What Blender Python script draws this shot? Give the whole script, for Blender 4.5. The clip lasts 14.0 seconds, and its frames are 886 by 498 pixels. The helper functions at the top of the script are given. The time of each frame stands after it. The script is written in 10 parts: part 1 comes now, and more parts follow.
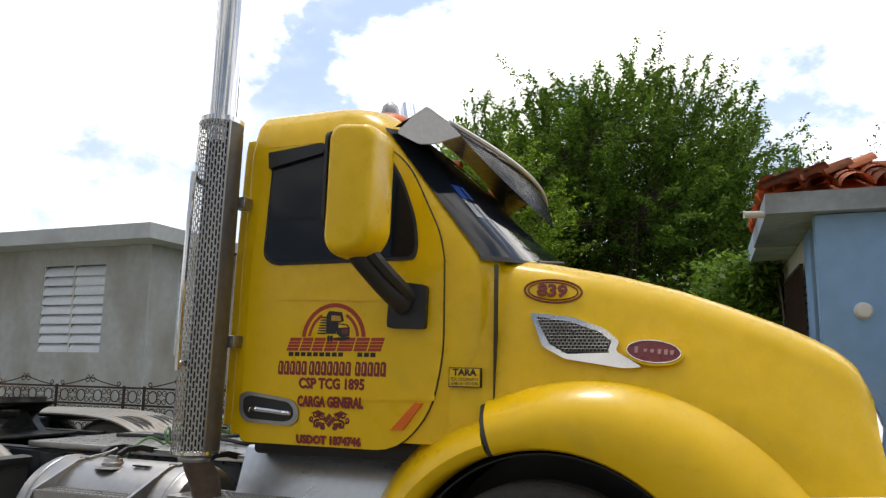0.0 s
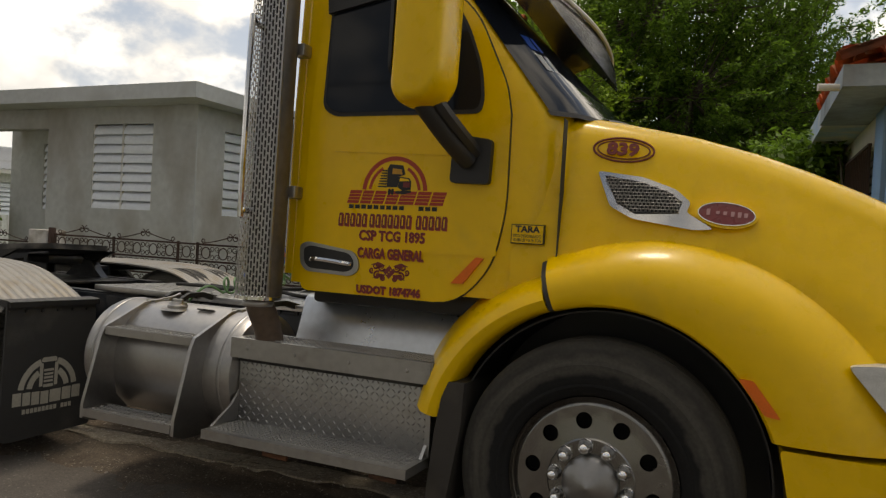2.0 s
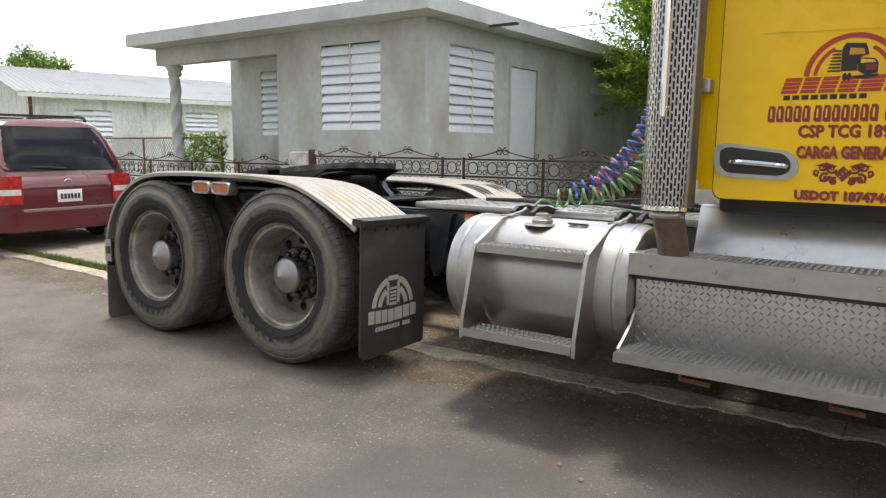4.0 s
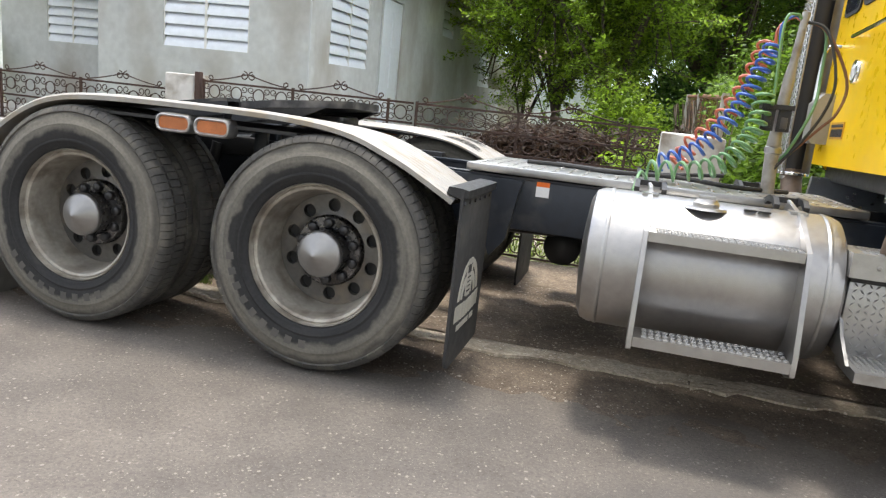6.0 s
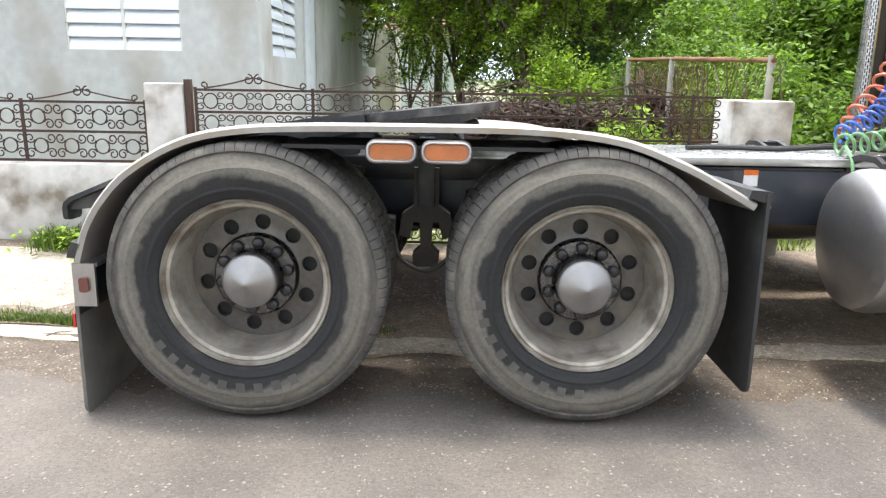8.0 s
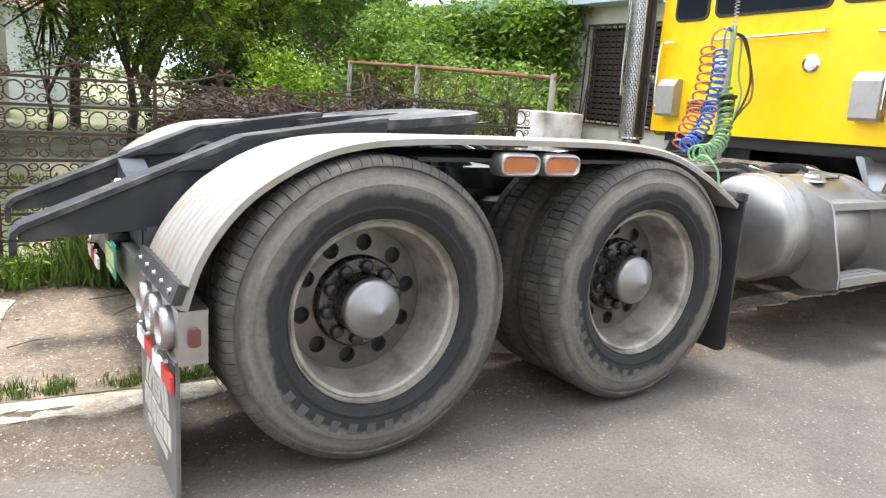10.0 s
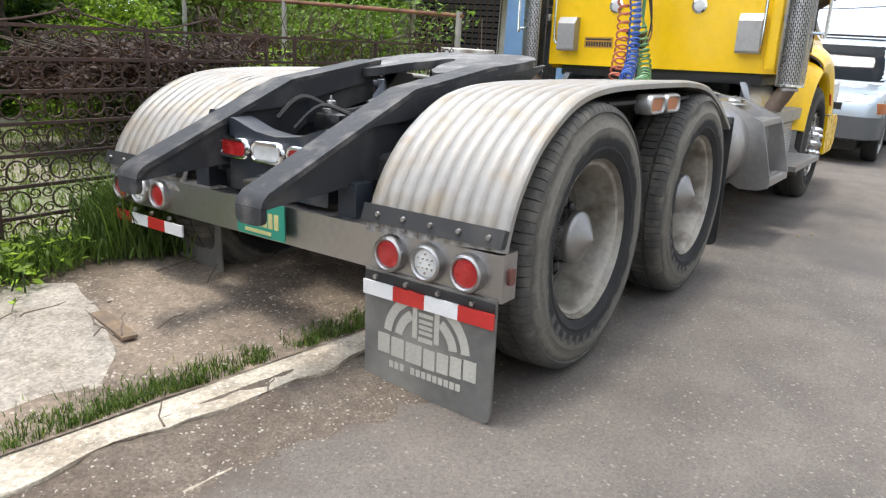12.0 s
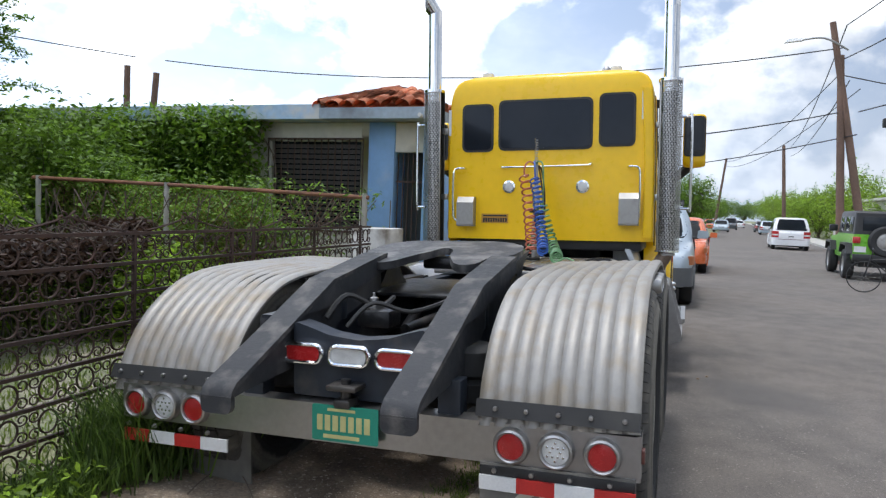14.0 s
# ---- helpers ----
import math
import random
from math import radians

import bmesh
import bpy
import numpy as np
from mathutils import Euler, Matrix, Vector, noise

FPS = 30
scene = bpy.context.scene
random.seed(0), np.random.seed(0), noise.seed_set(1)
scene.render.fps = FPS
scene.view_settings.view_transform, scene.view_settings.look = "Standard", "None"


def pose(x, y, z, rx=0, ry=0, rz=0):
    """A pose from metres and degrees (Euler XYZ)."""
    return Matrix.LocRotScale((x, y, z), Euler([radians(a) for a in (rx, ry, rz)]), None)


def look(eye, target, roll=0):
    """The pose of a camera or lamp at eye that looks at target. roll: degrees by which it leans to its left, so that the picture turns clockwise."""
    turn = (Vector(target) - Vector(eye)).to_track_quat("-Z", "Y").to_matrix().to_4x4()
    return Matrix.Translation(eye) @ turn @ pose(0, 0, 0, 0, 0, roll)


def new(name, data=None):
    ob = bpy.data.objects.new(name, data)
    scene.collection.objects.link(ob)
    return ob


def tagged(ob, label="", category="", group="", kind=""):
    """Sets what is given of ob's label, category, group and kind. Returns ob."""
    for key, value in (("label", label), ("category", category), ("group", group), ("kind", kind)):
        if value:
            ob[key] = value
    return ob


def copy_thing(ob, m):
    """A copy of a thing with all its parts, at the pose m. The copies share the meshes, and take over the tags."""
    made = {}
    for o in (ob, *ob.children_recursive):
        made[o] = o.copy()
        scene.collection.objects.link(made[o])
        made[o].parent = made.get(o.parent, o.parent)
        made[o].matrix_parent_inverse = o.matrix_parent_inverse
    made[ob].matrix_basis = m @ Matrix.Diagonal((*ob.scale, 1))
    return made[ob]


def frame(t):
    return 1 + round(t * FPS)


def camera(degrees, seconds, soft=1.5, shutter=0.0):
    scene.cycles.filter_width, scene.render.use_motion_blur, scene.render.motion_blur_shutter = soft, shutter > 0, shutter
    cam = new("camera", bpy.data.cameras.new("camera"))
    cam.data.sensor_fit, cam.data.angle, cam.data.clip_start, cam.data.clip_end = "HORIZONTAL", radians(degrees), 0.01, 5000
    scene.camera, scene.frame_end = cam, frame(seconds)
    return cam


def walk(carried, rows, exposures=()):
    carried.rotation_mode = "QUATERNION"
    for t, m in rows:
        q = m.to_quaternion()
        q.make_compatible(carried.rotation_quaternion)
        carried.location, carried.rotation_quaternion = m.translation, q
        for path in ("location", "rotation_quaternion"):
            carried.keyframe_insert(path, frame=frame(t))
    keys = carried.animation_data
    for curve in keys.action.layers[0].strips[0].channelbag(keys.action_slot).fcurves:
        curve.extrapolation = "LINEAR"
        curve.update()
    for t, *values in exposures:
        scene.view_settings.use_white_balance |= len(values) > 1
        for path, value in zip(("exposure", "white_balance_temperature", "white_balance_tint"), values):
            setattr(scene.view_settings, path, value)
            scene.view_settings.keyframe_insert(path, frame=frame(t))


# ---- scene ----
cam = camera(64.0, 14.0, 1.3)
PATH = [
    (0, (4.722, -4.007, 1.533), (4.022, -2.158, 1.837), 0.7),
    (0.5, (4.637, -4.011, 1.574), (3.867, -2.217, 2.009), 1.7),
    (1, (4.6, -4.031, 1.586), (3.788, -2.282, 2.116), 1.8),
    (1.5, (4.599, -4.011, 1.501), (3.781, -2.224, 1.872), 3.2),
    (2, (4.586, -3.991, 1.433), (3.795, -2.155, 1.391), 3.0),
    (2.5, (4.541, -4.025, 1.396), (3.708, -2.224, 1.144), 2.9),
    (3, (4.216, -4.108, 1.362), (3.085, -2.488, 1.048), 0.8),
    (3.5, (3.821, -4.177, 1.357), (2.619, -2.608, 1.052), 0.3),
    (4, (3.389, -4.254, 1.347), (2.248, -2.638, 1.055), 0.4),
    (4.2, (3.188, -4.23, 1.331), (2.063, -2.601, 1.045), -0.4),
    (6.3, (1.131, -4.198, 1.31), (0.777, -2.276, 0.881), 3.3),
    (6.5, (0.969, -4.214, 1.316), (0.626, -2.291, 0.888), -0.1),
    (7, (0.474, -4.178, 1.307), (0.143, -2.251, 0.888), 1.6),
    (7.5, (-0.044, -4.101, 1.308), (-0.253, -2.161, 0.87), 0.6),
    (8, (-0.553, -3.93, 1.321), (-0.567, -1.986, 0.851), 0.9),
    (8.5, (-1.036, -3.78, 1.349), (-0.758, -1.843, 0.936), 0.0),
    (8.7, (-1.256, -3.718, 1.324), (-0.857, -1.8, 0.917), 1.3),
    (10.8, (-3.132, -3.034, 1.281), (-1.79, -1.63, 0.804), 3.3),
    (11, (-3.289, -2.906, 1.253), (-1.893, -1.559, 0.768), 3.1),
    (11.5, (-3.675, -2.629, 1.248), (-2.189, -1.398, 0.721), 3.6),
    (12, (-4.036, -2.389, 1.279), (-2.469, -1.285, 0.708), 3.8),
    (12.5, (-4.288, -2.104, 1.299), (-2.696, -1.088, 0.643), 1.3),
    (12.7, (-4.457, -2.026, 1.307), (-2.807, -1.037, 0.76), 1.6),
    (13, (-4.556, -1.836, 1.321), (-2.777, -1.03, 0.889), 2.4),
    (13.5, (-4.655, -1.567, 1.367), (-2.778, -0.911, 1.155), 1.2),
    (14, (-4.743, -1.359, 1.405), (-2.855, -0.71, 1.292), 2.2),
]
EXPOSURES = [
    (0, -1.00, 6900, 10), (0.5, -1.95, 6400, 10), (1, -2.55, 6400, 10), (1.5, -2.37, 6900, 10), (2, -1.52, 8000, 10), (2.5, -0.60, 8500, 10), (3, -0.14, 8200, 10), (3.5, -0.09, 7500, 10), (4, -0.12, 7100, 10),
    (6.5, 0.50, 6800, 10), (7.5, 0.68, 6700, 10), (8.5, 0.92, 6700, 10), (11, 0.50, 6700, 10), (12, 0.12, 6600, 10), (12.5, -0.02, 6600, 10), (13, -0.10, 6400, 10), (13.5, -0.28, 6300, 10), (14, -0.64, 6200, 10),
]
walk(cam, [(t, look(eye, target, roll)) for t, eye, target, roll in PATH], EXPOSURES)

# ---- world, sun, exposure ----
SUN_DIR = Vector((-0.08, 0.15, 1.0)).normalized()
world = bpy.data.worlds.new("sky")
scene.world = world
world.use_nodes = True
wn, wl = world.node_tree.nodes, world.node_tree.links
wn.clear()
w_out = wn.new("ShaderNodeOutputWorld")
w_bg = wn.new("ShaderNodeBackground")
w_sky = wn.new("ShaderNodeTexSky")
w_sky.sky_type = 'NISHITA'
w_sky.sun_disc = False
w_sky.sun_elevation = math.asin(SUN_DIR.z)
w_sky.sun_rotation = math.atan2(SUN_DIR.x, SUN_DIR.y)
w_sky.dust_density = 1.5
w_geo = wn.new("ShaderNodeTexCoord")


def w_math(op, a, b=None, c=None):
    q = wn.new("ShaderNodeMath"); q.operation = op
    for k, v in enumerate((a, b, c)):
        if v is None:
            continue
        if isinstance(v, (int, float)):
            q.inputs[k].default_value = v
        else:
            wl.new(v, q.inputs[k])
    return q.outputs[0]


def w_range(v, a, b, c=0.0, d=1.0, kind='SMOOTHSTEP'):
    q = wn.new("ShaderNodeMapRange"); q.interpolation_type = kind
    wl.new(v, q.inputs["Value"])
    for name, x in (("From Min", a), ("From Max", b), ("To Min", c), ("To Max", d)):
        q.inputs[name].default_value = x
    return q.outputs[0]


def w_fluff(shift, scale, detail=10.0, rough=0.56, stretch=(1.0, 1.0, 1.45)):
    mp = wn.new("ShaderNodeMapping")
    mp.inputs["Location"].default_value, mp.inputs["Scale"].default_value = shift, stretch
    wl.new(w_geo.outputs["Generated"], mp.inputs[0])
    q = wn.new("ShaderNodeTexNoise")
    for name, x in (("Scale", scale), ("Detail", detail), ("Roughness", rough)):
        q.inputs[name].default_value = x
    wl.new(mp.outputs[0], q.inputs["Vector"])
    return q.outputs["Fac"]


def w_far(centre):
    q = wn.new("ShaderNodeVectorMath"); q.operation = 'DISTANCE'
    q.inputs[1].default_value = centre
    wl.new(w_geo.outputs["Generated"], q.inputs[0])
    return q.outputs["Value"]


# heaps of cumulus: banks of cloud (direction, reach) roughened by fine billows
BANKS = [((-0.74, 0.575, 0.348), 0.19), ((-0.643, 0.687, 0.325), 0.12), ((-0.61, 0.60, 0.53), 0.20), ((-0.491, 0.705, 0.512), 0.10),
         ((-0.36, 0.85, 0.375), 0.12), ((-0.22, 0.88, 0.40), 0.14), ((-0.10, 0.90, 0.42), 0.15), ((0.03, 0.905, 0.43), 0.17), ((0.18, 0.88, 0.45), 0.20),
         ((-0.82, 0.55, 0.145), 0.13), ((-0.70, 0.68, 0.19), 0.12)]
w_bank = None
for c_, r_ in BANKS:
    v_ = w_math('MULTIPLY_ADD', w_far(c_), -1.0 / r_, 1.0)
    w_bank = v_ if w_bank is None else w_math('MAXIMUM', w_bank, v_)
w_bill = w_fluff((0, 0, 3.7), 6.5)
w_above = w_fluff((0, 0.03, 3.77), 6.5)
w_wide = w_fluff((5.1, 2.3, 0.4), 2.6, 4.0)
# elsewhere in the sky the cloud is scattered by the broad noise alone
w_clear = w_range(w_far((-0.33, 0.83, 0.42)), 0.45, 0.85, -0.9, 0.05)
w_scatter = w_math('MULTIPLY_ADD', w_math('ADD', w_wide, -0.47), 3.2, w_clear)
w_heap = w_math('MAXIMUM', w_math('MAXIMUM', w_bank, -0.7), w_scatter)
w_dens = w_math('MULTIPLY_ADD', w_math('ADD', w_bill, -0.5), 2.9, w_heap)
w_cover = w_math('MAXIMUM', w_range(w_dens, -0.05, 0.45), w_range(w_fluff((2.0, 7.0, 1.0), 2.2, 7.0, 0.6, (1, 1, 2.2)), 0.45, 0.75, 0.0, 0.45))
# the tops catch the light, the bases are greyer
w_lit = w_range(w_math('SUBTRACT', w_bill, w_above), -0.13, 0.13)
w_deep = w_range(w_dens, 0.3, 1.5, 1.0, 0.82, 'LINEAR')
w_tone = w_math('MULTIPLY', w_math('MULTIPLY_ADD', w_lit, 0.42, 0.66), w_deep)
w_cl = wn.new("ShaderNodeMix"); w_cl.data_type = 'RGBA'; w_cl.blend_type = 'MULTIPLY'
w_cl.inputs["Factor"].default_value = 1.0
w_cl.inputs["A"].default_value = (18.0, 18.0, 18.0, 1)
wl.new(w_tone, w_cl.inputs["B"])
w_mix = wn.new("ShaderNodeMix"); w_mix.data_type = 'RGBA'
wl.new(w_cover, w_mix.inputs["Factor"])
w_haze = wn.new("ShaderNodeMix"); w_haze.data_type = 'RGBA'
w_haze.inputs["Factor"].default_value = 0.7
w_haze.inputs["B"].default_value = (4.7, 6.1, 8.8, 1)
wl.new(w_sky.outputs[0], w_haze.inputs["A"])
wl.new(w_haze.outputs["Result"], w_mix.inputs["A"])
wl.new(w_cl.outputs["Result"], w_mix.inputs["B"])
# brighter towards the veiled sun, dimmer on the far side of the sky
w_dot = wn.new("ShaderNodeVectorMath"); w_dot.operation = 'DOT_PRODUCT'
w_dot.inputs[1].default_value = Vector((-0.09, 0.83, 0.55)).normalized()
wl.new(w_geo.outputs["Generated"], w_dot.inputs[0])
w_glow = wn.new("ShaderNodeMapRange")
w_glow.inputs["From Min"].default_value, w_glow.inputs["From Max"].default_value = -0.32, 0.95
w_glow.inputs["To Min"].default_value, w_glow.inputs["To Max"].default_value = 0.74, 2.35
wl.new(w_dot.outputs["Value"], w_glow.inputs["Value"])
w_mul = wn.new("ShaderNodeMix"); w_mul.data_type = 'RGBA'; w_mul.blend_type = 'MULTIPLY'
w_mul.inputs["Factor"].default_value = 1.0
# pale haze low over the horizon
w_sep = wn.new("ShaderNodeSeparateXYZ")
wl.new(w_geo.outputs["Generated"], w_sep.inputs[0])
w_low = wn.new("ShaderNodeMix"); w_low.data_type = 'RGBA'
wl.new(w_range(w_sep.outputs["Z"], 0.0, 0.42, 0.75, 0.0), w_low.inputs["Factor"])
wl.new(w_mix.outputs["Result"], w_low.inputs["A"])
w_low.inputs["B"].default_value = (8.6, 9.7, 11.3, 1)
wl.new(w_low.outputs["Result"], w_mul.inputs["A"])
wl.new(w_glow.outputs[0], w_mul.inputs["B"])
wl.new(w_mul.outputs["Result"], w_bg.inputs["Color"])
w_bg.inputs["Strength"].default_value = 0.125
wl.new(w_bg.outputs[0], w_out.inputs[0])

sun_data = bpy.data.lights.new("sun", 'SUN')
sun_data.energy, sun_data.angle, sun_data.color = 2.7, radians(10.0), (1.0, 0.96, 0.9)
sun = new("sun", sun_data)
sun.matrix_world = look(SUN_DIR * 50, (0, 0, 0))

# ---- materials ----
MATS = {}


def surf(name, base, rough=0.5, metal=0.0, var=0.12, scale=6.0, bump=0.0, bscale=60.0, dirt=None, dirt_amt=0.0, dirt_scale=2.0, coat=0.0, spec=0.5,
         per_piece=0.0, emit=None, trans=0.0, streak=None):
    """A surface with large and small variation of colour and roughness, and fine relief."""
    if name in MATS:
        return MATS[name]
    m = bpy.data.materials.new(name)
    m.use_nodes = True
    n, l = m.node_tree.nodes, m.node_tree.links
    b = n["Principled BSDF"]
    co = n.new("ShaderNodeTexCoord")
    geo = n.new("ShaderNodeNewGeometry")
    def noise_at(s, detail=5.0, stretch=None):
        t = n.new("ShaderNodeTexNoise")
        t.inputs["Scale"].default_value = s
        t.inputs["Detail"].default_value = detail
        if stretch:
            mp = n.new("ShaderNodeMapping")
            mp.inputs["Scale"].default_value = stretch
            l.new(geo.outputs["Position"], mp.inputs[0])
            l.new(mp.outputs[0], t.inputs["Vector"])
        else:
            l.new(geo.outputs["Position"], t.inputs["Vector"])
        return t
    big, small = noise_at(scale * 0.25, 3.0), noise_at(scale * 4, 6.0)
    add = n.new("ShaderNodeMath"); add.operation = 'ADD'
    l.new(big.outputs["Fac"], add.inputs[0]); l.new(small.outputs["Fac"], add.inputs[1])
    mr = n.new("ShaderNodeMapRange")
    mr.inputs["From Min"].default_value, mr.inputs["From Max"].default_value = 0.7, 1.3
    mr.inputs["To Min"].default_value, mr.inputs["To Max"].default_value = 1 - var, 1 + var
    l.new(add.outputs[0], mr.inputs["Value"])
    mul = n.new("ShaderNodeMix"); mul.data_type = 'RGBA'; mul.blend_type = 'MULTIPLY'
    mul.inputs["Factor"].default_value = 1.0
    mul.inputs["A"].default_value = (*base, 1)
    l.new(mr.outputs[0], mul.inputs["B"])
    colour = mul.outputs["Result"]
    if per_piece:
        oi = n.new("ShaderNodeObjectInfo")
        pr = n.new("ShaderNodeMapRange")
        pr.inputs["To Min"].default_value, pr.inputs["To Max"].default_value = 1 - per_piece, 1 + per_piece
        l.new(oi.outputs["Random"], pr.inputs["Value"])
        m2 = n.new("ShaderNodeMix"); m2.data_type = 'RGBA'; m2.blend_type = 'MULTIPLY'
        m2.inputs["Factor"].default_value = 1.0
        l.new(colour, m2.inputs["A"]); l.new(pr.outputs[0], m2.inputs["B"])
        colour = m2.outputs["Result"]
    if dirt:
        dn = noise_at(dirt_scale, 8.0, streak)
        dr = n.new("ShaderNodeMapRange")
        dr.inputs["From Min"].default_value, dr.inputs["From Max"].default_value = 0.62 - 0.25 * dirt_amt, 0.78 - 0.2 * dirt_amt
        dr.inputs["To Min"].default_value, dr.inputs["To Max"].default_value = 0.0, min(1.0, 0.4 + dirt_amt)
        l.new(dn.outputs["Fac"], dr.inputs["Value"])
        dm = n.new("ShaderNodeMix"); dm.data_type = 'RGBA'
        l.new(dr.outputs[0], dm.inputs["Factor"])
        l.new(colour, dm.inputs["A"]); dm.inputs["B"].default_value = (*dirt, 1)
        colour = dm.outputs["Result"]
    l.new(colour, b.inputs["Base Color"])
    rr = n.new("ShaderNodeMapRange")
    rr.inputs["From Min"].default_value, rr.inputs["From Max"].default_value = 0.7, 1.3
    rr.inputs["To Min"].default_value, rr.inputs["To Max"].default_value = max(0.02, rough * 0.8), min(1.0, rough * 1.2)
    l.new(add.outputs[0], rr.inputs["Value"])
    l.new(rr.outputs[0], b.inputs["Roughness"])
    b.inputs["Metallic"].default_value = metal
    b.inputs["Specular IOR Level"].default_value = spec
    b.inputs["Coat Weight"].default_value = coat
    b.inputs["Coat Roughness"].default_value = 0.06
    if trans:
        b.inputs["Transmission Weight"].default_value = trans
    if emit:
        b.inputs["Emission Color"].default_value = (*emit, 1)
        b.inputs["Emission Strength"].default_value = 1.0
    if bump:
        bn = noise_at(bscale, 4.0)
        bp = n.new("ShaderNodeBump")
        bp.inputs["Strength"].default_value = min(1.0, bump)
        bp.inputs["Distance"].default_value = 0.004
        l.new(bn.outputs["Fac"], bp.inputs["Height"])
        l.new(bp.outputs["Normal"], b.inputs["Normal"])
    MATS[name] = m
    return m


YELLOW = surf("yellow_paint", (0.88, 0.545, 0.005), 0.30, 0, 0.05, 3, 0, dirt=(0.42, 0.30, 0.06), dirt_amt=0.0, dirt_scale=3, coat=0.22, spec=0.35)
CHROME = surf("chrome", (0.78, 0.78, 0.78), 0.10, 1.0, 0.05, 5)
STEEL = surf("brushed_steel", (0.40, 0.39, 0.38), 0.36, 0.95, 0.10, 8, 0.15, 200, dirt=(0.40, 0.38, 0.35), dirt_amt=0.15, dirt_scale=9)
DULLSTEEL = surf("dull_aluminium", (0.40, 0.395, 0.385), 0.36, 0.9, 0.12, 6, 0.2, 150, dirt=(0.27, 0.25, 0.23), dirt_amt=0.25, dirt_scale=9)
FENDERALU = surf("fender_aluminium", (0.315, 0.30, 0.275), 0.52, 0.4, 0.14, 5, 0.25, 120, dirt=(0.29, 0.25, 0.195), dirt_amt=0.6, dirt_scale=7)
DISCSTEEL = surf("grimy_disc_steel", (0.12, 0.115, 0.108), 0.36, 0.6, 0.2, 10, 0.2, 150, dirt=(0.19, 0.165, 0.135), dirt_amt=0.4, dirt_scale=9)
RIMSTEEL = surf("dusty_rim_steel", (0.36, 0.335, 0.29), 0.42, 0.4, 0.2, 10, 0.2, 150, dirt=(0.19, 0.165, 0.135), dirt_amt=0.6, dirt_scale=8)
TYRE = surf("tyre_rubber", (0.075, 0.072, 0.067), 0.85, 0, 0.15, 14, 0.4, 160, dirt=(0.135, 0.125, 0.11), dirt_amt=0.7, dirt_scale=3)
TREAD = surf("tyre_tread", (0.065, 0.062, 0.057), 0.9, 0, 0.3, 20, 0.5, 100, dirt=(0.13, 0.12, 0.1), dirt_amt=0.5, dirt_scale=9)


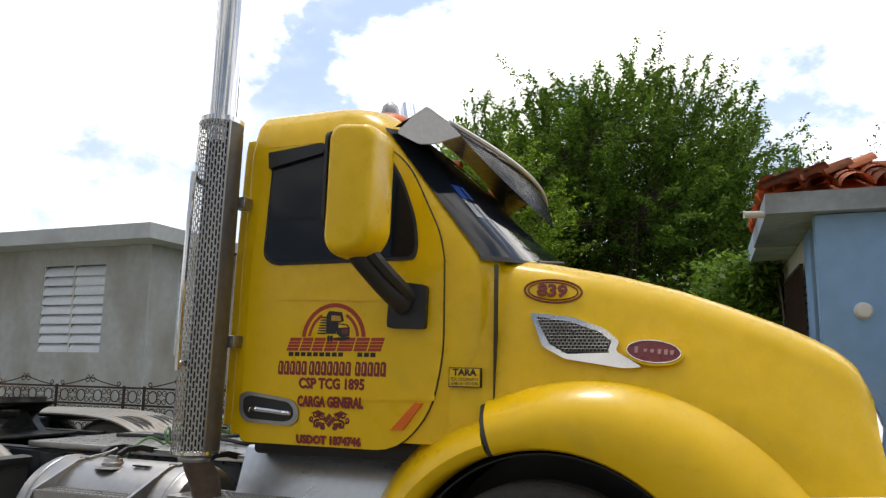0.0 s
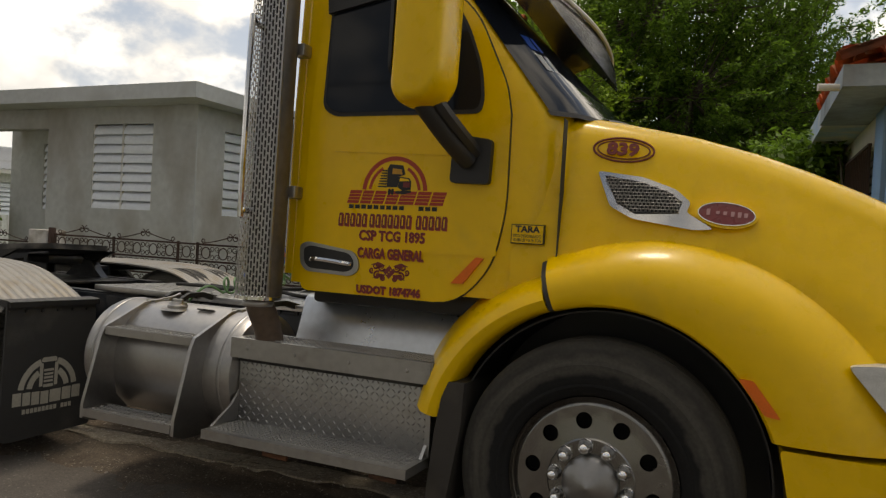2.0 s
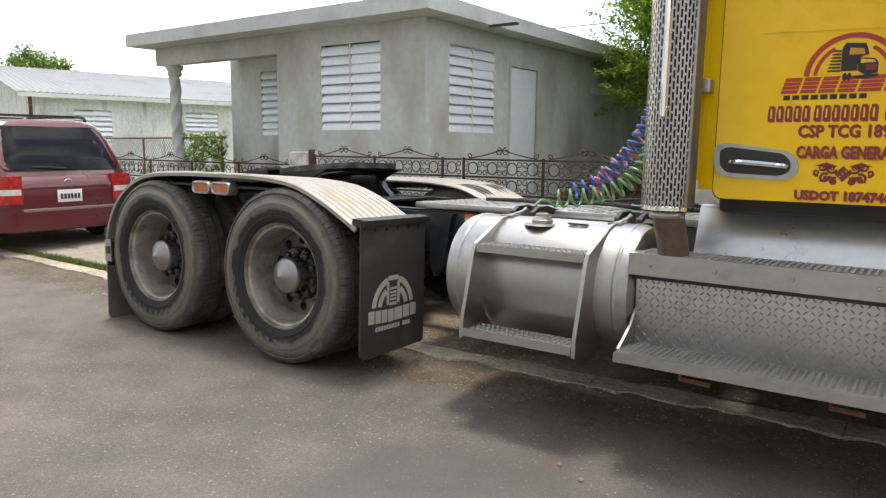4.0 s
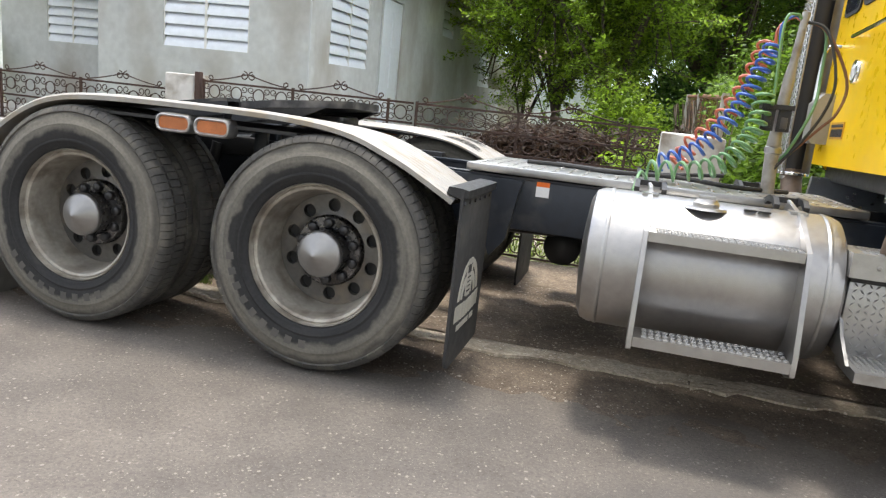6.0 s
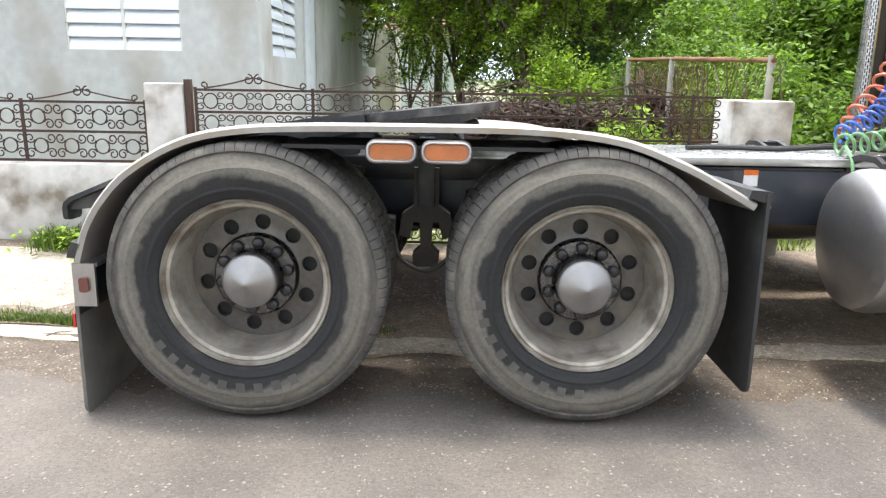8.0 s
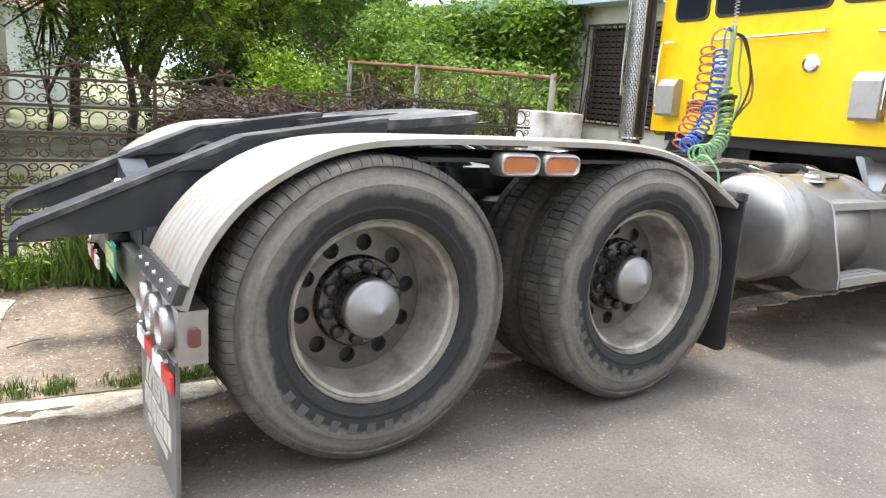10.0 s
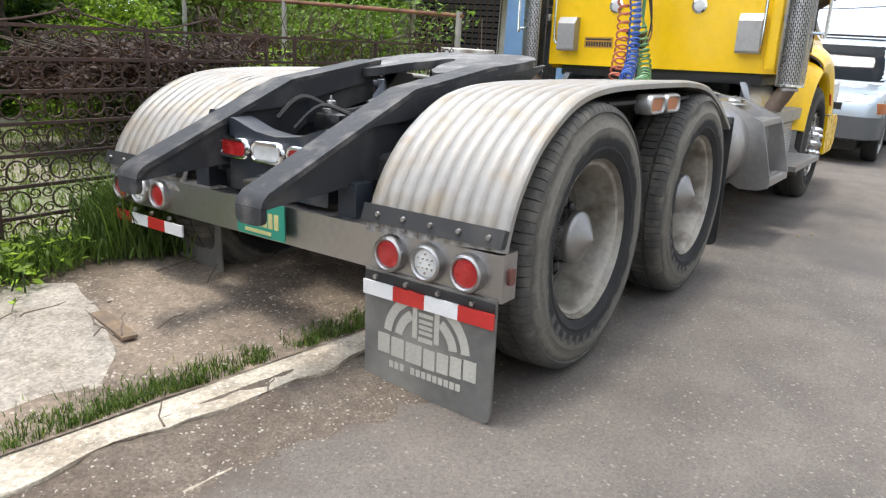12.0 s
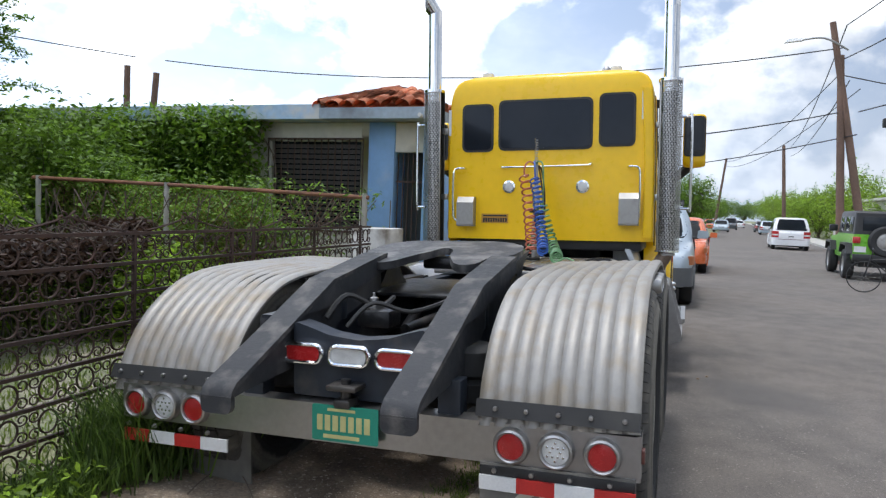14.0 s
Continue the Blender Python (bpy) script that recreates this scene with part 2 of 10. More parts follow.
def tyre_mat(name="dusty_sidewall", k=1.0):
    """Rubber with a ragged ring of pale dust towards the tread and dark scuffs on the sidewall."""
    m = bpy.data.materials.new(name)
    m.use_nodes = True
    n, l = m.node_tree.nodes, m.node_tree.links
    b = n["Principled BSDF"]
    co = n.new("ShaderNodeTexCoord")
    geo = n.new("ShaderNodeNewGeometry")
    flat = n.new("ShaderNodeVectorMath"); flat.operation = 'MULTIPLY'
    flat.inputs[1].default_value = (1, 0, 1)
    l.new(co.outputs["Object"], flat.inputs[0])
    rad = n.new("ShaderNodeVectorMath"); rad.operation = 'LENGTH'
    l.new(flat.outputs[0], rad.inputs[0])
    def nz(s, d=6.0):
        t = n.new("ShaderNodeTexNoise")
        t.inputs["Scale"].default_value, t.inputs["Detail"].default_value = s, d
        l.new(geo.outputs["Position"], t.inputs["Vector"])
        return t
    rag, fine, mid = nz(9.0, 10.0), nz(70.0, 5.0), nz(2.5, 4.0)
    # scuffs that run round the wheel
    unit = n.new("ShaderNodeVectorMath"); unit.operation = 'NORMALIZE'
    l.new(flat.outputs[0], unit.inputs[0])
    rr_ = n.new("ShaderNodeMath"); rr_.operation = 'MULTIPLY'; rr_.inputs[1].default_value = 55.0
    l.new(rad.outputs["Value"], rr_.inputs[0])
    sv = n.new("ShaderNodeVectorMath"); sv.operation = 'MULTIPLY_ADD'
    sv.inputs[1].default_value = (2.2, 2.2, 2.2)
    cx = n.new("ShaderNodeCombineXYZ")
    l.new(rr_.outputs[0], cx.inputs[1])
    l.new(unit.outputs[0], sv.inputs[0]); l.new(cx.outputs[0], sv.inputs[2])
    scuff = n.new("ShaderNodeTexNoise")
    scuff.inputs["Scale"].default_value, scuff.inputs["Detail"].default_value = 1.0, 4.0
    l.new(sv.outputs[0], scuff.inputs["Vector"])
    ma = n.new("ShaderNodeMath"); ma.operation = 'MULTIPLY_ADD'
    ma.inputs[1].default_value = 0.08
    l.new(rag.outputs["Fac"], ma.inputs[0]); l.new(rad.outputs["Value"], ma.inputs[2])
    mb = n.new("ShaderNodeMath"); mb.operation = 'MULTIPLY_ADD'
    mb.inputs[1].default_value = 0.05
    l.new(mid.outputs["Fac"], mb.inputs[0]); l.new(ma.outputs[0], mb.inputs[2])
    ramp = n.new("ShaderNodeValToRGB")
    els = ramp.color_ramp.elements
    els[0].position, els[0].color = 0.385, (0.055, 0.052, 0.047, 1)
    els[1].position, els[1].color = 0.625, (0.13, 0.122, 0.105, 1)
    for pos, c in ((0.410, (0.026, 0.026, 0.027, 1)), (0.482, (0.029, 0.029, 0.029, 1)), (0.498, (0.125, 0.118, 0.102, 1)), (0.555, (0.158, 0.147, 0.125, 1)), (0.582, (0.085, 0.08, 0.07, 1))):
        e = els.new(pos); e.color = c
    for e in els:
        e.color = (e.color[0] * k, e.color[1] * k, e.color[2] * k, 1)
    l.new(mb.outputs[0], ramp.inputs[0])
    fr = n.new("ShaderNodeMapRange")
    fr.inputs["From Min"].default_value, fr.inputs["From Max"].default_value = 0.3, 0.7
    fr.inputs["To Min"].default_value, fr.inputs["To Max"].default_value = 0.72, 1.28
    fs = n.new("ShaderNodeMath"); fs.operation = 'MULTIPLY_ADD'; fs.inputs[1].default_value = 0.45
    l.new(fine.outputs["Fac"], fs.inputs[0])
    sh = n.new("ShaderNodeMath"); sh.operation = 'MULTIPLY'; sh.inputs[1].default_value = 0.55
    l.new(scuff.outputs["Fac"], sh.inputs[0]); l.new(sh.outputs[0], fs.inputs[2])
    l.new(fs.outputs[0], fr.inputs["Value"])
    mu = n.new("ShaderNodeMix"); mu.data_type = 'RGBA'; mu.blend_type = 'MULTIPLY'
    mu.inputs["Factor"].default_value = 1.0
    l.new(ramp.outputs[0], mu.inputs["A"]); l.new(fr.outputs[0], mu.inputs["B"])
    l.new(mu.outputs["Result"], b.inputs["Base Color"])
    b.inputs["Roughness"].default_value = 0.85
    b.inputs["Specular IOR Level"].default_value = 0.3
    bp = n.new("ShaderNodeBump")
    bp.inputs["Strength"].default_value, bp.inputs["Distance"].default_value = 0.4, 0.004
    l.new(fine.outputs["Fac"], bp.inputs["Height"])
    l.new(bp.outputs[0], b.inputs["Normal"])
    return m


SIDEWALL = tyre_mat()
STEERWALL = tyre_mat("steer_sidewall", 0.42)
STEERALU = surf("polished_steer_aluminium", (0.25, 0.245, 0.235), 0.24, 1.0, 0.10, 6, 0, 200, dirt=(0.20, 0.19, 0.175), dirt_amt=0.25, dirt_scale=7)
DARKFRAME = surf("dark_blue_frame_paint", (0.018, 0.023, 0.032), 0.45, 0, 0.25, 6, 0.1, 90, dirt=(0.10, 0.09, 0.08), dirt_amt=0.35, dirt_scale=4)
BLACKRUB = surf("black_rubber", (0.028, 0.028, 0.028), 0.75, 0, 0.25, 8, 0.2, 90, dirt=(0.10, 0.095, 0.085), dirt_amt=0.3)
FLAPMAT = surf("dusty_mudflap_rubber", (0.15, 0.145, 0.132), 0.8, 0, 0.2, 5, 0.3, 60, dirt=(0.25, 0.235, 0.205), dirt_amt=0.6, dirt_scale=3)
FLAPDARK = surf("dark_mudflap_rubber", (0.035, 0.035, 0.035), 0.75, 0, 0.2, 5, 0.2, 60, dirt=(0.10, 0.095, 0.085), dirt_amt=0.3, dirt_scale=3)
BLACKPL = surf("black_plastic", (0.02, 0.02, 0.021), 0.5, 0, 0.15, 8, 0.2, 200)
RAMP = surf("worn_ramp_paint", (0.030, 0.031, 0.034), 0.7, 0, 0.25, 8, 0.3, 80, dirt=(0.12, 0.11, 0.10), dirt_amt=0.45, dirt_scale=9)
RAMPSIDE = surf("grey_ramp_paint", (0.024, 0.026, 0.030), 0.65, 0, 0.2, 6, 0.2, 80, dirt=(0.085, 0.082, 0.078), dirt_amt=0.4, dirt_scale=4)
WORNPLATE = surf("worn_coupling_plate", (0.034, 0.034, 0.036), 0.5, 0.2, 0.3, 9, 0.6, 25, dirt=(0.17, 0.16, 0.15), dirt_amt=0.6, dirt_scale=6)
GLASS = surf("dark_tinted_glass", (0.010, 0.013, 0.019), 0.06, 0, 0.1, 3, spec=0.32)
GREASE = surf("greasy_black_steel", (0.02, 0.02, 0.021), 0.35, 0.3, 0.3, 10, 0.4, 60, dirt=(0.09, 0.08, 0.07), dirt_amt=0.4, dirt_scale=6)
REDLENS = surf("red_lens", (0.42, 0.02, 0.02), 0.25, 0, 0.2, 60, coat=0.3)
AMBER = surf("amber_lens", (0.44, 0.14, 0.045), 0.35, 0, 0.2, 60)
ORANGE = surf("orange_reflector", (0.85, 0.16, 0.01), 0.35, 0, 0.1, 40)
CLEARLENS = surf("clear_lens", (0.62, 0.62, 0.60), 0.2, 0, 0.2, 80)
WHITESTRIP = surf("white_reflective_tape", (0.75, 0.75, 0.74), 0.4, 0, 0.08, 30)
REDSTRIP = surf("red_reflective_tape", (0.50, 0.03, 0.025), 0.4, 0, 0.1, 30)
DECRED = surf("red_decal", (0.42, 0.045, 0.02), 0.5, 0, 0.1, 20)
DECBLACK = surf("black_decal", (0.02, 0.018, 0.018), 0.5, 0, 0.1, 20)
DECBROWN = surf("maroon_decal", (0.20, 0.03, 0.03), 0.5, 0, 0.1, 20)
DECGOLD = surf("gold_decal", (0.55, 0.28, 0.03), 0.5, 0, 0.1, 20)
DECSAND = surf("sand_decal", (0.46, 0.44, 0.38), 0.7, 0, 0.15, 20)
GREENPLATE = surf("green_plate", (0.02, 0.25, 0.17), 0.45, 0, 0.1, 20)
RUSTPIPE = surf("rusted_pipe", (0.22, 0.10, 0.055), 0.85, 0.1, 0.35, 12, 0.4, 60, dirt=(0.10, 0.06, 0.045), dirt_amt=0.4)
HEATPIPE = surf("heat_stained_pipe", (0.17, 0.125, 0.095), 0.55, 0.5, 0.25, 8, 0.2, 90)
IRON = surf("rusty_wrought_iron", (0.060, 0.036, 0.028), 0.8, 0.1, 0.4, 14, 0.3, 80, dirt=(0.085, 0.042, 0.028), dirt_amt=0.4, dirt_scale=6)
STUCCO = surf("grey_cement_plaster", (0.53, 0.55, 0.545), 0.92, 0, 0.13, 2.5, 0.35, 60, dirt=(0.36, 0.34, 0.30), dirt_amt=0.5, dirt_scale=1.1, streak=(1, 1, 0.55))
STUCCOEDGE = surf("light_cement_edge", (0.54, 0.565, 0.57), 0.9, 0, 0.1, 3, 0.3, 60, dirt=(0.35, 0.35, 0.34), dirt_amt=0.3, dirt_scale=1.5)
LOUVRE = surf("white_louvre_aluminium", (0.80, 0.85, 0.91), 0.4, 0.1, 0.06, 4)
WHITEPAINT = surf("white_paint", (0.72, 0.72, 0.69), 0.6, 0, 0.08, 3, dirt=(0.45, 0.43, 0.39), dirt_amt=0.2)
CREAM = surf("stained_cream_wall", (0.60, 0.58, 0.51), 0.85, 0, 0.1, 2, 0.2, 50, dirt=(0.30, 0.28, 0.24), dirt_amt=0.35, dirt_scale=1.4)
BLUEWALL = surf("faded_blue_paint", (0.23, 0.40, 0.66), 0.75, 0, 0.1, 2, 0.2, 50, dirt=(0.45, 0.50, 0.55), dirt_amt=0.25, dirt_scale=1.5)
CONCRETE = surf("weathered_concrete", (0.42, 0.40, 0.36), 0.92, 0, 0.15, 4, 0.5, 40, dirt=(0.24, 0.22, 0.185), dirt_amt=0.45, dirt_scale=1.2)
PLASTERWALL = surf("peeling_whitewash", (0.60, 0.59, 0.56), 0.9, 0, 0.15, 3, 0.5, 30, dirt=(0.22, 0.19, 0.15), dirt_amt=0.6, dirt_scale=3.2)
TILE = surf("clay_roof_tile", (0.46, 0.155, 0.07), 0.8, 0, 0.2, 8, 0.3, 60, dirt=(0.22, 0.12, 0.08), dirt_amt=0.35, dirt_scale=3, per_piece=0.2)
ZINC = surf("corrugated_zinc", (0.62, 0.64, 0.66), 0.45, 0.3, 0.08, 2, dirt=(0.40, 0.38, 0.36), dirt_amt=0.3, dirt_scale=0.8)
OLDWOOD = surf("weathered_grey_siding", (0.70, 0.72, 0.72), 0.9, 0, 0.2, 3, 0.3, 40, dirt=(0.33, 0.30, 0.26), dirt_amt=0.3, dirt_scale=1.0, streak=(5, 5, 0.8))
POLEWOOD = surf("creosote_pole_wood", (0.16, 0.10, 0.075), 0.9, 0, 0.3, 4, 0.4, 40)
BARK = surf("bark", (0.10, 0.08, 0.06), 0.95, 0, 0.3, 8, 0.6, 40)


def leaf_mat(name, base, var=0.55):
    m = bpy.data.materials.new(name)
    m.use_nodes = True
    n, l = m.node_tree.nodes, m.node_tree.links
    b = n["Principled BSDF"]
    geo = n.new("ShaderNodeNewGeometry")
    r = n.new("ShaderNodeValToRGB")
    r.color_ramp.elements[0].color = (base[0] * (1 - var), base[1] * (1 - var), base[2] * (1 - var), 1)
    r.color_ramp.elements[1].color = (min(1, base[0] * (1 + 1.6 * var)), min(1, base[1] * (1 + 1.3 * var)), base[2] * (1 + var * 0.5), 1)
    l.new(geo.outputs["Random Per Island"], r.inputs[0])
    l.new(r.outputs[0], b.inputs["Base Color"])
    b.inputs["Roughness"].default_value = 0.55
    tr = n.new("ShaderNodeBsdfTranslucent")
    l.new(r.outputs[0], tr.inputs["Color"])
    mx = n.new("ShaderNodeMixShader")
    mx.inputs[0].default_value = 0.45
    l.new(b.outputs[0], mx.inputs[1]); l.new(tr.outputs[0], mx.inputs[2])
    l.new(mx.outputs[0], n["Material Output"].inputs[0])
    return m


LEAF = leaf_mat("leaf_green", (0.120, 0.225, 0.030))
LEAFD = leaf_mat("leaf_dark_green", (0.05, 0.115, 0.022))
LEAFY = leaf_mat("leaf_light_green", (0.185, 0.31, 0.035), 0.65)
GRASS = leaf_mat("grass_blades", (0.075, 0.135, 0.028))
PALEGRASS = leaf_mat("pale_grass_blades", (0.16, 0.23, 0.06))


def ground_mat(name, base, speck, patch, patch_amt=0.5, pscale=0.35, grain=220.0, speck_cut=0.62, bump=0.6, silt=None, stain=None, cells=110.0, cell_amt=0.3, pale=0.0):
    m = bpy.data.materials.new(name)
    m.use_nodes = True
    n, l = m.node_tree.nodes, m.node_tree.links
    b = n["Principled BSDF"]
    geo = n.new("ShaderNodeNewGeometry")
    def nz(s, d=6.0):
        t = n.new("ShaderNodeTexNoise")
        t.inputs["Scale"].default_value, t.inputs["Detail"].default_value = s, d
        l.new(geo.outputs["Position"], t.inputs["Vector"])
        return t
    a, c, d = nz(pscale), nz(grain, 3), nz(pscale * 9, 7)
    r1 = n.new("ShaderNodeMapRange")
    r1.inputs["From Min"].default_value, r1.inputs["From Max"].default_value = 0.42, 0.62
    r1.inputs["To Max"].default_value = patch_amt
    l.new(a.outputs["Fac"], r1.inputs["Value"])
    m1 = n.new("ShaderNodeMix"); m1.data_type = 'RGBA'
    l.new(r1.outputs[0], m1.inputs["Factor"])
    m1.inputs["A"].default_value, m1.inputs["B"].default_value = (*base, 1), (*patch, 1)
    r3 = n.new("ShaderNodeMapRange")
    r3.inputs["From Min"].default_value, r3.inputs["From Max"].default_value = 0.3, 0.7
    r3.inputs["To Min"].default_value, r3.inputs["To Max"].default_value = 0.82, 1.18
    l.new(d.outputs["Fac"], r3.inputs["Value"])
    m3 = n.new("ShaderNodeMix"); m3.data_type = 'RGBA'; m3.blend_type = 'MULTIPLY'
    m3.inputs["Factor"].default_value = 1.0
    l.new(m1.outputs["Result"], m3.inputs["A"]); l.new(r3.outputs[0], m3.inputs["B"])
    r2 = n.new("ShaderNodeMapRange")
    r2.inputs["From Min"].default_value, r2.inputs["From Max"].default_value = speck_cut, speck_cut + 0.08
    l.new(c.outputs["Fac"], r2.inputs["Value"])
    m2 = n.new("ShaderNodeMix"); m2.data_type = 'RGBA'
    l.new(r2.outputs[0], m2.inputs["Factor"])
    l.new(m3.outputs["Result"], m2.inputs["A"]); m2.inputs["B"].default_value = (*speck, 1)
    # darker grit between the pale grains
    g = nz(grain * 0.42, 4)
    r6 = n.new("ShaderNodeMapRange")
    r6.inputs["From Min"].default_value, r6.inputs["From Max"].default_value = 0.30, 0.47
    r6.inputs["To Min"].default_value = 0.78
    l.new(g.outputs["Fac"], r6.inputs["Value"])
    m6 = n.new("ShaderNodeMix"); m6.data_type = 'RGBA'; m6.blend_type = 'MULTIPLY'
    m6.inputs["Factor"].default_value = 1.0
    l.new(m2.outputs["Result"], m6.inputs["A"]); l.new(r6.outputs[0], m6.inputs["B"])
    colour = m6.outputs["Result"]
    # single grains of stone, each of its own tone, a few of them pale
    vo = n.new("ShaderNodeTexVoronoi"); vo.inputs["Scale"].default_value = cells
    l.new(geo.outputs["Position"], vo.inputs["Vector"])
    tone = n.new("ShaderNodeSeparateColor"); l.new(vo.outputs["Color"], tone.inputs[0])
    r8 = n.new("ShaderNodeMapRange")
    r8.inputs["To Min"].default_value, r8.inputs["To Max"].default_value = 1 - cell_amt, 1 + cell_amt
    l.new(tone.outputs[0], r8.inputs["Value"])
    m8 = n.new("ShaderNodeMix"); m8.data_type = 'RGBA'; m8.blend_type = 'MULTIPLY'; m8.inputs["Factor"].default_value = 1.0
    l.new(colour, m8.inputs["A"]); l.new(r8.outputs[0], m8.inputs["B"])
    colour = m8.outputs["Result"]
    if pale:
        r9 = n.new("ShaderNodeMapRange")
        r9.inputs["From Min"].default_value, r9.inputs["From Max"].default_value = 1 - pale, 1 - pale * 0.5
        l.new(tone.outputs[1], r9.inputs["Value"])
        m9 = n.new("ShaderNodeMix"); m9.data_type = 'RGBA'
        l.new(r9.outputs[0], m9.inputs["Factor"]); l.new(colour, m9.inputs["A"]); m9.inputs["B"].default_value = (*speck, 1)
        colour = m9.outputs["Result"]
    if silt:
        # washed-in silt along the street's edge, with a ragged border
        sep = n.new("ShaderNodeSeparateXYZ")
        l.new(geo.outputs["Position"], sep.inputs[0])
        rag = nz(2.2, 8.0)
        sum_ = n.new("ShaderNodeMath"); sum_.operation = 'MULTIPLY_ADD'
        sum_.inputs[1].default_value = 0.75
        l.new(rag.outputs["Fac"], sum_.inputs[0]); l.new(sep.outputs["Y"], sum_.inputs[2])
        r5 = n.new("ShaderNodeMapRange")
        r5.inputs["From Min"].default_value, r5.inputs["From Max"].default_value = -0.56, -0.36
        r5.inputs["To Max"].default_value = 0.88
        l.new(sum_.outputs[0], r5.inputs["Value"])
        m5 = n.new("ShaderNodeMix"); m5.data_type = 'RGBA'
        l.new(r5.outputs[0], m5.inputs["Factor"])
        l.new(colour, m5.inputs["A"]); m5.inputs["B"].default_value = (*silt, 1)
        colour = m5.outputs["Result"]
    if stain:
        # an old oil stain with a soft ragged edge: middle, half lengths, turn and strength
        mp = n.new("ShaderNodeMapping"); mp.vector_type = 'TEXTURE'
        mp.inputs["Location"].default_value = (*stain[0], 0)
        mp.inputs["Rotation"].default_value = (0, 0, radians(stain[2]))
        mp.inputs["Scale"].default_value = (*stain[1], 1)
        fl = n.new("ShaderNodeVectorMath"); fl.operation = 'MULTIPLY'; fl.inputs[1].default_value = (1, 1, 0)
        l.new(geo.outputs["Position"], fl.inputs[0]); l.new(fl.outputs[0], mp.inputs[0])
        ln = n.new("ShaderNodeVectorMath"); ln.operation = 'LENGTH'
        l.new(mp.outputs[0], ln.inputs[0])
        rg_ = nz(3.0, 8.0)
        sm = n.new("ShaderNodeMath"); sm.operation = 'MULTIPLY_ADD'; sm.inputs[1].default_value = 0.6
        l.new(rg_.outputs["Fac"], sm.inputs[0]); l.new(ln.outputs["Value"], sm.inputs[2])
        r7 = n.new("ShaderNodeMapRange")
        r7.inputs["From Min"].default_value, r7.inputs["From Max"].default_value = 0.85, 1.4
        r7.inputs["To Min"].default_value = stain[3]
        r7.inputs["To Max"].default_value = 0.0
        l.new(sm.outputs[0], r7.inputs["Value"])
        m7 = n.new("ShaderNodeMix"); m7.data_type = 'RGBA'
        l.new(r7.outputs[0], m7.inputs["Factor"])
        l.new(colour, m7.inputs["A"]); m7.inputs["B"].default_value = (0.085, 0.078, 0.072, 1)
        colour = m7.outputs["Result"]
    l.new(colour, b.inputs["Base Color"])
    b.inputs["Roughness"].default_value = 0.9
    bp = n.new("ShaderNodeBump")
    bp.inputs["Strength"].default_value, bp.inputs["Distance"].default_value = bump, 0.004
    l.new(c.outputs["Fac"], bp.inputs["Height"])
    l.new(bp.outputs[0], b.inputs["Normal"])
    return m


ASPHALT = ground_mat("worn_asphalt", (0.142, 0.122, 0.104), (0.24, 0.215, 0.185), (0.112, 0.099, 0.087), 0.8, grain=150.0, speck_cut=0.63, bump=0.8, silt=(0.092, 0.070, 0.052), stain=((1.75, -2.0), (0.78, 0.48), 50, 0.6), cells=105.0, cell_amt=0.13, pale=0.02)
DIRT = ground_mat("gravelly_dirt", (0.25, 0.195, 0.143), (0.38, 0.33, 0.27), (0.105, 0.080, 0.059), 0.9, 1.3, 95.0, 0.63, 1.0, cells=80.0, cell_amt=0.2, pale=0.05)
SLABMAT = ground_mat("rough_concrete_slab", (0.36, 0.322, 0.27), (0.42, 0.385, 0.33), (0.26, 0.222, 0.175), 0.8, 1.6, 80.0, 0.60, cells=85.0, cell_amt=0.22)
KERB = ground_mat("bleached_kerb_concrete", (0.46, 0.405, 0.32), (0.58, 0.53, 0.45), (0.27, 0.215, 0.155), 0.7, 2.2, 90.0, 0.62, 1.0, cells=85.0, cell_amt=0.2, pale=0.05)
GUTTER = ground_mat("gutter_silt", (0.105, 0.080, 0.059), (0.33, 0.30, 0.25), (0.16, 0.13, 0.10), 0.7, 1.6, 110.0, 0.66, 1.0, cells=120.0, cell_amt=0.25, pale=0.03)
BARESOIL = ground_mat("bare_lot_soil", (0.30, 0.265, 0.205), (0.37, 0.335, 0.275), (0.14, 0.175, 0.07), 0.9, 1.1, 70.0, 0.60, 0.8, cells=45.0, cell_amt=0.2)
LAWN = ground_mat("patchy_lawn", (0.125, 0.155, 0.052), (0.21, 0.22, 0.10), (0.27, 0.235, 0.17), 0.8, 0.4, 60.0, 0.55, cells=30.0)


# ---- building helpers ----
def thing(name, label, category, group="", kind="", at=(0, 0, 0), rz=0.0):
    e = new(name)
    e.empty_display_size = 0.2
    e.matrix_world = pose(*at, 0, 0, rz)
    return tagged(e, label, category, group, kind)


def part(name, bm, material, parent=None, label="", smooth=True, mats=None):
    me = bpy.data.meshes.new(name)
    if isinstance(bm, tuple):
        me.from_pydata(bm[0], [], bm[1])
    else:
        bmesh.ops.recalc_face_normals(bm, faces=bm.faces)
        bm.to_mesh(me)
        bm.free()
    me.materials.append(material)
    for extra in mats or ():
        me.materials.append(extra)
    if smooth:
        me.polygons.foreach_set("use_smooth", [True] * len(me.polygons))
        me.set_sharp_from_angle(angle=radians(38))
    ob = new(name, me)
    if parent is not None:
        ob.parent = parent
    if label:
        tagged(ob, label)
    return ob


def again(ob, m, parent=None):
    """The same mesh once more, at another place."""
    o = new(ob.name.split(".")[0], ob.data)
    o.parent = parent if parent is not None else ob.parent
    o.matrix_local = m
    if "label" in ob:
        o["label"] = ob["label"]
    return o


def structure(ob, label, category):
    return tagged(ob, label, category, "", "structure")


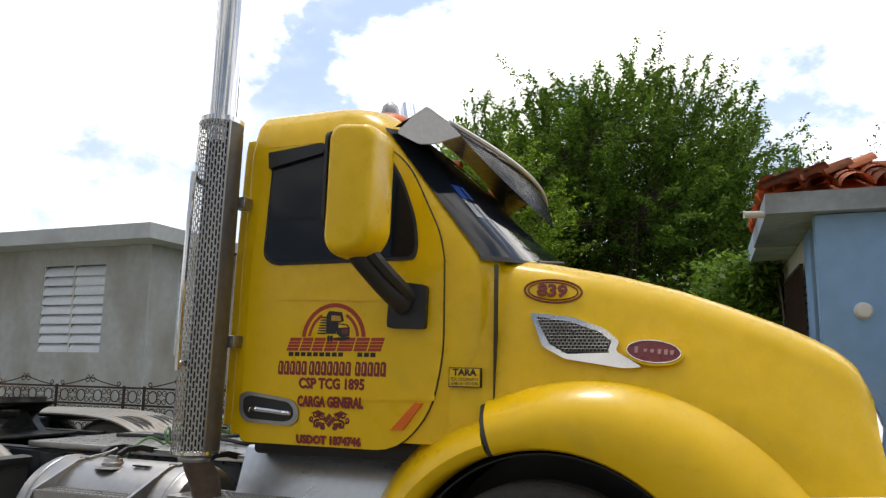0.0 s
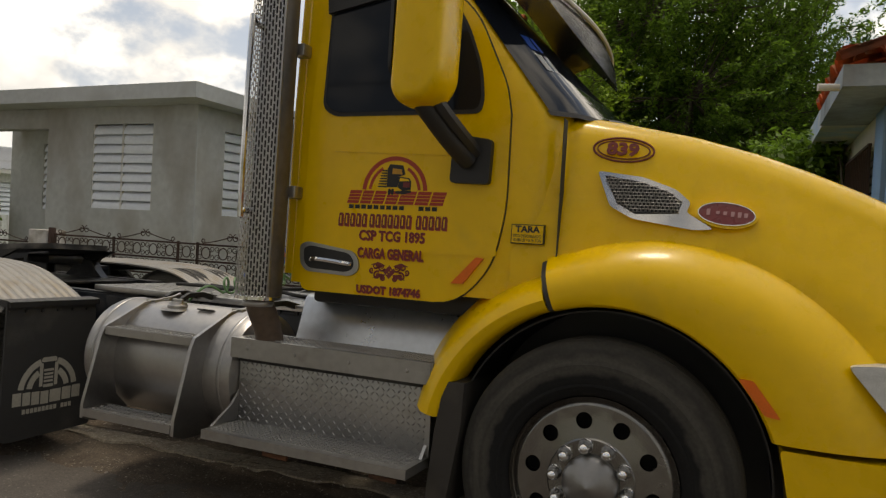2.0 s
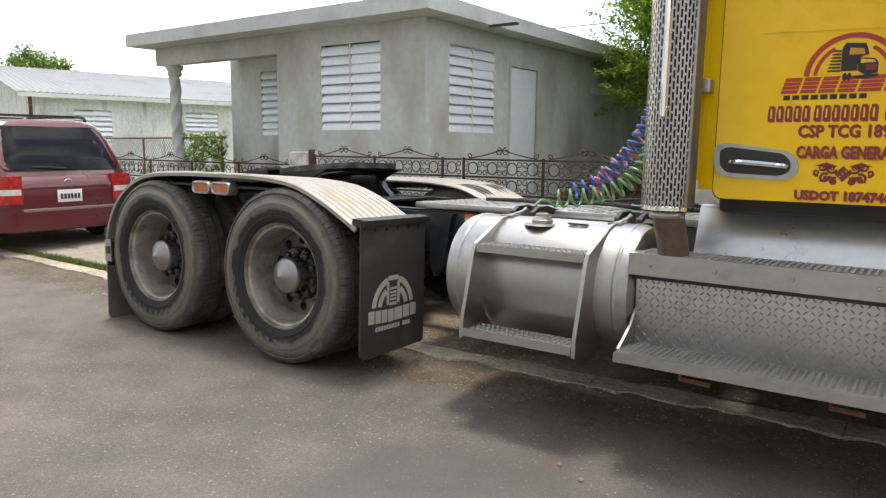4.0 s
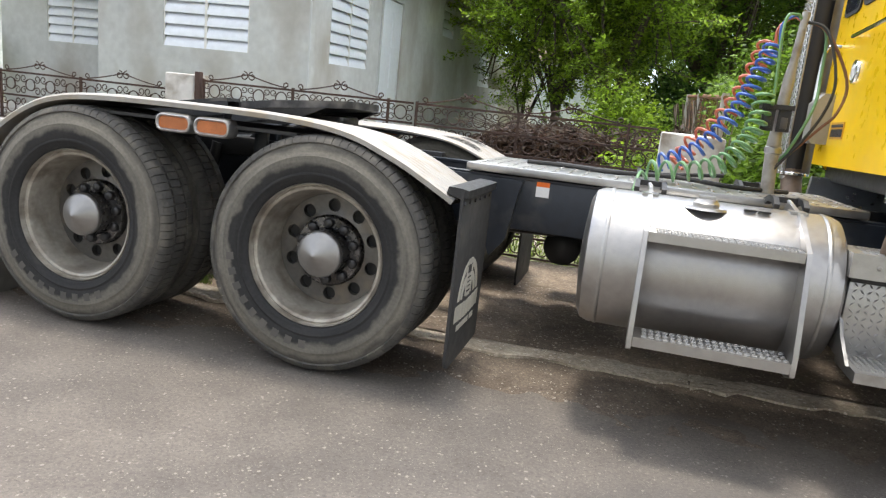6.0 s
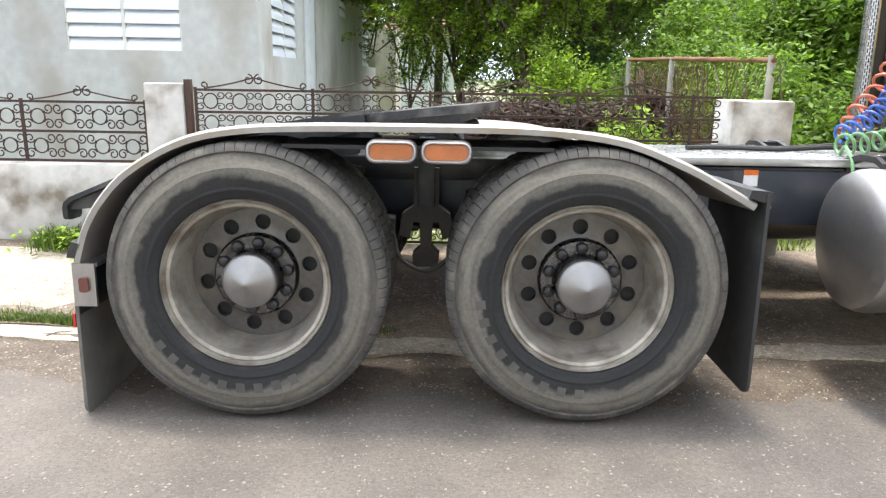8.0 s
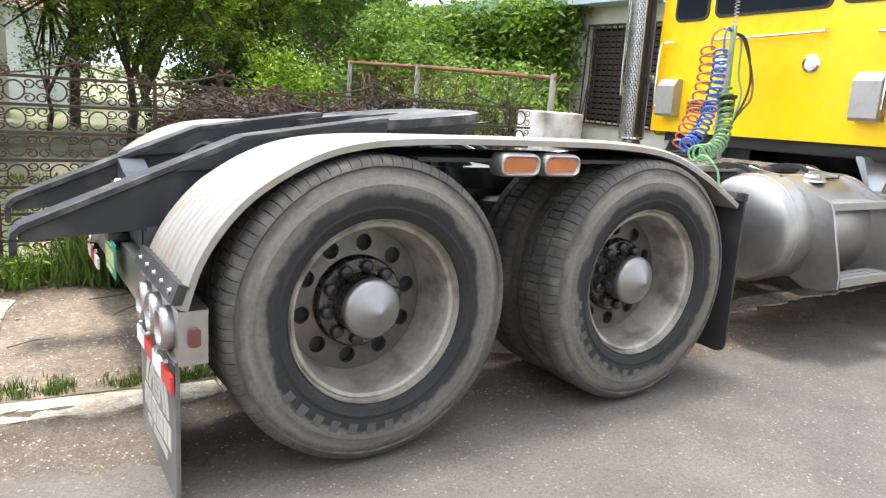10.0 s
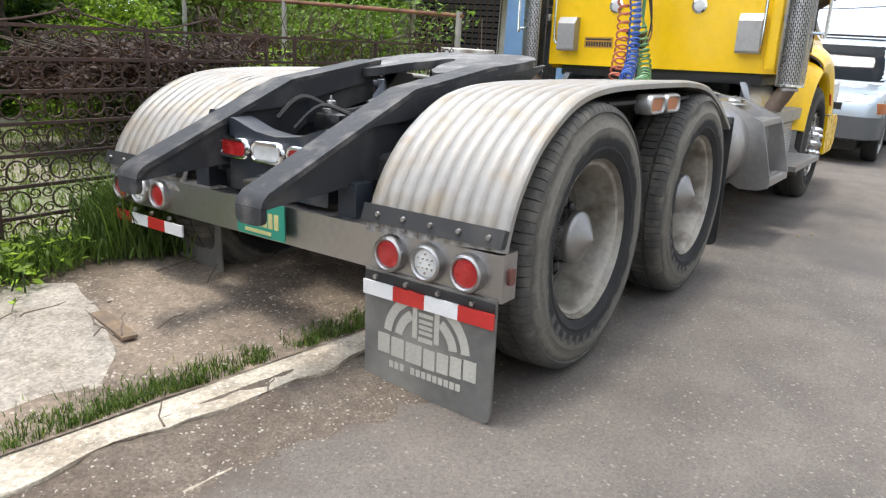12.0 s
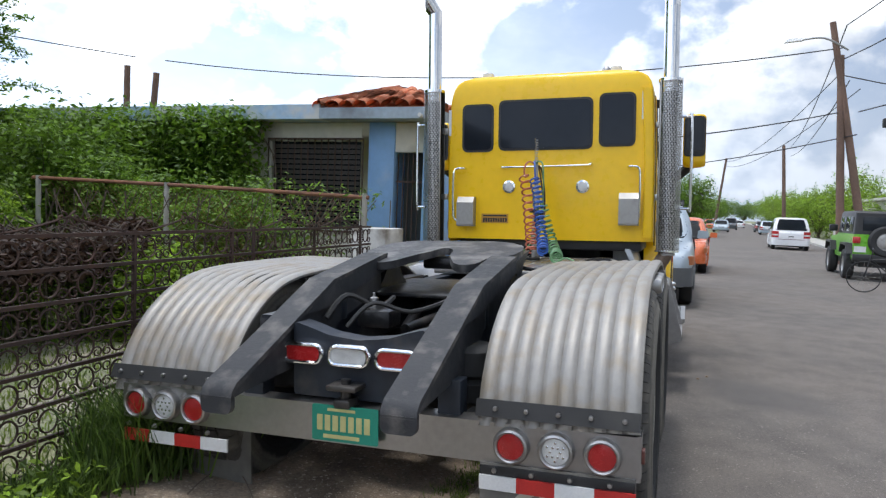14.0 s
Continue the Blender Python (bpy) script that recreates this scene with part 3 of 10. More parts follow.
def box(bm, x0, x1, y0, y1, z0, z1, bevel=0.0, seg=2):
    vs = [bm.verts.new((x, y, z)) for x in (x0, x1) for y in (y0, y1) for z in (z0, z1)]
    fs = [bm.faces.new([vs[i] for i in q]) for q in ((0, 1, 3, 2), (4, 6, 7, 5), (0, 4, 5, 1), (2, 3, 7, 6), (0, 2, 6, 4), (1, 5, 7, 3))]
    if bevel:
        es = list({e for f in fs for e in f.edges})
        bmesh.ops.bevel(bm, geom=es, offset=bevel, segments=seg, affect='EDGES', profile=0.5)
    return bm


def B():
    return bmesh.new()


def boxm(x0, x1, y0, y1, z0, z1, bevel=0.0, seg=2):
    return box(B(), x0, x1, y0, y1, z0, z1, bevel, seg)


def ring_frame(d):
    d = Vector(d).normalized()
    a = Vector((0, 0, 1)) if abs(d.z) < 0.9 else Vector((1, 0, 0))
    u = d.cross(a).normalized()
    return u, d.cross(u).normalized()


def tube(bm, pts, r, seg=8, closed=False, cap=True, radii=None):
    pts = [Vector(p) for p in pts]
    n = len(pts)
    rings, u = [], None
    for i, p in enumerate(pts):
        if closed:
            d = pts[(i + 1) % n] - pts[i - 1]
        else:
            d = pts[min(i + 1, n - 1)] - pts[max(i - 1, 0)]
        d.normalize()
        if u is None:
            u, v = ring_frame(d)
        else:
            u = (u - d * u.dot(d))
            u = u.normalized() if u.length > 1e-6 else ring_frame(d)[0]
            v = d.cross(u)
        rr = radii[i] if radii else r
        rings.append([bm.verts.new(p + u * rr * math.cos(2 * math.pi * k / seg) + v * rr * math.sin(2 * math.pi * k / seg)) for k in range(seg)])
    last = n if closed else n - 1
    for i in range(last):
        a, b = rings[i], rings[(i + 1) % n]
        for k in range(seg):
            bm.faces.new((a[k], a[(k + 1) % seg], b[(k + 1) % seg], b[k]))
    if cap and not closed:
        bm.faces.new(rings[0][::-1])
        bm.faces.new(rings[-1])
    return bm


def tubem(pts, r, seg=8, **k):
    return tube(B(), pts, r, seg, **k)


def lathe(bm, prof, seg=48, axis='Y', centre=(0, 0, 0), close=False, cap=True):
    """prof: (radius, along axis) pairs, turned about the axis through centre."""
    c = Vector(centre)
    rings = []
    for r, a in prof:
        ring = []
        for k in range(seg):
            t = 2 * math.pi * k / seg
            co, si = r * math.cos(t), r * math.sin(t)
            p = {'Y': (co, a, si), 'X': (a, co, si), 'Z': (co, si, a)}[axis]
            ring.append(bm.verts.new(c + Vector(p)))
        rings.append(ring)
    pairs = list(zip(rings, rings[1:]))
    if close:
        pairs.append((rings[-1], rings[0]))
    for a, b in pairs:
        for k in range(seg):
            bm.faces.new((a[k], a[(k + 1) % seg], b[(k + 1) % seg], b[k]))
    if not close and cap:
        for ring, (r, _) in ((rings[0], prof[0]), (rings[-1], prof[-1])):
            if r > 1e-4:
                bm.faces.new(ring)
    bmesh.ops.remove_doubles(bm, verts=bm.verts, dist=1e-5)
    return bm


def lathem(prof, seg=48, axis='Y', centre=(0, 0, 0), close=False, cap=True):
    return lathe(B(), prof, seg, axis, centre, close, cap)


def prism(bm, poly, lo, hi, plane='XZ'):
    """A polygon in a plane, pulled from lo to hi across it."""
    def at(p, h):
        return {'XZ': (p[0], h, p[1]), 'XY': (p[0], p[1], h), 'YZ': (h, p[0], p[1])}[plane]
    a = [bm.verts.new(at(p, lo)) for p in poly]
    b = [bm.verts.new(at(p, hi)) for p in poly]
    n = len(poly)
    for i in range(n):
        bm.faces.new((a[i], a[(i + 1) % n], b[(i + 1) % n], b[i]))
    bm.faces.new(a[::-1])
    bm.faces.new(b)
    return bm


def prismm(poly, lo, hi, plane='XZ'):
    return prism(B(), poly, lo, hi, plane)


def loft(bm, rings, cap=True, closed=True):
    vr = [[bm.verts.new(p) for p in r] for r in rings]
    n = len(vr[0])
    for a, b in zip(vr, vr[1:]):
        for k in range(n if closed else n - 1):
            bm.faces.new((a[k], a[(k + 1) % n], b[(k + 1) % n], b[k]))
    if cap and closed:
        bm.faces.new(vr[0][::-1])
        bm.faces.new(vr[-1])
    return bm


def rounded(poly, r, seg=4):
    """A polygon with its corners rounded."""
    out, n = [], len(poly)
    for i in range(n):
        p, a, b = Vector(poly[i]), Vector(poly[i - 1]), Vector(poly[(i + 1) % n])
        rr = r[i] if isinstance(r, (list, tuple)) else r
        da, db = (a - p), (b - p)
        k = min(rr, da.length * 0.48, db.length * 0.48)
        if k < 1e-4:
            out.append((p.x, p.y)); continue
        s, e = p + da.normalized() * k, p + db.normalized() * k
        for j in range(seg + 1):
            t = j / seg
            q = s * (1 - t) ** 2 + p * 2 * t * (1 - t) + e * t * t
            out.append((q.x, q.y))
    return out


def rect(x0, x1, z0, z1, r=0.0, seg=4):
    return rounded([(x0, z0), (x1, z0), (x1, z1), (x0, z1)], r, seg) if r else [(x0, z0), (x1, z0), (x1, z1), (x0, z1)]


def smooth_path(pts, n=6):
    """Catmull-Rom through the points."""
    pts = [Vector(p) for p in pts]
    out = []
    for i in range(len(pts) - 1):
        p0, p1, p2, p3 = pts[max(i - 1, 0)], pts[i], pts[i + 1], pts[min(i + 2, len(pts) - 1)]
        for j in range(n):
            t = j / n
            out.append(0.5 * ((2 * p1) + (p2 - p0) * t + (2 * p0 - 5 * p1 + 4 * p2 - p3) * t * t + (3 * p1 - p0 - 3 * p2 + p3) * t ** 3))
    out.append(pts[-1])
    return out


def letters(name, text, size, material, parent, m, width=None, label="", depth=0.002, bold=0.0):
    """Words in the built-in font as a mesh; m: pose of their middle, read along its x, facing its z."""
    cu = bpy.data.curves.new(name, 'FONT')
    cu.body, cu.size, cu.align_x, cu.align_y, cu.extrude = text, size, 'CENTER', 'CENTER', depth
    cu.resolution_u = 2
    cu.offset = bold
    tmp = bpy.data.objects.new(name, cu)
    scene.collection.objects.link(tmp)
    me = bpy.data.meshes.new_from_object(tmp.evaluated_get(bpy.context.evaluated_depsgraph_get()))
    bpy.data.objects.remove(tmp)
    me.materials.clear()
    me.materials.append(material)
    xs = [v.co.x for v in me.vertices]
    ob = new(name, me)
    ob.parent = parent
    s = width / (max(xs) - min(xs)) if width else 1.0
    ob.matrix_local = m @ Matrix.Diagonal((s, 1, 1, 1))
    if label:
        tagged(ob, label)
    return ob


GZ = -0.062   # road level

# ---- the large structure ----
ROAD_L = [(-70, -0.35), (-6, -0.42), (-3.4, -0.46), (-1.8, -0.60), (0.5, -0.66), (2.2, -0.56), (6, -0.45), (12, -0.6), (40, -2.2), (120, -6.6), (420, -24)]
ROAD_R = [(-70, -7.3), (-6, -7.3), (-3.4, -7.3), (-1.8, -7.3), (0.5, -7.3), (2.2, -7.3), (6, -7.3), (12, -7.4), (40, -8.9), (120, -13.6), (420, -31)]


def strip(left, right, z, name, material, label, category, thick=0.05, nx=1):
    bm = B()
    a = [bm.verts.new((*p, z)) for p in left]
    b = [bm.verts.new((*p, z)) for p in right]
    for i in range(len(left) - 1):
        bm.faces.new((a[i], a[i + 1], b[i + 1], b[i]))
    ex = bmesh.ops.extrude_face_region(bm, geom=list(bm.faces))
    bmesh.ops.translate(bm, verts=[v for v in ex["geom"] if isinstance(v, bmesh.types.BMVert)], vec=(0, 0, -thick))
    return structure(part(name, bm, material, smooth=False), label, category)


bm = B()
bmesh.ops.create_grid(bm, x_segments=40, y_segments=40, size=1500, matrix=Matrix.Translation((300, 0, -0.09)))
structure(part("ground", bm, LAWN, smooth=False), "patchy dry grass and bare soil ground", "ground")
strip(ROAD_L, ROAD_R, GZ, "road", ASPHALT, "worn grey-brown asphalt street with darker patches", "road")

# bare trodden soil in the vacant lot
sv_, sf_ = [], []
for i in range(41):
    for j in range(61):
        xx, yy = -2.9 + 4.6 * i / 40, 1.62 + 10.5 * j / 60
        edge = min(i, 40 - i, j, 60 - j) / 6
        sv_.append((xx, yy, -0.075 + 0.02 * noise.noise((xx * 0.9, yy * 0.9, 8)) + 0.01 * noise.noise((xx * 4, yy * 4, 1)) - 0.05 * max(0.0, 1 - edge)))
for i in range(40):
    for j in range(60):
        a = i * 61 + j
        sf_.append((a, a + 61, a + 62, a + 1))
structure(part("lot_ground", (sv_, sf_), BARESOIL), "pale trodden soil in the vacant lot", "ground")
# the broken kerb, block by block, and the gutter of sand beside it
kerb = thing("kerb", "bleached broken concrete kerb along the street", "kerb", kind="structure")
rng = random.Random(4)
x = -9.0
while x < 40:
    ln = rng.uniform(1.2, 2.2)
    def yk(xx):
        for (xa, ya), (xb, yb) in zip(ROAD_L, ROAD_L[1:]):
            if xa <= xx <= xb:
                return ya + (yb - ya) * (xx - xa) / (xb - xa)
        return ROAD_L[-1][1]
    n = 22
    outer, inner = [], []
    for i in range(n + 1):
        xx = x + 0.001 + (ln - 0.002) * i / n
        outer.append((xx, yk(xx) + 0.03 + 0.05 * noise.noise((xx * 1.7, 1.3, 0.4)) + 0.035 * noise.noise((xx * 6.3, 4.2, 0.6)) + rng.uniform(-0.02, 0.02)))
        inner.append((xx, yk(xx) + 0.24 + 0.06 * noise.noise((xx * 2.7, 7.3, 0.2)) + rng.uniform(-0.03, 0.03)))
    bm = prismm(outer + inner[::-1], GZ - 0.05, -0.017 + rng.uniform(-0.003, 0.003), 'XY')
    bmesh.ops.bevel(bm, geom=[e for e in bm.edges if all(v.co.z > -0.02 for v in e.verts)], offset=0.006, segments=1, affect='EDGES')
    part("kerb_stone", bm, KERB, kerb)
    x += ln
# silt washed against the kerb, thinning out into the street
sv_, sf_ = [], []
NS, NJ = 420, 12
for i in range(NS + 1):
    xx = -8.0 + 20.0 * i / NS
    for j in range(NJ + 1):
        yy = yk(xx) + 0.10 - 0.62 * j / NJ
        zz = -0.022 - 0.048 * (j / NJ) ** 0.70 + 0.012 * noise.noise((xx * 2.3, yy * 3.0, 4)) + 0.008 * noise.noise((xx * 9, yy * 9, 2)) + 0.004 * noise.noise((xx * 31, yy * 31, 5))
        sv_.append((xx, yy, zz))
for i in range(NS):
    for j in range(NJ):
        a = i * (NJ + 1) + j
        sf_.append((a, a + 1, a + NJ + 2, a + NJ + 1))
structure(part("gutter", (sv_, sf_), GUTTER), "brown silt and grit along the kerb", "gutter")
bm = B()
nx, ny = 150, 16
vs = []
for i in range(nx + 1):
    xx = -14 + 26 * i / nx
    for j in range(ny + 1):
        y0 = yk(xx) + 0.2
        yy = y0 + (1.54 - y0) * j / ny
        h = -0.013 + 0.012 * noise.noise((xx * 1.1, yy * 1.3, 0)) + 0.010 * noise.noise((xx * 5, yy * 5, 3)) + 0.05 * (j / ny)
        vs.append(bm.verts.new((xx, yy, h)))
for i in range(nx):
    for j in range(ny):
        a = i * (ny + 1) + j
        bm.faces.new((vs[a], vs[a + ny + 1], vs[a + ny + 2], vs[a + 1]))
structure(part("verge", bm, DIRT), "strip of gravelly dirt between kerb and fence", "ground")
strip([(-14, -0.05), (12, -0.05)], [(-14, -0.4), (12, -0.4)], -0.02, "verge_base", DIRT, "bare soil under the verge", "ground", 0.04)
# the cracked driveway slab
slab_edge = [(-7.6, -0.16), (-5.0, -0.14), (-3.4, -0.17), (-3.05, -0.15), (-2.86, -0.06), (-2.68, 0.12), (-2.56, 0.40), (-2.50, 0.64), (-2.43, 0.92), (-2.60, 1.04), (-2.9, 1.10), (-3.7, 1.2), (-5.0, 1.28), (-7.6, 1.3)]
slab_poly = []
for (xa, ya), (xb, yb) in zip(slab_edge, slab_edge[1:] + slab_edge[:1]):
    for k in range(8):
        xx, yy = xa + (xb - xa) * k / 8, ya + (yb - ya) * k / 8
        slab_poly.append((xx + 0.05 * noise.noise((xx * 3, yy * 3, 1)), yy + 0.05 * noise.noise((xx * 3, yy * 3, 7))))
bm = prismm(slab_poly, -0.05, 0.014, 'XY')
bmesh.ops.bevel(bm, geom=[e for e in bm.edges if all(v.co.z > 0.01 for v in e.verts)], offset=0.007, segments=1, affect='EDGES')
for v in bm.verts:
    v.co.z += 0.034 * (v.co.y - 0.45)
structure(part("driveway", bm, SLABMAT), "cracked pale concrete driveway slab", "driveway")
# a worn line of pale paint near the silt's edge
bm = B()
run = []
for i in range(91):
    xx = -3.3 + 2.2 * i / 90
    on = noise.noise((xx * 5.0, 2.0, 0)) > 0.02 and i < 90
    if on:
        run.append((xx, -0.76 + 0.05 * noise.noise((xx * 1.6, 0, 0)) + 0.012 * noise.noise((xx * 14, 5, 0)), 0.003 + 0.007 * abs(noise.noise((xx * 11, 3, 0)))))
    elif run:
        if len(run) > 1:
            prism(bm, [(a, b - c) for a, b, c in run] + [(a, b + c) for a, b, c in run[::-1]], GZ - 0.01, GZ + 0.0025, 'XY')
        run = []
tagged(part("edge_line", bm, KERB, smooth=False), "worn pale paint line along the street edge", "road marking", "", "stuff")
strip([(-70, -7.3), (6, -7.3), (12, -7.4), (40, -8.9), (120, -13.6), (420, -31)], [(-70, -9.0), (6, -9.0), (12, -9.1), (40, -10.6), (120, -15.3), (420, -33)],
      0.06, "pavement", CONCRETE, "pale concrete pavement on the far side of the street", "pavement", 0.12)

# ---- the truck ----
truck = thing("semi_truck", "yellow day-cab semi truck with bare chassis and ribbed aluminium fenders", "truck")
# the street falls towards the kerb, and the truck leans with it
truck.matrix_world = Matrix.Translation((0, -1.101, 0)) @ Matrix.Rotation(radians(-1.7), 4, 'X') @ Matrix.Translation((0, 1.085, 0))
HUBZ = 0.508
STEER_X = 4.064


def cab_w(z):
    return 1.065 if z < 1.97 else 1.065 - (z - 1.97) * 0.035


def cab_f(z):
    """Front face of the cab at the middle: the firewall, then the raked windscreen."""
    if z < 1.97:
        return 3.86
    return 3.86 - (z - 1.97) * 0.74


CAB_B = 2.488


def cab_ring(z, inset=0.0, rf=0.22, rb=0.028):
    w, f, b = cab_w(z) - inset, cab_f(z) - inset, CAB_B + 0.15 * inset
    pts = []
    for cx, cy, r, a0 in ((f - rf, w - rf, rf, 0), (b + rb, w - rb, rb, 90), (b + rb, -w + rb, rb, 180), (f - rf, -w + rf, rf, 270)):
        for j in range(7):
            a = radians(a0 + 15 * j)
            pts.append((cx + r * math.cos(a), cy + r * math.sin(a), z))
    return pts


def crowned(pts, z):
    return [(p[0], p[1], z + 0.035 * (1 - (p[1] / 1.0) ** 2)) for p in pts]


def bevel_rim(bm, off, seg=2, ang=50):
    es = [e for e in bm.edges if len(e.link_faces) == 2 and e.calc_face_angle(0) > radians(ang)]
    bmesh.ops.bevel(bm, geom=es, offset=off, segments=seg, affect='EDGES')
    return bm


rings = [cab_ring(1.16), cab_ring(1.30), cab_ring(1.97), cab_ring(2.58)]
for z, ins in ((2.66, 0.006), (2.735, 0.025), (2.79, 0.06), (2.822, 0.12), (2.84, 0.22)):
    rings.append(crowned(cab_ring(z, ins, 0.20, 0.04), z))
rings.append(crowned(cab_ring(2.842, 0.30, 0.10, 0.06), 2.842))
part("cab_body", loft(B(), rings), YELLOW, truck)
corner = []
for z, y1 in ((1.20, 1.061), (1.97, 1.061), (2.60, 1.038), (2.66, 1.028)):
    corner.append([(x, -y, z) for x, y in rounded([(2.448, y1 - 0.10), (2.60, y1 - 0.10), (2.60, y1), (2.448, y1)], 0.02, 3)])
part("cab_corner", loft(B(), corner), YELLOW, truck)
part("cab_underside", boxm(2.56, 3.55, -0.95, 0.95, 1.06, 1.17, 0.02), BLACKPL, truck)


def on_side(poly, off, thick, bm=None, side=-1):
    """A panel that lies on the cab's side: a polygon in x and z."""
    bm = bm or B()
    def y(z, o):
        return side * (cab_w(z) + o)
    a = [bm.verts.new((p[0], y(p[1], off - thick), p[1])) for p in poly]
    b = [bm.verts.new((p[0], y(p[1], off), p[1])) for p in poly]
    n = len(poly)
    for i in range(n):
        bm.faces.new((a[i], a[(i + 1) % n], b[(i + 1) % n], b[i]))
    bm.faces.new(a); bm.faces.new(b[::-1])
    return bm


for side in (-1, 1):
    low = rounded([(2.565, 1.125), (3.40, 1.125), (3.555, 1.30), (3.605, 1.55), (3.60, 1.972), (2.565, 1.972)], [0.05, 0.12, 0.1, 0.1, 0, 0], 4)
    up = rounded([(2.565, 1.972), (3.60, 1.972), (3.575, 2.10), (3.40, 2.46), (3.20, 2.60), (2.60, 2.60)], [0, 0, 0.06, 0.2, 0.1, 0.03], 4)
    door = part("door", bevel_rim(on_side(low, 0.014, 0.02, None, side), 0.004), YELLOW, truck)
    part("door_frame", bevel_rim(on_side(up, 0.014, 0.02, None, side), 0.004), YELLOW, door)
    seam_low = rounded([(2.560, 1.120), (3.402, 1.120), (3.560, 1.298), (3.610, 1.55), (3.605, 1.972), (2.560, 1.972)], [0.05, 0.12, 0.1, 0.1, 0, 0], 4)
    seam_up = rounded([(2.560, 1.972), (3.605, 1.972), (3.580, 2.102), (3.404, 2.466), (3.202, 2.605), (2.594, 2.605)], [0, 0, 0.06, 0.2, 0.1, 0.03], 4)
    part("door_seal", on_side(seam_up, 0.005, 0.006, on_side(seam_low, 0.005, 0.006, None, side), side), BLACKRUB, door)
    win = rounded([(2.635, 2.01), (2.70, 1.965), (3.46, 1.965), (3.475, 2.02), (3.46, 2.16), (3.375, 2.38), (3.27, 2.53), (2.645, 2.555)],
                  [0.05, 0.06, 0.03, 0.03, 0.1, 0.1, 0.05, 0.02], 4)
    win = [(p[0], p[1] + 0.012) for p in win]
    part("window_rubber", bevel_rim(on_side(win, 0.020, 0.012, None, side), 0.003), BLACKRUB, door)
    cx, cz = 3.05, 2.26
    glass = [(cx + (p[0] - cx) * 0.965, cz + (p[1] - cz) * 0.935) for p in win]
    part("window_glass", on_side(glass, 0.023, 0.004, None, side), GLASS, door)
    part("vent_bar", on_side(rect(3.262, 3.278, 1.99, 2.52), 0.026, 0.008, None, side), BLACKRUB, door)
    rain = [(2.64, 2.48), (2.95, 2.535), (2.965, 2.575), (2.94, 2.59), (2.63, 2.565)]
    part("rain_visor", bevel_rim(on_side(rain, 0.045, 0.03, None, side), 0.006), BLACKPL, door)
    # pressed line along the door
    part("door_crease", bevel_rim(on_side(rounded([(2.90, 1.325), (3.20, 1.338), (3.575, 1.348), (3.575, 1.372), (3.20, 1.362), (2.90, 1.330)], 0.004), 0.0185, 0.01, None, side), 0.0045), YELLOW, door)
    part("belt_crease", bevel_rim(on_side([(2.72, 1.806), (3.30, 1.790), (3.40, 1.795), (3.30, 1.810), (2.72, 1.812)], 0.018, 0.01, None, side), 0.0045), YELLOW, door)
    hp = rounded([(2.56, 1.345), (2.60, 1.365), (2.86, 1.33), (2.895, 1.29), (2.895, 1.235), (2.85, 1.21), (2.60, 1.22), (2.565, 1.26)], 0.03, 4)
    part("handle_plate", bevel_rim(on_side(hp, 0.026, 0.014, None, side), 0.006), DULLSTEEL, door, "grey handle surround")
    hp2 = [(2.725 + (p[0] - 2.725) * 0.84, 1.285 + (p[1] - 1.285) * 0.76) for p in hp]
    part("handle_cup", on_side(hp2, 0.029, 0.004, None, side), BLACKPL, door, "black recessed cup")
    yh = side * 1.110
    part("door_handle", tubem(smooth_path([(2.63, side * 1.092, 1.275), (2.66, yh, 1.282), (2.74, yh, 1.278), (2.83, yh, 1.270), (2.85, side * 1.092, 1.268)], 4), 0.013, 8), CHROME, door, "polished handle")
    part("side_marker", bevel_rim(on_side([(3.37, 1.215), (3.43, 1.218), (3.52, 1.335), (3.485, 1.338)], 0.026, 0.012, None, side), 0.004), ORANGE, door, "orange side reflector")
    # mirror on its arm
    ms = [(3.23, 1.98), (3.27, 1.93), (3.40, 1.945), (3.455, 2.02), (3.46, 2.44), (3.43, 2.49), (3.27, 2.505), (3.235, 2.46)]
    ms = rounded(ms, 0.055, 6)
    rr = []
    for yy, s in ((1.310, 0.74), (1.313, 0.82), (1.320, 0.885), (1.330, 0.93), (1.345, 0.965), (1.365, 0.988), (1.395, 1.0), (1.455, 1.0), (1.485, 0.988), (1.505, 0.965), (1.520, 0.93), (1.530, 0.885), (1.537, 0.82), (1.540, 0.74)):
        rr.append([(3.345 + (p[0] - 3.345) * s, side * yy, 2.22 + (p[1] - 2.22) * (0.5 + 0.5 * s)) for p in ms])
    mirror = part("mirror", loft(B(), rr), YELLOW, truck, "yellow mirror housing")
    part("mirror_glass", bevel_rim(prismm(rounded([(side * 1.32, 2.05), (side * 1.536, 2.05), (side * 1.536, 2.475), (side * 1.32, 2.475)], 0.05), 3.226, 3.24, 'YZ'), 0.003), BLACKPL, mirror, "black mirror back edge")
    part("mirror_face", prismm(rounded([(side * 1.34, 2.11), (side * 1.515, 2.11), (side * 1.515, 2.465), (side * 1.34, 2.465)], 0.035), 3.222, 3.227, 'YZ'), GLASS, mirror)
    part("mirror_arm", tubem(smooth_path([(3.30, side * 1.42, 2.00), (3.34, side * 1.37, 1.93), (3.39, side * 1.24, 1.83), (3.43, side * 1.12, 1.76)], 4), 0.042, 10), BLACKPL, mirror, "black plastic arm")
    part("mirror_base", bevel_rim(prismm(rounded([(3.345, 1.665), (3.53, 1.660), (3.535, 1.855), (3.42, 1.872), (3.35, 1.79)], 0.02), side * 1.055, side * 1.115), 0.012), BLACKPL, mirror, "black plastic base")
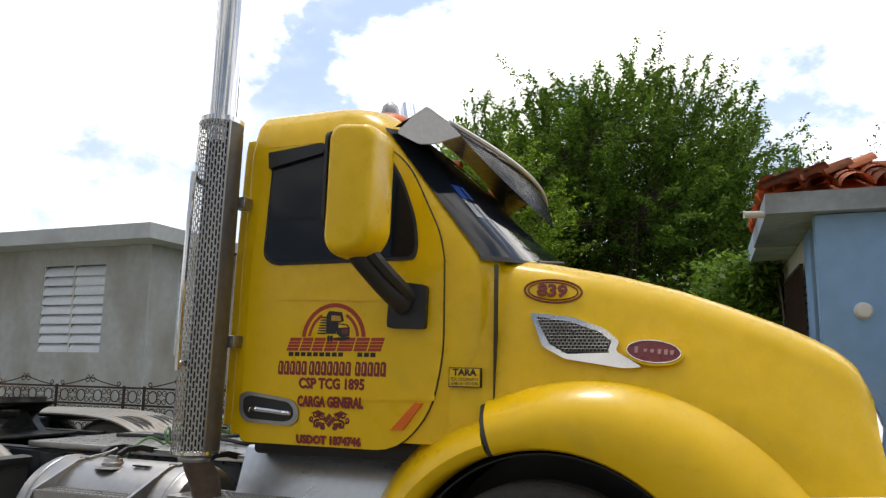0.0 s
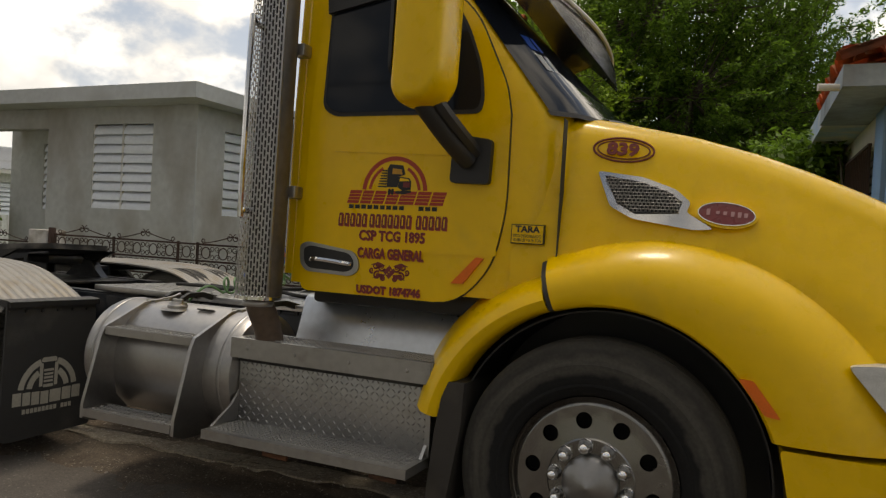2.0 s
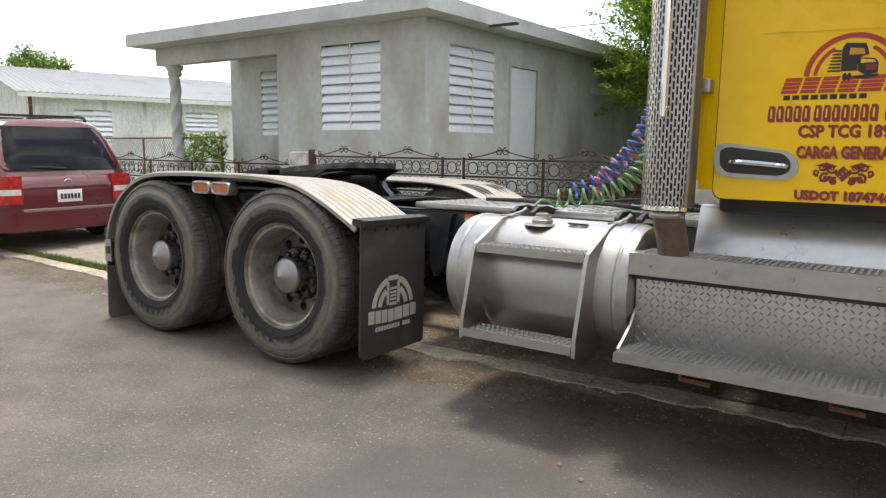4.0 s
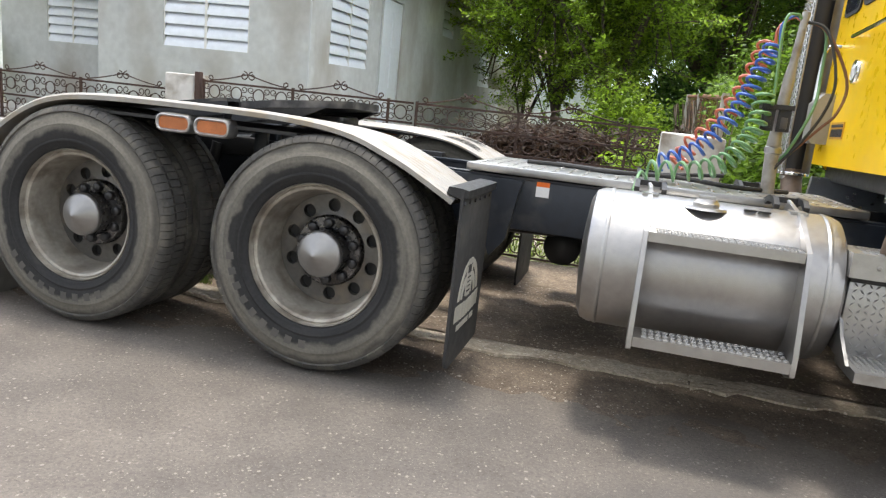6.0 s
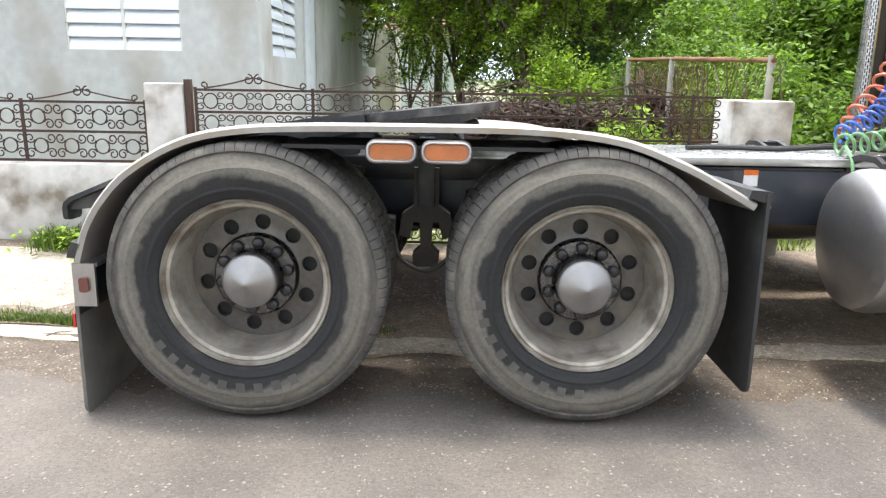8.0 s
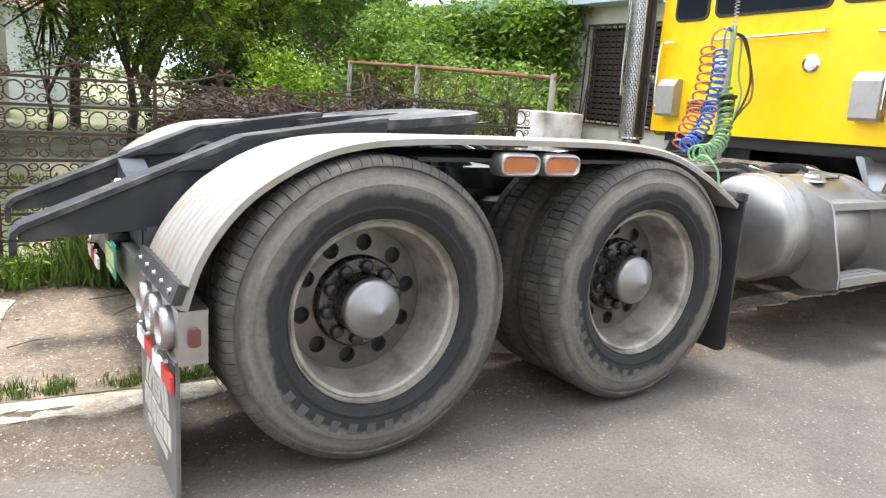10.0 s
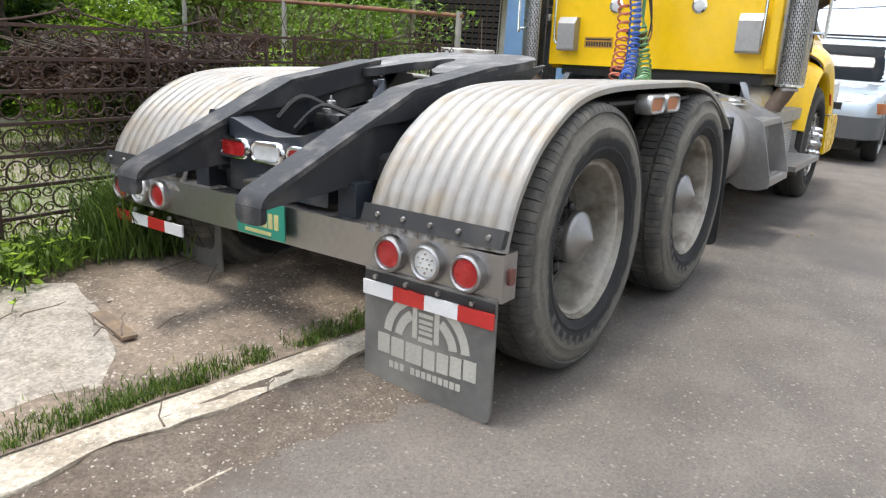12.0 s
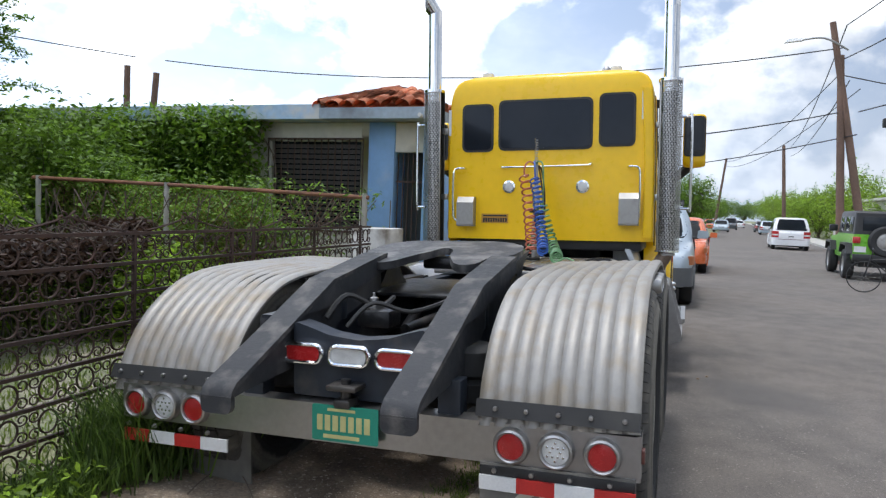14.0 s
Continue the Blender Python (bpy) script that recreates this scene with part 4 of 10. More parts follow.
    part("mirror_strut", tubem(smooth_path([(3.35, side * 1.40, 2.01), (3.385, side * 1.35, 1.945), (3.425, side * 1.23, 1.865), (3.455, side * 1.10, 1.80)], 4), 0.036, 8), BLACKPL, mirror, "black plastic strut")

# rear wall: windows, sill rail, grab handles, lamps, boxes
def on_back(poly, off, thick):
    return prismm([(p[0], p[1]) for p in poly], CAB_B - off, CAB_B - off + thick, 'YZ')


for y0, y1, z0, z1 in ((0.565, 0.905, 2.07, 2.57), (-0.46, 0.51, 2.08, 2.60), (-0.875, -0.52, 2.10, 2.63)):
    rw = part("rear_window", bevel_rim(on_back(rect(y0, y1, z0, z1, 0.07, 5), 0.012, 0.02), 0.004), BLACKRUB, truck, "black rubber window frame")
    part("window_glass", on_back(rect(y0 + 0.022, y1 - 0.022, z0 + 0.022, z1 - 0.022, 0.055, 5), 0.015, 0.004), GLASS, rw)
part("roof_seam", boxm(2.496, 2.503, -0.93, 0.93, 2.655, 2.661), BLACKRUB, truck)
for y0, y1, z0, z1 in ((0.70, 0.96, 2.70, 2.735), (-0.95, -0.63, 2.735, 2.77), (1.03, 1.06, 2.25, 2.52), (-0.965, -0.93, 2.36, 2.64)):
    off = 0.006 if z0 < 2.68 else -0.012
    part("reflective_tape", on_back(rect(y0, y1, z0, z1), off, 0.004), WHITESTRIP, truck)
for y in (0.39, -0.37):
    z = 1.705
    lamp = part("work_lamp", lathem([(0.0, 2.47), (0.045, 2.472), (0.048, 2.468), (0.066, 2.472), (0.07, 2.485), (0.07, 2.505)], 24, 'X', (0, y, z)), CHROME, truck, "round chrome work lamp")
    part("lens", lathem([(0.0, 2.462), (0.03, 2.464), (0.046, 2.470), (0.046, 2.476)], 20, 'X', (0, y, z)), CLEARLENS, lamp)
part("deck_rail", tubem(smooth_path([(2.50, 0.46, 1.91), (2.46, 0.455, 1.91), (2.445, 0.42, 1.905), (2.445, 0.0, 1.91), (2.445, -0.42, 1.92), (2.46, -0.445, 1.935), (2.50, -0.45, 1.94)], 4), 0.011, 8), CHROME, truck, "chrome hose rail")
for y, s in ((0.98, 1), (-0.93, -1)):
    part("grab_handle", tubem(smooth_path([(2.50, y - 0.12 * s, 1.90), (2.44, y - 0.10 * s, 1.90), (2.43, y - 0.02 * s, 1.89), (2.42, y, 1.80), (2.42, y, 1.45), (2.43, y - 0.02 * s, 1.36), (2.44, y - 0.1 * s, 1.34), (2.50, y - 0.11 * s, 1.34)], 4), 0.012, 8), CHROME, truck, "chrome grab handle")
for y0, y1, z0, z1 in ((0.75, 0.93, 1.29, 1.60), (-0.925, -0.735, 1.32, 1.64)):
    part("step_box", bevel_rim(prismm([(2.51, z0 - 0.0), (2.51, z1), (2.43, z1), (2.38, z1 - 0.06), (2.38, z0 + 0.02), (2.40, z0)], y0, y1), 0.012), surf("dull_cover_steel", (0.36, 0.35, 0.33), 0.5, 0.6, 0.12, 8, dirt=(0.25, 0.23, 0.2), dirt_amt=0.3, dirt_scale=9), truck, "brushed steel cover box")
sign = part("phone_sign", on_back(rect(0.395, 0.685, 1.325, 1.425), 0.006, 0.007), DECGOLD, truck, "small gold sign with dark lettering bars")
part("sign_text", on_back(rect(0.41, 0.67, 1.395, 1.412), 0.008, 0.003), DECBLACK, sign)
for i in range(10):
    part("sign_text", on_back(rect(0.408 + 0.0265 * i, 0.428 + 0.0265 * i, 1.337, 1.383), 0.008, 0.003), DECBLACK, sign)
for y, z in ((0.80, 1.90), (-0.80, 1.92), (0.05, 1.22), (-0.45, 1.20), (0.55, 1.22)):
    part("plug", lathem([(0.0, 2.492), (0.018, 2.493), (0.02, 2.50)], 12, 'X', (0, y, z)), BLACKRUB, truck)
# roof lights, beacon
for y in (0.68, -0.66):
    bx = part("roof_lamp", boxm(2.63, 2.73, y - 0.055, y + 0.055, 2.845, 2.925, 0.015), CLEARLENS, truck, "clear roof lamp")
    part("lamp_base", boxm(2.615, 2.745, y - 0.07, y + 0.07, 2.79, 2.85, 0.01), BLACKPL, bx)
beacon = part("beacon", lathem([(0.15, 2.80), (0.155, 2.86), (0.145, 2.90), (0.10, 2.935), (0.07, 2.95)], 24, 'Z', (3.04, -0.52, -0.03)), ORANGE, truck, "orange beacon base")
part("dome", lathem([(0.056, 2.94), (0.056, 2.985), (0.046, 3.025), (0.02, 3.05), (0.0, 3.055)], 20, 'Z', (3.04, -0.52, -0.045)), DULLSTEEL, beacon, "grey beacon dome")
for y in (-0.75, 0.75, 0.0):
    part("marker_lamp", boxm(3.22, 3.30, y - 0.03, y + 0.03, 2.745, 2.79, 0.012), AMBER, truck)


# windscreen on the rounded front
def front_x(y, z, rf=0.22):
    w = cab_w(z)
    f, a = cab_f(z), abs(y)
    bow = (0.03 + 0.26 * max(0.0, 2.62 - z)) * (1 - min(1.0, a / w) ** 2)
    if a > w - rf:
        d = min(a - (w - rf), rf)
        return f + bow - rf + math.sqrt(max(0.0, rf * rf - d * d))
    return f + bow


def front_patch(zs, ymax, off):
    bm = B()
    grid = []
    for z in zs:
        ym = ymax(z)
        grid.append([bm.verts.new((front_x(ym * k / 14, z) + off, ym * k / 14 * (1 + off * 0.6), z)) for k in range(-14, 15)])
    for a, b in zip(grid, grid[1:]):
        for k in range(28):
            bm.faces.new((a[k], a[k + 1], b[k + 1], b[k]))
    return bm


wz = [1.985 + (2.64 - 1.985) * i / 8 for i in range(9)]
screen = part("windscreen", front_patch(wz, lambda z: cab_w(z) - 0.035, 0.006), GLASS, truck, "dark tinted windscreen")
part("screen_rubber", front_patch([1.972, 1.995], lambda z: cab_w(z) - 0.03, 0.009), BLACKRUB, screen)
part("screen_top_rubber", front_patch([2.63, 2.66], lambda z: cab_w(z) - 0.03, 0.009), BLACKRUB, screen)
for z0, z1, mt in ((2.30, 2.37, surf("blue_sticker", (0.02, 0.12, 0.55), 0.5)), (2.20, 2.28, WHITESTRIP)):
    bm = B()
    q = [bm.verts.new((front_x(y, z) + 0.010, y, z)) for y, z in ((-0.93, z0), (-0.85, z0), (-0.85, z1), (-0.93, z1))]
    bm.faces.new(q)
    bmesh.ops.solidify(bm, geom=list(bm.faces), thickness=0.002)
    part("sticker", bm, mt, screen)
for y0, y1 in ((-0.75, -0.1), (0.05, 0.7)):
    part("wiper", tubem([(front_x(y0 + (y1 - y0) * t, 2.0 + 0.1 * t) + 0.025, y0 + (y1 - y0) * t, 2.0 + 0.1 * t) for t in (0, 0.25, 0.5, 0.75, 1)], 0.009, 6), BLACKPL, screen)
# sun visor over the windscreen, bowed with the glass and dropped at its lip
VMID = [(3.30, 2.80), (3.42, 2.80), (3.59, 2.735), (3.75, 2.62), (3.79, 2.53), (3.80, 2.41)]
VEND = [(3.30, 2.66), (3.40, 2.71), (3.475, 2.735), (3.56, 2.665), (3.63, 2.595), (3.66, 2.565)]
bm = B()
vis = []
for (xm, zm), (xe, ze) in zip(VMID, VEND):
    vis.append([bm.verts.new((xm + (xe - xm) * (abs(k) / 10) ** 2, k / 10 * 1.01, zm + (ze - zm) * (abs(k) / 10) ** 2.4)) for k in range(-10, 11)])
for a, b in zip(vis, vis[1:]):
    for k in range(20):
        bm.faces.new((a[k], a[k + 1], b[k + 1], b[k]))
bmesh.ops.solidify(bm, geom=list(bm.faces), thickness=0.006)
visor = part("sun_visor", bm, surf("smoked_visor_acrylic", (0.012, 0.009, 0.009), 0.22, 0, 0.1, 5, spec=0.22), truck, "dark smoked sun visor")
for side in (-1,):
    cheek = rounded([(3.318, 2.625), (3.40, 2.70), (3.475, 2.745), (3.56, 2.675), (3.655, 2.575), (3.59, 2.562), (3.52, 2.548), (3.44, 2.553)], 0.02)
    part("visor_cheek", bevel_rim(prismm(cheek, side * 1.012, side * 1.024), 0.002), surf("satin_visor_steel", (0.72, 0.72, 0.72), 0.38, 0.25, 0.08, 12), visor, "polished steel visor end")
part("visor_edge", tubem([(3.765 + (3.59 - 3.765) * (abs(k) / 10) ** 2, k / 10 * 1.012, 2.612 + 0.006 + (2.645 - 2.612) * (abs(k) / 10) ** 2.4) for k in range(-10, 11)], 0.013, 6), MATS["satin_visor_steel"], visor, "polished edge strip")

# hood
def hood_top(x):
    pts = [(3.78, 2.00), (4.05, 1.955), (4.35, 1.895), (4.60, 1.825), (4.80, 1.755), (5.0, 1.675), (5.18, 1.59), (5.27, 1.51), (5.31, 1.40), (5.33, 1.25)]
    for (xa, za), (xb, zb) in zip(pts, pts[1:]):
        if xa <= x <= xb:
            return za + (zb - za) * (x - xa) / (xb - xa)
    return pts[0][1] if x < pts[0][0] else pts[-1][1]


rings = []
for x in (3.64, 3.70, 3.84, 4.05, 4.35, 4.60, 4.80, 5.0, 5.12, 5.20, 5.26, 5.30):
    z = hood_top(x)
    t = (x - 3.64) / 1.66
    ws = 0.955 - 0.10 * t - 0.10 * max(0, t - 0.6)
    wb = 1.075 - 0.02 * t
    zb = 1.20 if x < 4.70 else 1.20 - (x - 4.70) * 0.6
    zt = z - (0.02 if x < 3.8 else 0)
    half = [(wb, zb), (wb, zb + 0.12), (wb - 0.02, zb + 0.25), (ws + 0.055, zb + (zt - zb) * 0.72), (ws + 0.03, zt - 0.10), (ws, zt - 0.035), (ws - 0.05, zt), (ws - 0.15, zt + 0.025), (ws * 0.45, zt + 0.055), (0.0, zt + 0.065)]
    ring = [(x, -y, zz) for y, zz in half] + [(x, y, zz) for y, zz in half[-2::-1]]
    rings.append(ring)
hood = part("hood", loft(B(), rings), YELLOW, truck, "yellow sloping hood")
part("hood_gap", boxm(3.839, 3.8425, -1.0775, -1.02, 1.22, 1.95), BLACKRUB, hood)
part("hood_gap", boxm(3.839, 3.8425, 1.02, 1.0775, 1.22, 1.95), BLACKRUB, hood)
nose = []
for x, s, dz in ((5.295, 1.0, 0.0), (5.40, 0.97, -0.02), (5.47, 0.90, -0.05), (5.50, 0.82, -0.10)):
    nose.append([(x - 0.16 * abs(y) ** 2, y * s, zz + dz) for y, zz in [(-1.0, 0.80), (-1.0, 1.1), (-0.95, 1.28), (-0.82, 1.36), (-0.5, 1.42), (0, 1.44), (0.5, 1.42), (0.82, 1.36), (0.95, 1.28), (1.0, 1.1), (1.0, 0.80)]])
part("nose", loft(B(), nose), CHROME, hood, "chrome grille surround")
part("grille", prismm(rect(-0.55, 0.55, 0.85, 1.32, 0.06), 5.47, 5.51, 'YZ'), BLACKPL, hood, "black grille")


def flare(a0, a1, cross, cx=4.08, cz=0.512, n=40, side=-1, sq=1.0, grow=0.0):
    bm = B()
    rows = []
    for i in range(n + 1):
        a = radians(a0 + (a1 - a0) * i / n)
        k = (1.1 if grow else 1.0) + grow * max(0.0, (100 - math.degrees(a)) / 80)
        rows.append([bm.verts.new((cx + q * math.cos(a) * sq, side * y, cz + q * math.sin(a))) for q, y in ((0.66 + (r - 0.66) * k if r > 0.68 else r, y) for r, y in cross)])
    for a, b in zip(rows, rows[1:]):
        for k in range(len(cross) - 1):
            bm.faces.new((a[k], a[k + 1], b[k + 1], b[k]))
    bmesh.ops.recalc_face_normals(bm, faces=list(bm.faces))
    out_ = sum(f.normal.y * side for f in bm.faces)
    if out_ < 0:
        bmesh.ops.reverse_faces(bm, faces=list(bm.faces))
    bmesh.ops.solidify(bm, geom=list(bm.faces), thickness=0.008)
    return bm


def cut_below(bm, z):
    """Cuts off what lies under a height."""
    bmesh.ops.bisect_plane(bm, geom=list(bm.verts) + list(bm.edges) + list(bm.faces), plane_co=(0, 0, z), plane_no=(0, 0, -1), clear_outer=True)
    return bm


for side in (-1, 1):
    f = part("front_fender", cut_below(flare(4, 108, [(0.655, 0.80), (0.658, 1.10), (0.660, 1.16), (0.663, 1.185), (0.672, 1.200), (0.690, 1.209), (0.715, 1.213), (0.745, 1.210), (0.772, 1.200), (0.797, 1.182), (0.820, 1.156), (0.842, 1.120), (0.862, 1.08), (0.882, 1.03), (0.905, 0.96)], side=side, grow=1.1), 0.742), YELLOW, truck, "yellow flared front fender")
    part("fender_extension", flare(109.3, 169, [(0.662, 1.02), (0.662, 1.15), (0.666, 1.185), (0.682, 1.206), (0.712, 1.214), (0.75, 1.196), (0.79, 1.14), (0.815, 1.075), (0.845, 1.0), (0.875, 0.93)], side=side, sq=1.045), YELLOW, truck, "yellow rear piece of the front fender")
    part("fender_joint", flare(107.6, 109.7, [(0.658, 1.05), (0.660, 1.16), (0.668, 1.190), (0.69, 1.202), (0.745, 1.202), (0.80, 1.165), (0.85, 1.09), (0.89, 0.98)], side=side, n=3, grow=0.0001), BLACKRUB, f, "dark joint between the fender pieces")
    part("fender_liner", flare(0, 180, [(0.645, 0.45), (0.645, 1.10)], side=side), BLACKPL, f, "black wheel-arch liner")
    part("front_splash_flap", bevel_rim(prismm([(3.355, 0.225), (3.45, 0.25), (3.505, 0.62), (3.51, 0.80), (3.42, 0.80), (3.385, 0.58)], side * 0.86, side * 1.2), 0.006), surf("brown_flap_rubber", (0.045, 0.040, 0.035), 0.8, 0, 0.2, 5, 0.3, 60, dirt=(0.085, 0.075, 0.06), dirt_amt=0.35, dirt_scale=4), truck, "dusty rubber splash flap")
    part("turn_marker", bevel_rim(prismm(rounded([(4.576, 0.960), (4.628, 0.958), (4.726, 0.830), (4.671, 0.838)], 0.012), side * 1.16, side * 1.212), 0.006), ORANGE, f, "orange side marker")
    bp = rounded([(4.79, 0.30), (5.35, 0.31), (5.50, 0.39), (5.50, 0.66), (5.36, 0.718), (4.725, 0.722), (4.77, 0.50)], 0.015)
    bm = B()
    rr = []
    for yy, s in ((0.0, 1.06), (0.7, 1.06), (1.0, 1.0), (1.12, 0.985), (1.175, 0.965), (1.200, 0.945)):
        rr.append([(4.78 + (p[0] - 4.78) * s, side * yy, p[1]) for p in bp])
    part("bumper_half", loft(bm, rr), YELLOW, truck, "yellow front bumper")
    part("headlight", bevel_rim(prismm(rounded([(4.925, 1.045), (5.32, 1.075), (5.40, 0.87), (5.08, 0.86)], 0.03), side * 0.85, side * 1.175), 0.01), CLEARLENS, truck, "clear headlight")

# added black panels and a dark box keep the wheel wells from showing daylight
for side in (-1, 1):
    part("inner_panel", boxm(3.42, 4.80, min(side * 0.66, side * 0.68), max(side * 0.66, side * 0.68), 0.36, 1.22), BLACKPL, truck, "black inner wheel-arch panel")
part("engine", boxm(3.50, 4.80, -0.46, 0.46, 0.62, 1.55, 0.04), GREASE, truck, "dark greasy engine bay")

# hood side: intake screen, number and badge shapes


def on_hood(poly, z_to_y, off, thick):
    bm = B()
    a = [bm.verts.new((p[0], z_to_y(p) - off + thick, p[1])) for p in poly]
    b = [bm.verts.new((p[0], z_to_y(p) - off, p[1])) for p in poly]
    n = len(poly)
    for i in range(n):
        bm.faces.new((a[i], a[(i + 1) % n], b[(i + 1) % n], b[i]))
    bm.faces.new(a); bm.faces.new(b[::-1])
    return bm


def hood_y(p):
    x, z = p
    zt = hood_top(max(3.78, x))
    t = (x - 3.64) / 1.66
    ws = 0.955 - 0.10 * t - 0.10 * max(0, t - 0.6)
    wb = 1.075 - 0.02 * t
    zb = 1.20
    lv = [(zb + 0.12, wb), (zb + 0.25, wb - 0.02), (zb + (zt - zb) * 0.72, ws + 0.055), (zt - 0.10, ws + 0.03), (zt - 0.035, ws)]
    for (za, ya), (zc, yc) in zip(lv, lv[1:]):
        if za <= z <= zc:
            return -(ya + (yc - ya) * (z - za) / (zc - za))
    return -(lv[0][1] if z < lv[0][0] else lv[-1][1])


intake = [(3.982, 1.738), (4.17, 1.715), (4.30, 1.668), (4.365, 1.612), (4.345, 1.575), (4.455, 1.508), (4.38, 1.502), (4.14, 1.538), (4.045, 1.588)]
intake = rounded(intake, 0.018, 3)
grille_part = part("air_intake", bevel_rim(on_hood(intake, hood_y, 0.022, 0.04), 0.006), CHROME, hood, "chrome-framed intake screen")
mesh_in = [(4.015, 1.718), (4.165, 1.694), (4.285, 1.650), (4.33, 1.612), (4.315, 1.568), (4.15, 1.560), (4.072, 1.603)]
part("screen_back", on_hood(mesh_in, hood_y, 0.026, 0.004), BLACKPL, grille_part, "black mesh")
bm = B()
for i in range(26):
    for j in range(12):
        x = 3.96 + 0.0165 * i + (0.008 if j % 2 else 0)
        z = 1.56 + 0.0138 * j
        inside = False
        for (xa, za), (xb, zb) in zip(mesh_in, mesh_in[1:] + mesh_in[:1]):
            if (za > z) != (zb > z) and x < xa + (z - za) * (xb - xa) / (zb - za):
                inside = not inside
        if inside:
            y = hood_y((x, z)) - 0.028
            tube(bm, [(x - 0.006, y, z - 0.006), (x + 0.006, y, z - 0.006), (x + 0.006, y, z + 0.006), (x - 0.006, y, z + 0.006)], 0.0017, 4, closed=True)
part("wire_mesh", bm, STEEL, grille_part, "steel wire mesh")


def ellipse(cx, cz, a, b, tilt=0.0, n=32):
    ct, st = math.cos(radians(tilt)), math.sin(radians(tilt))
    return [(cx + a * math.cos(2 * math.pi * i / n) * ct - b * math.sin(2 * math.pi * i / n) * st, cz + a * math.cos(2 * math.pi * i / n) * st + b * math.sin(2 * math.pi * i / n) * ct) for i in range(n)]


badge = part("hood_badge", bevel_rim(on_hood(ellipse(4.497, 1.572, 0.118, 0.058, -5), hood_y, 0.024, 0.03), 0.005), YELLOW, hood)
part("badge_face", on_hood(ellipse(4.497, 1.572, 0.105, 0.045, -5), hood_y, 0.027, 0.003), surf("badge_red", (0.17, 0.012, 0.014), 0.3, coat=0.4), badge, "dark red oval badge face")
part("badge_rim", tubem([(p[0], hood_y(p) - 0.027, p[1]) for p in ellipse(4.497, 1.572, 0.105, 0.045, -5)], 0.003, 5, closed=True), CHROME, badge)
for i, (a, h) in enumerate(((-0.07, 0.014), (-0.035, 0.007), (-0.008, 0.008), (0.02, 0.011), (0.045, 0.012), (0.068, 0.010))):
    part("badge_bar", on_hood([(4.50 + a - 0.006, 1.575 - h - a * 0.08), (4.50 + a + 0.006, 1.575 - h - a * 0.08), (4.50 + a + 0.008, 1.575 + h * 0.8 - a * 0.08), (4.50 + a - 0.006, 1.575 + h * 0.8 - a * 0.08)], hood_y, 0.030, 0.002), surf("badge_pink", (0.45, 0.25, 0.25), 0.4), badge)
oval = part("number_oval", tubem([(p[0], hood_y(p) - 0.003, p[1]) for p in ellipse(4.075, 1.835, 0.125, 0.052, -4, 40)], 0.0045, 5, closed=True), DECBROWN, hood, "dark oval round the fleet number")
part("number_oval_inner", tubem([(p[0], hood_y(p) - 0.003, p[1]) for p in ellipse(4.075, 1.835, 0.108, 0.040, -4, 40)], 0.003, 5, closed=True), DECBROWN, hood)

# ---- decals on the door ----
DOOR = [o for o in truck.children if o.name.startswith("door") and o.location.y <= 0][0]
YD = -(1.065 + 0.0145)


def decal(name, poly, material, off=0.0012, label=""):
    return part(name, prismm(poly, YD - off, YD + 0.001), material, DOOR, label, smooth=False)


def arc_band(cx, cz, r0, r1, a0, a1, n=20):
    o = [(cx + r1 * math.cos(radians(a0 + (a1 - a0) * i / n)), cz + r1 * math.sin(radians(a0 + (a1 - a0) * i / n))) for i in range(n + 1)]
    i_ = [(cx + r0 * math.cos(radians(a0 + (a1 - a0) * i / n)), cz + r0 * math.sin(radians(a0 + (a1 - a0) * i / n))) for i in range(n + 1)]
    return o + i_[::-1]


LX = 3.055
decal("logo_arch", arc_band(LX, 1.615, 0.150, 0.170, 4, 176), DECRED, label="red arch of the door emblem")
decal("logo_arch", arc_band(LX, 1.615, 0.122, 0.136, 6, 60), DECRED)
decal("logo_arch", arc_band(LX, 1.615, 0.122, 0.136, 120, 174), DECRED)
# the lorry in the emblem: box with speed stripes, cab, hood, grille, bumper
decal("logo_cab", [(3.015, 1.640), (3.015, 1.728), (3.028, 1.748), (3.095, 1.742), (3.108, 1.700), (3.075, 1.690), (3.070, 1.640)], DECBLACK, 0.0016)
decal("logo_screen", [(3.040, 1.702), (3.042, 1.728), (3.088, 1.724), (3.094, 1.700)], DECGOLD, 0.0021)
decal("logo_hood", [(3.073, 1.640), (3.073, 1.690), (3.128, 1.684), (3.140, 1.668), (3.140, 1.630), (3.10, 1.622)], DECBLACK, 0.0016)
decal("logo_hood_light", [(3.080, 1.668), (3.082, 1.684), (3.124, 1.679), (3.132, 1.670)], YELLOW, 0.0021)
decal("logo_grille", rect(3.100, 3.134, 1.640, 1.664), DECBROWN, 0.0022)
decal("logo_bumper", [(3.060, 1.612), (3.062, 1.622), (3.142, 1.626), (3.142, 1.616), (3.10, 1.607)], DECBLACK, 0.0016)
for cx_ in (3.030, 3.046):
    decal("logo_tyre", ellipse(cx_, 1.618, 0.008, 0.015, 0, 14), DECBLACK, 0.0018)
for i in range(7):
    z_ = 1.640 + 0.0125 * i
    decal("logo_stripe", [(2.968 + 0.003 * i, z_), (3.013, z_ - 0.002), (3.013, z_ + 0.006), (2.968 + 0.003 * i, z_ + 0.005)], DECBLACK, 0.0016)
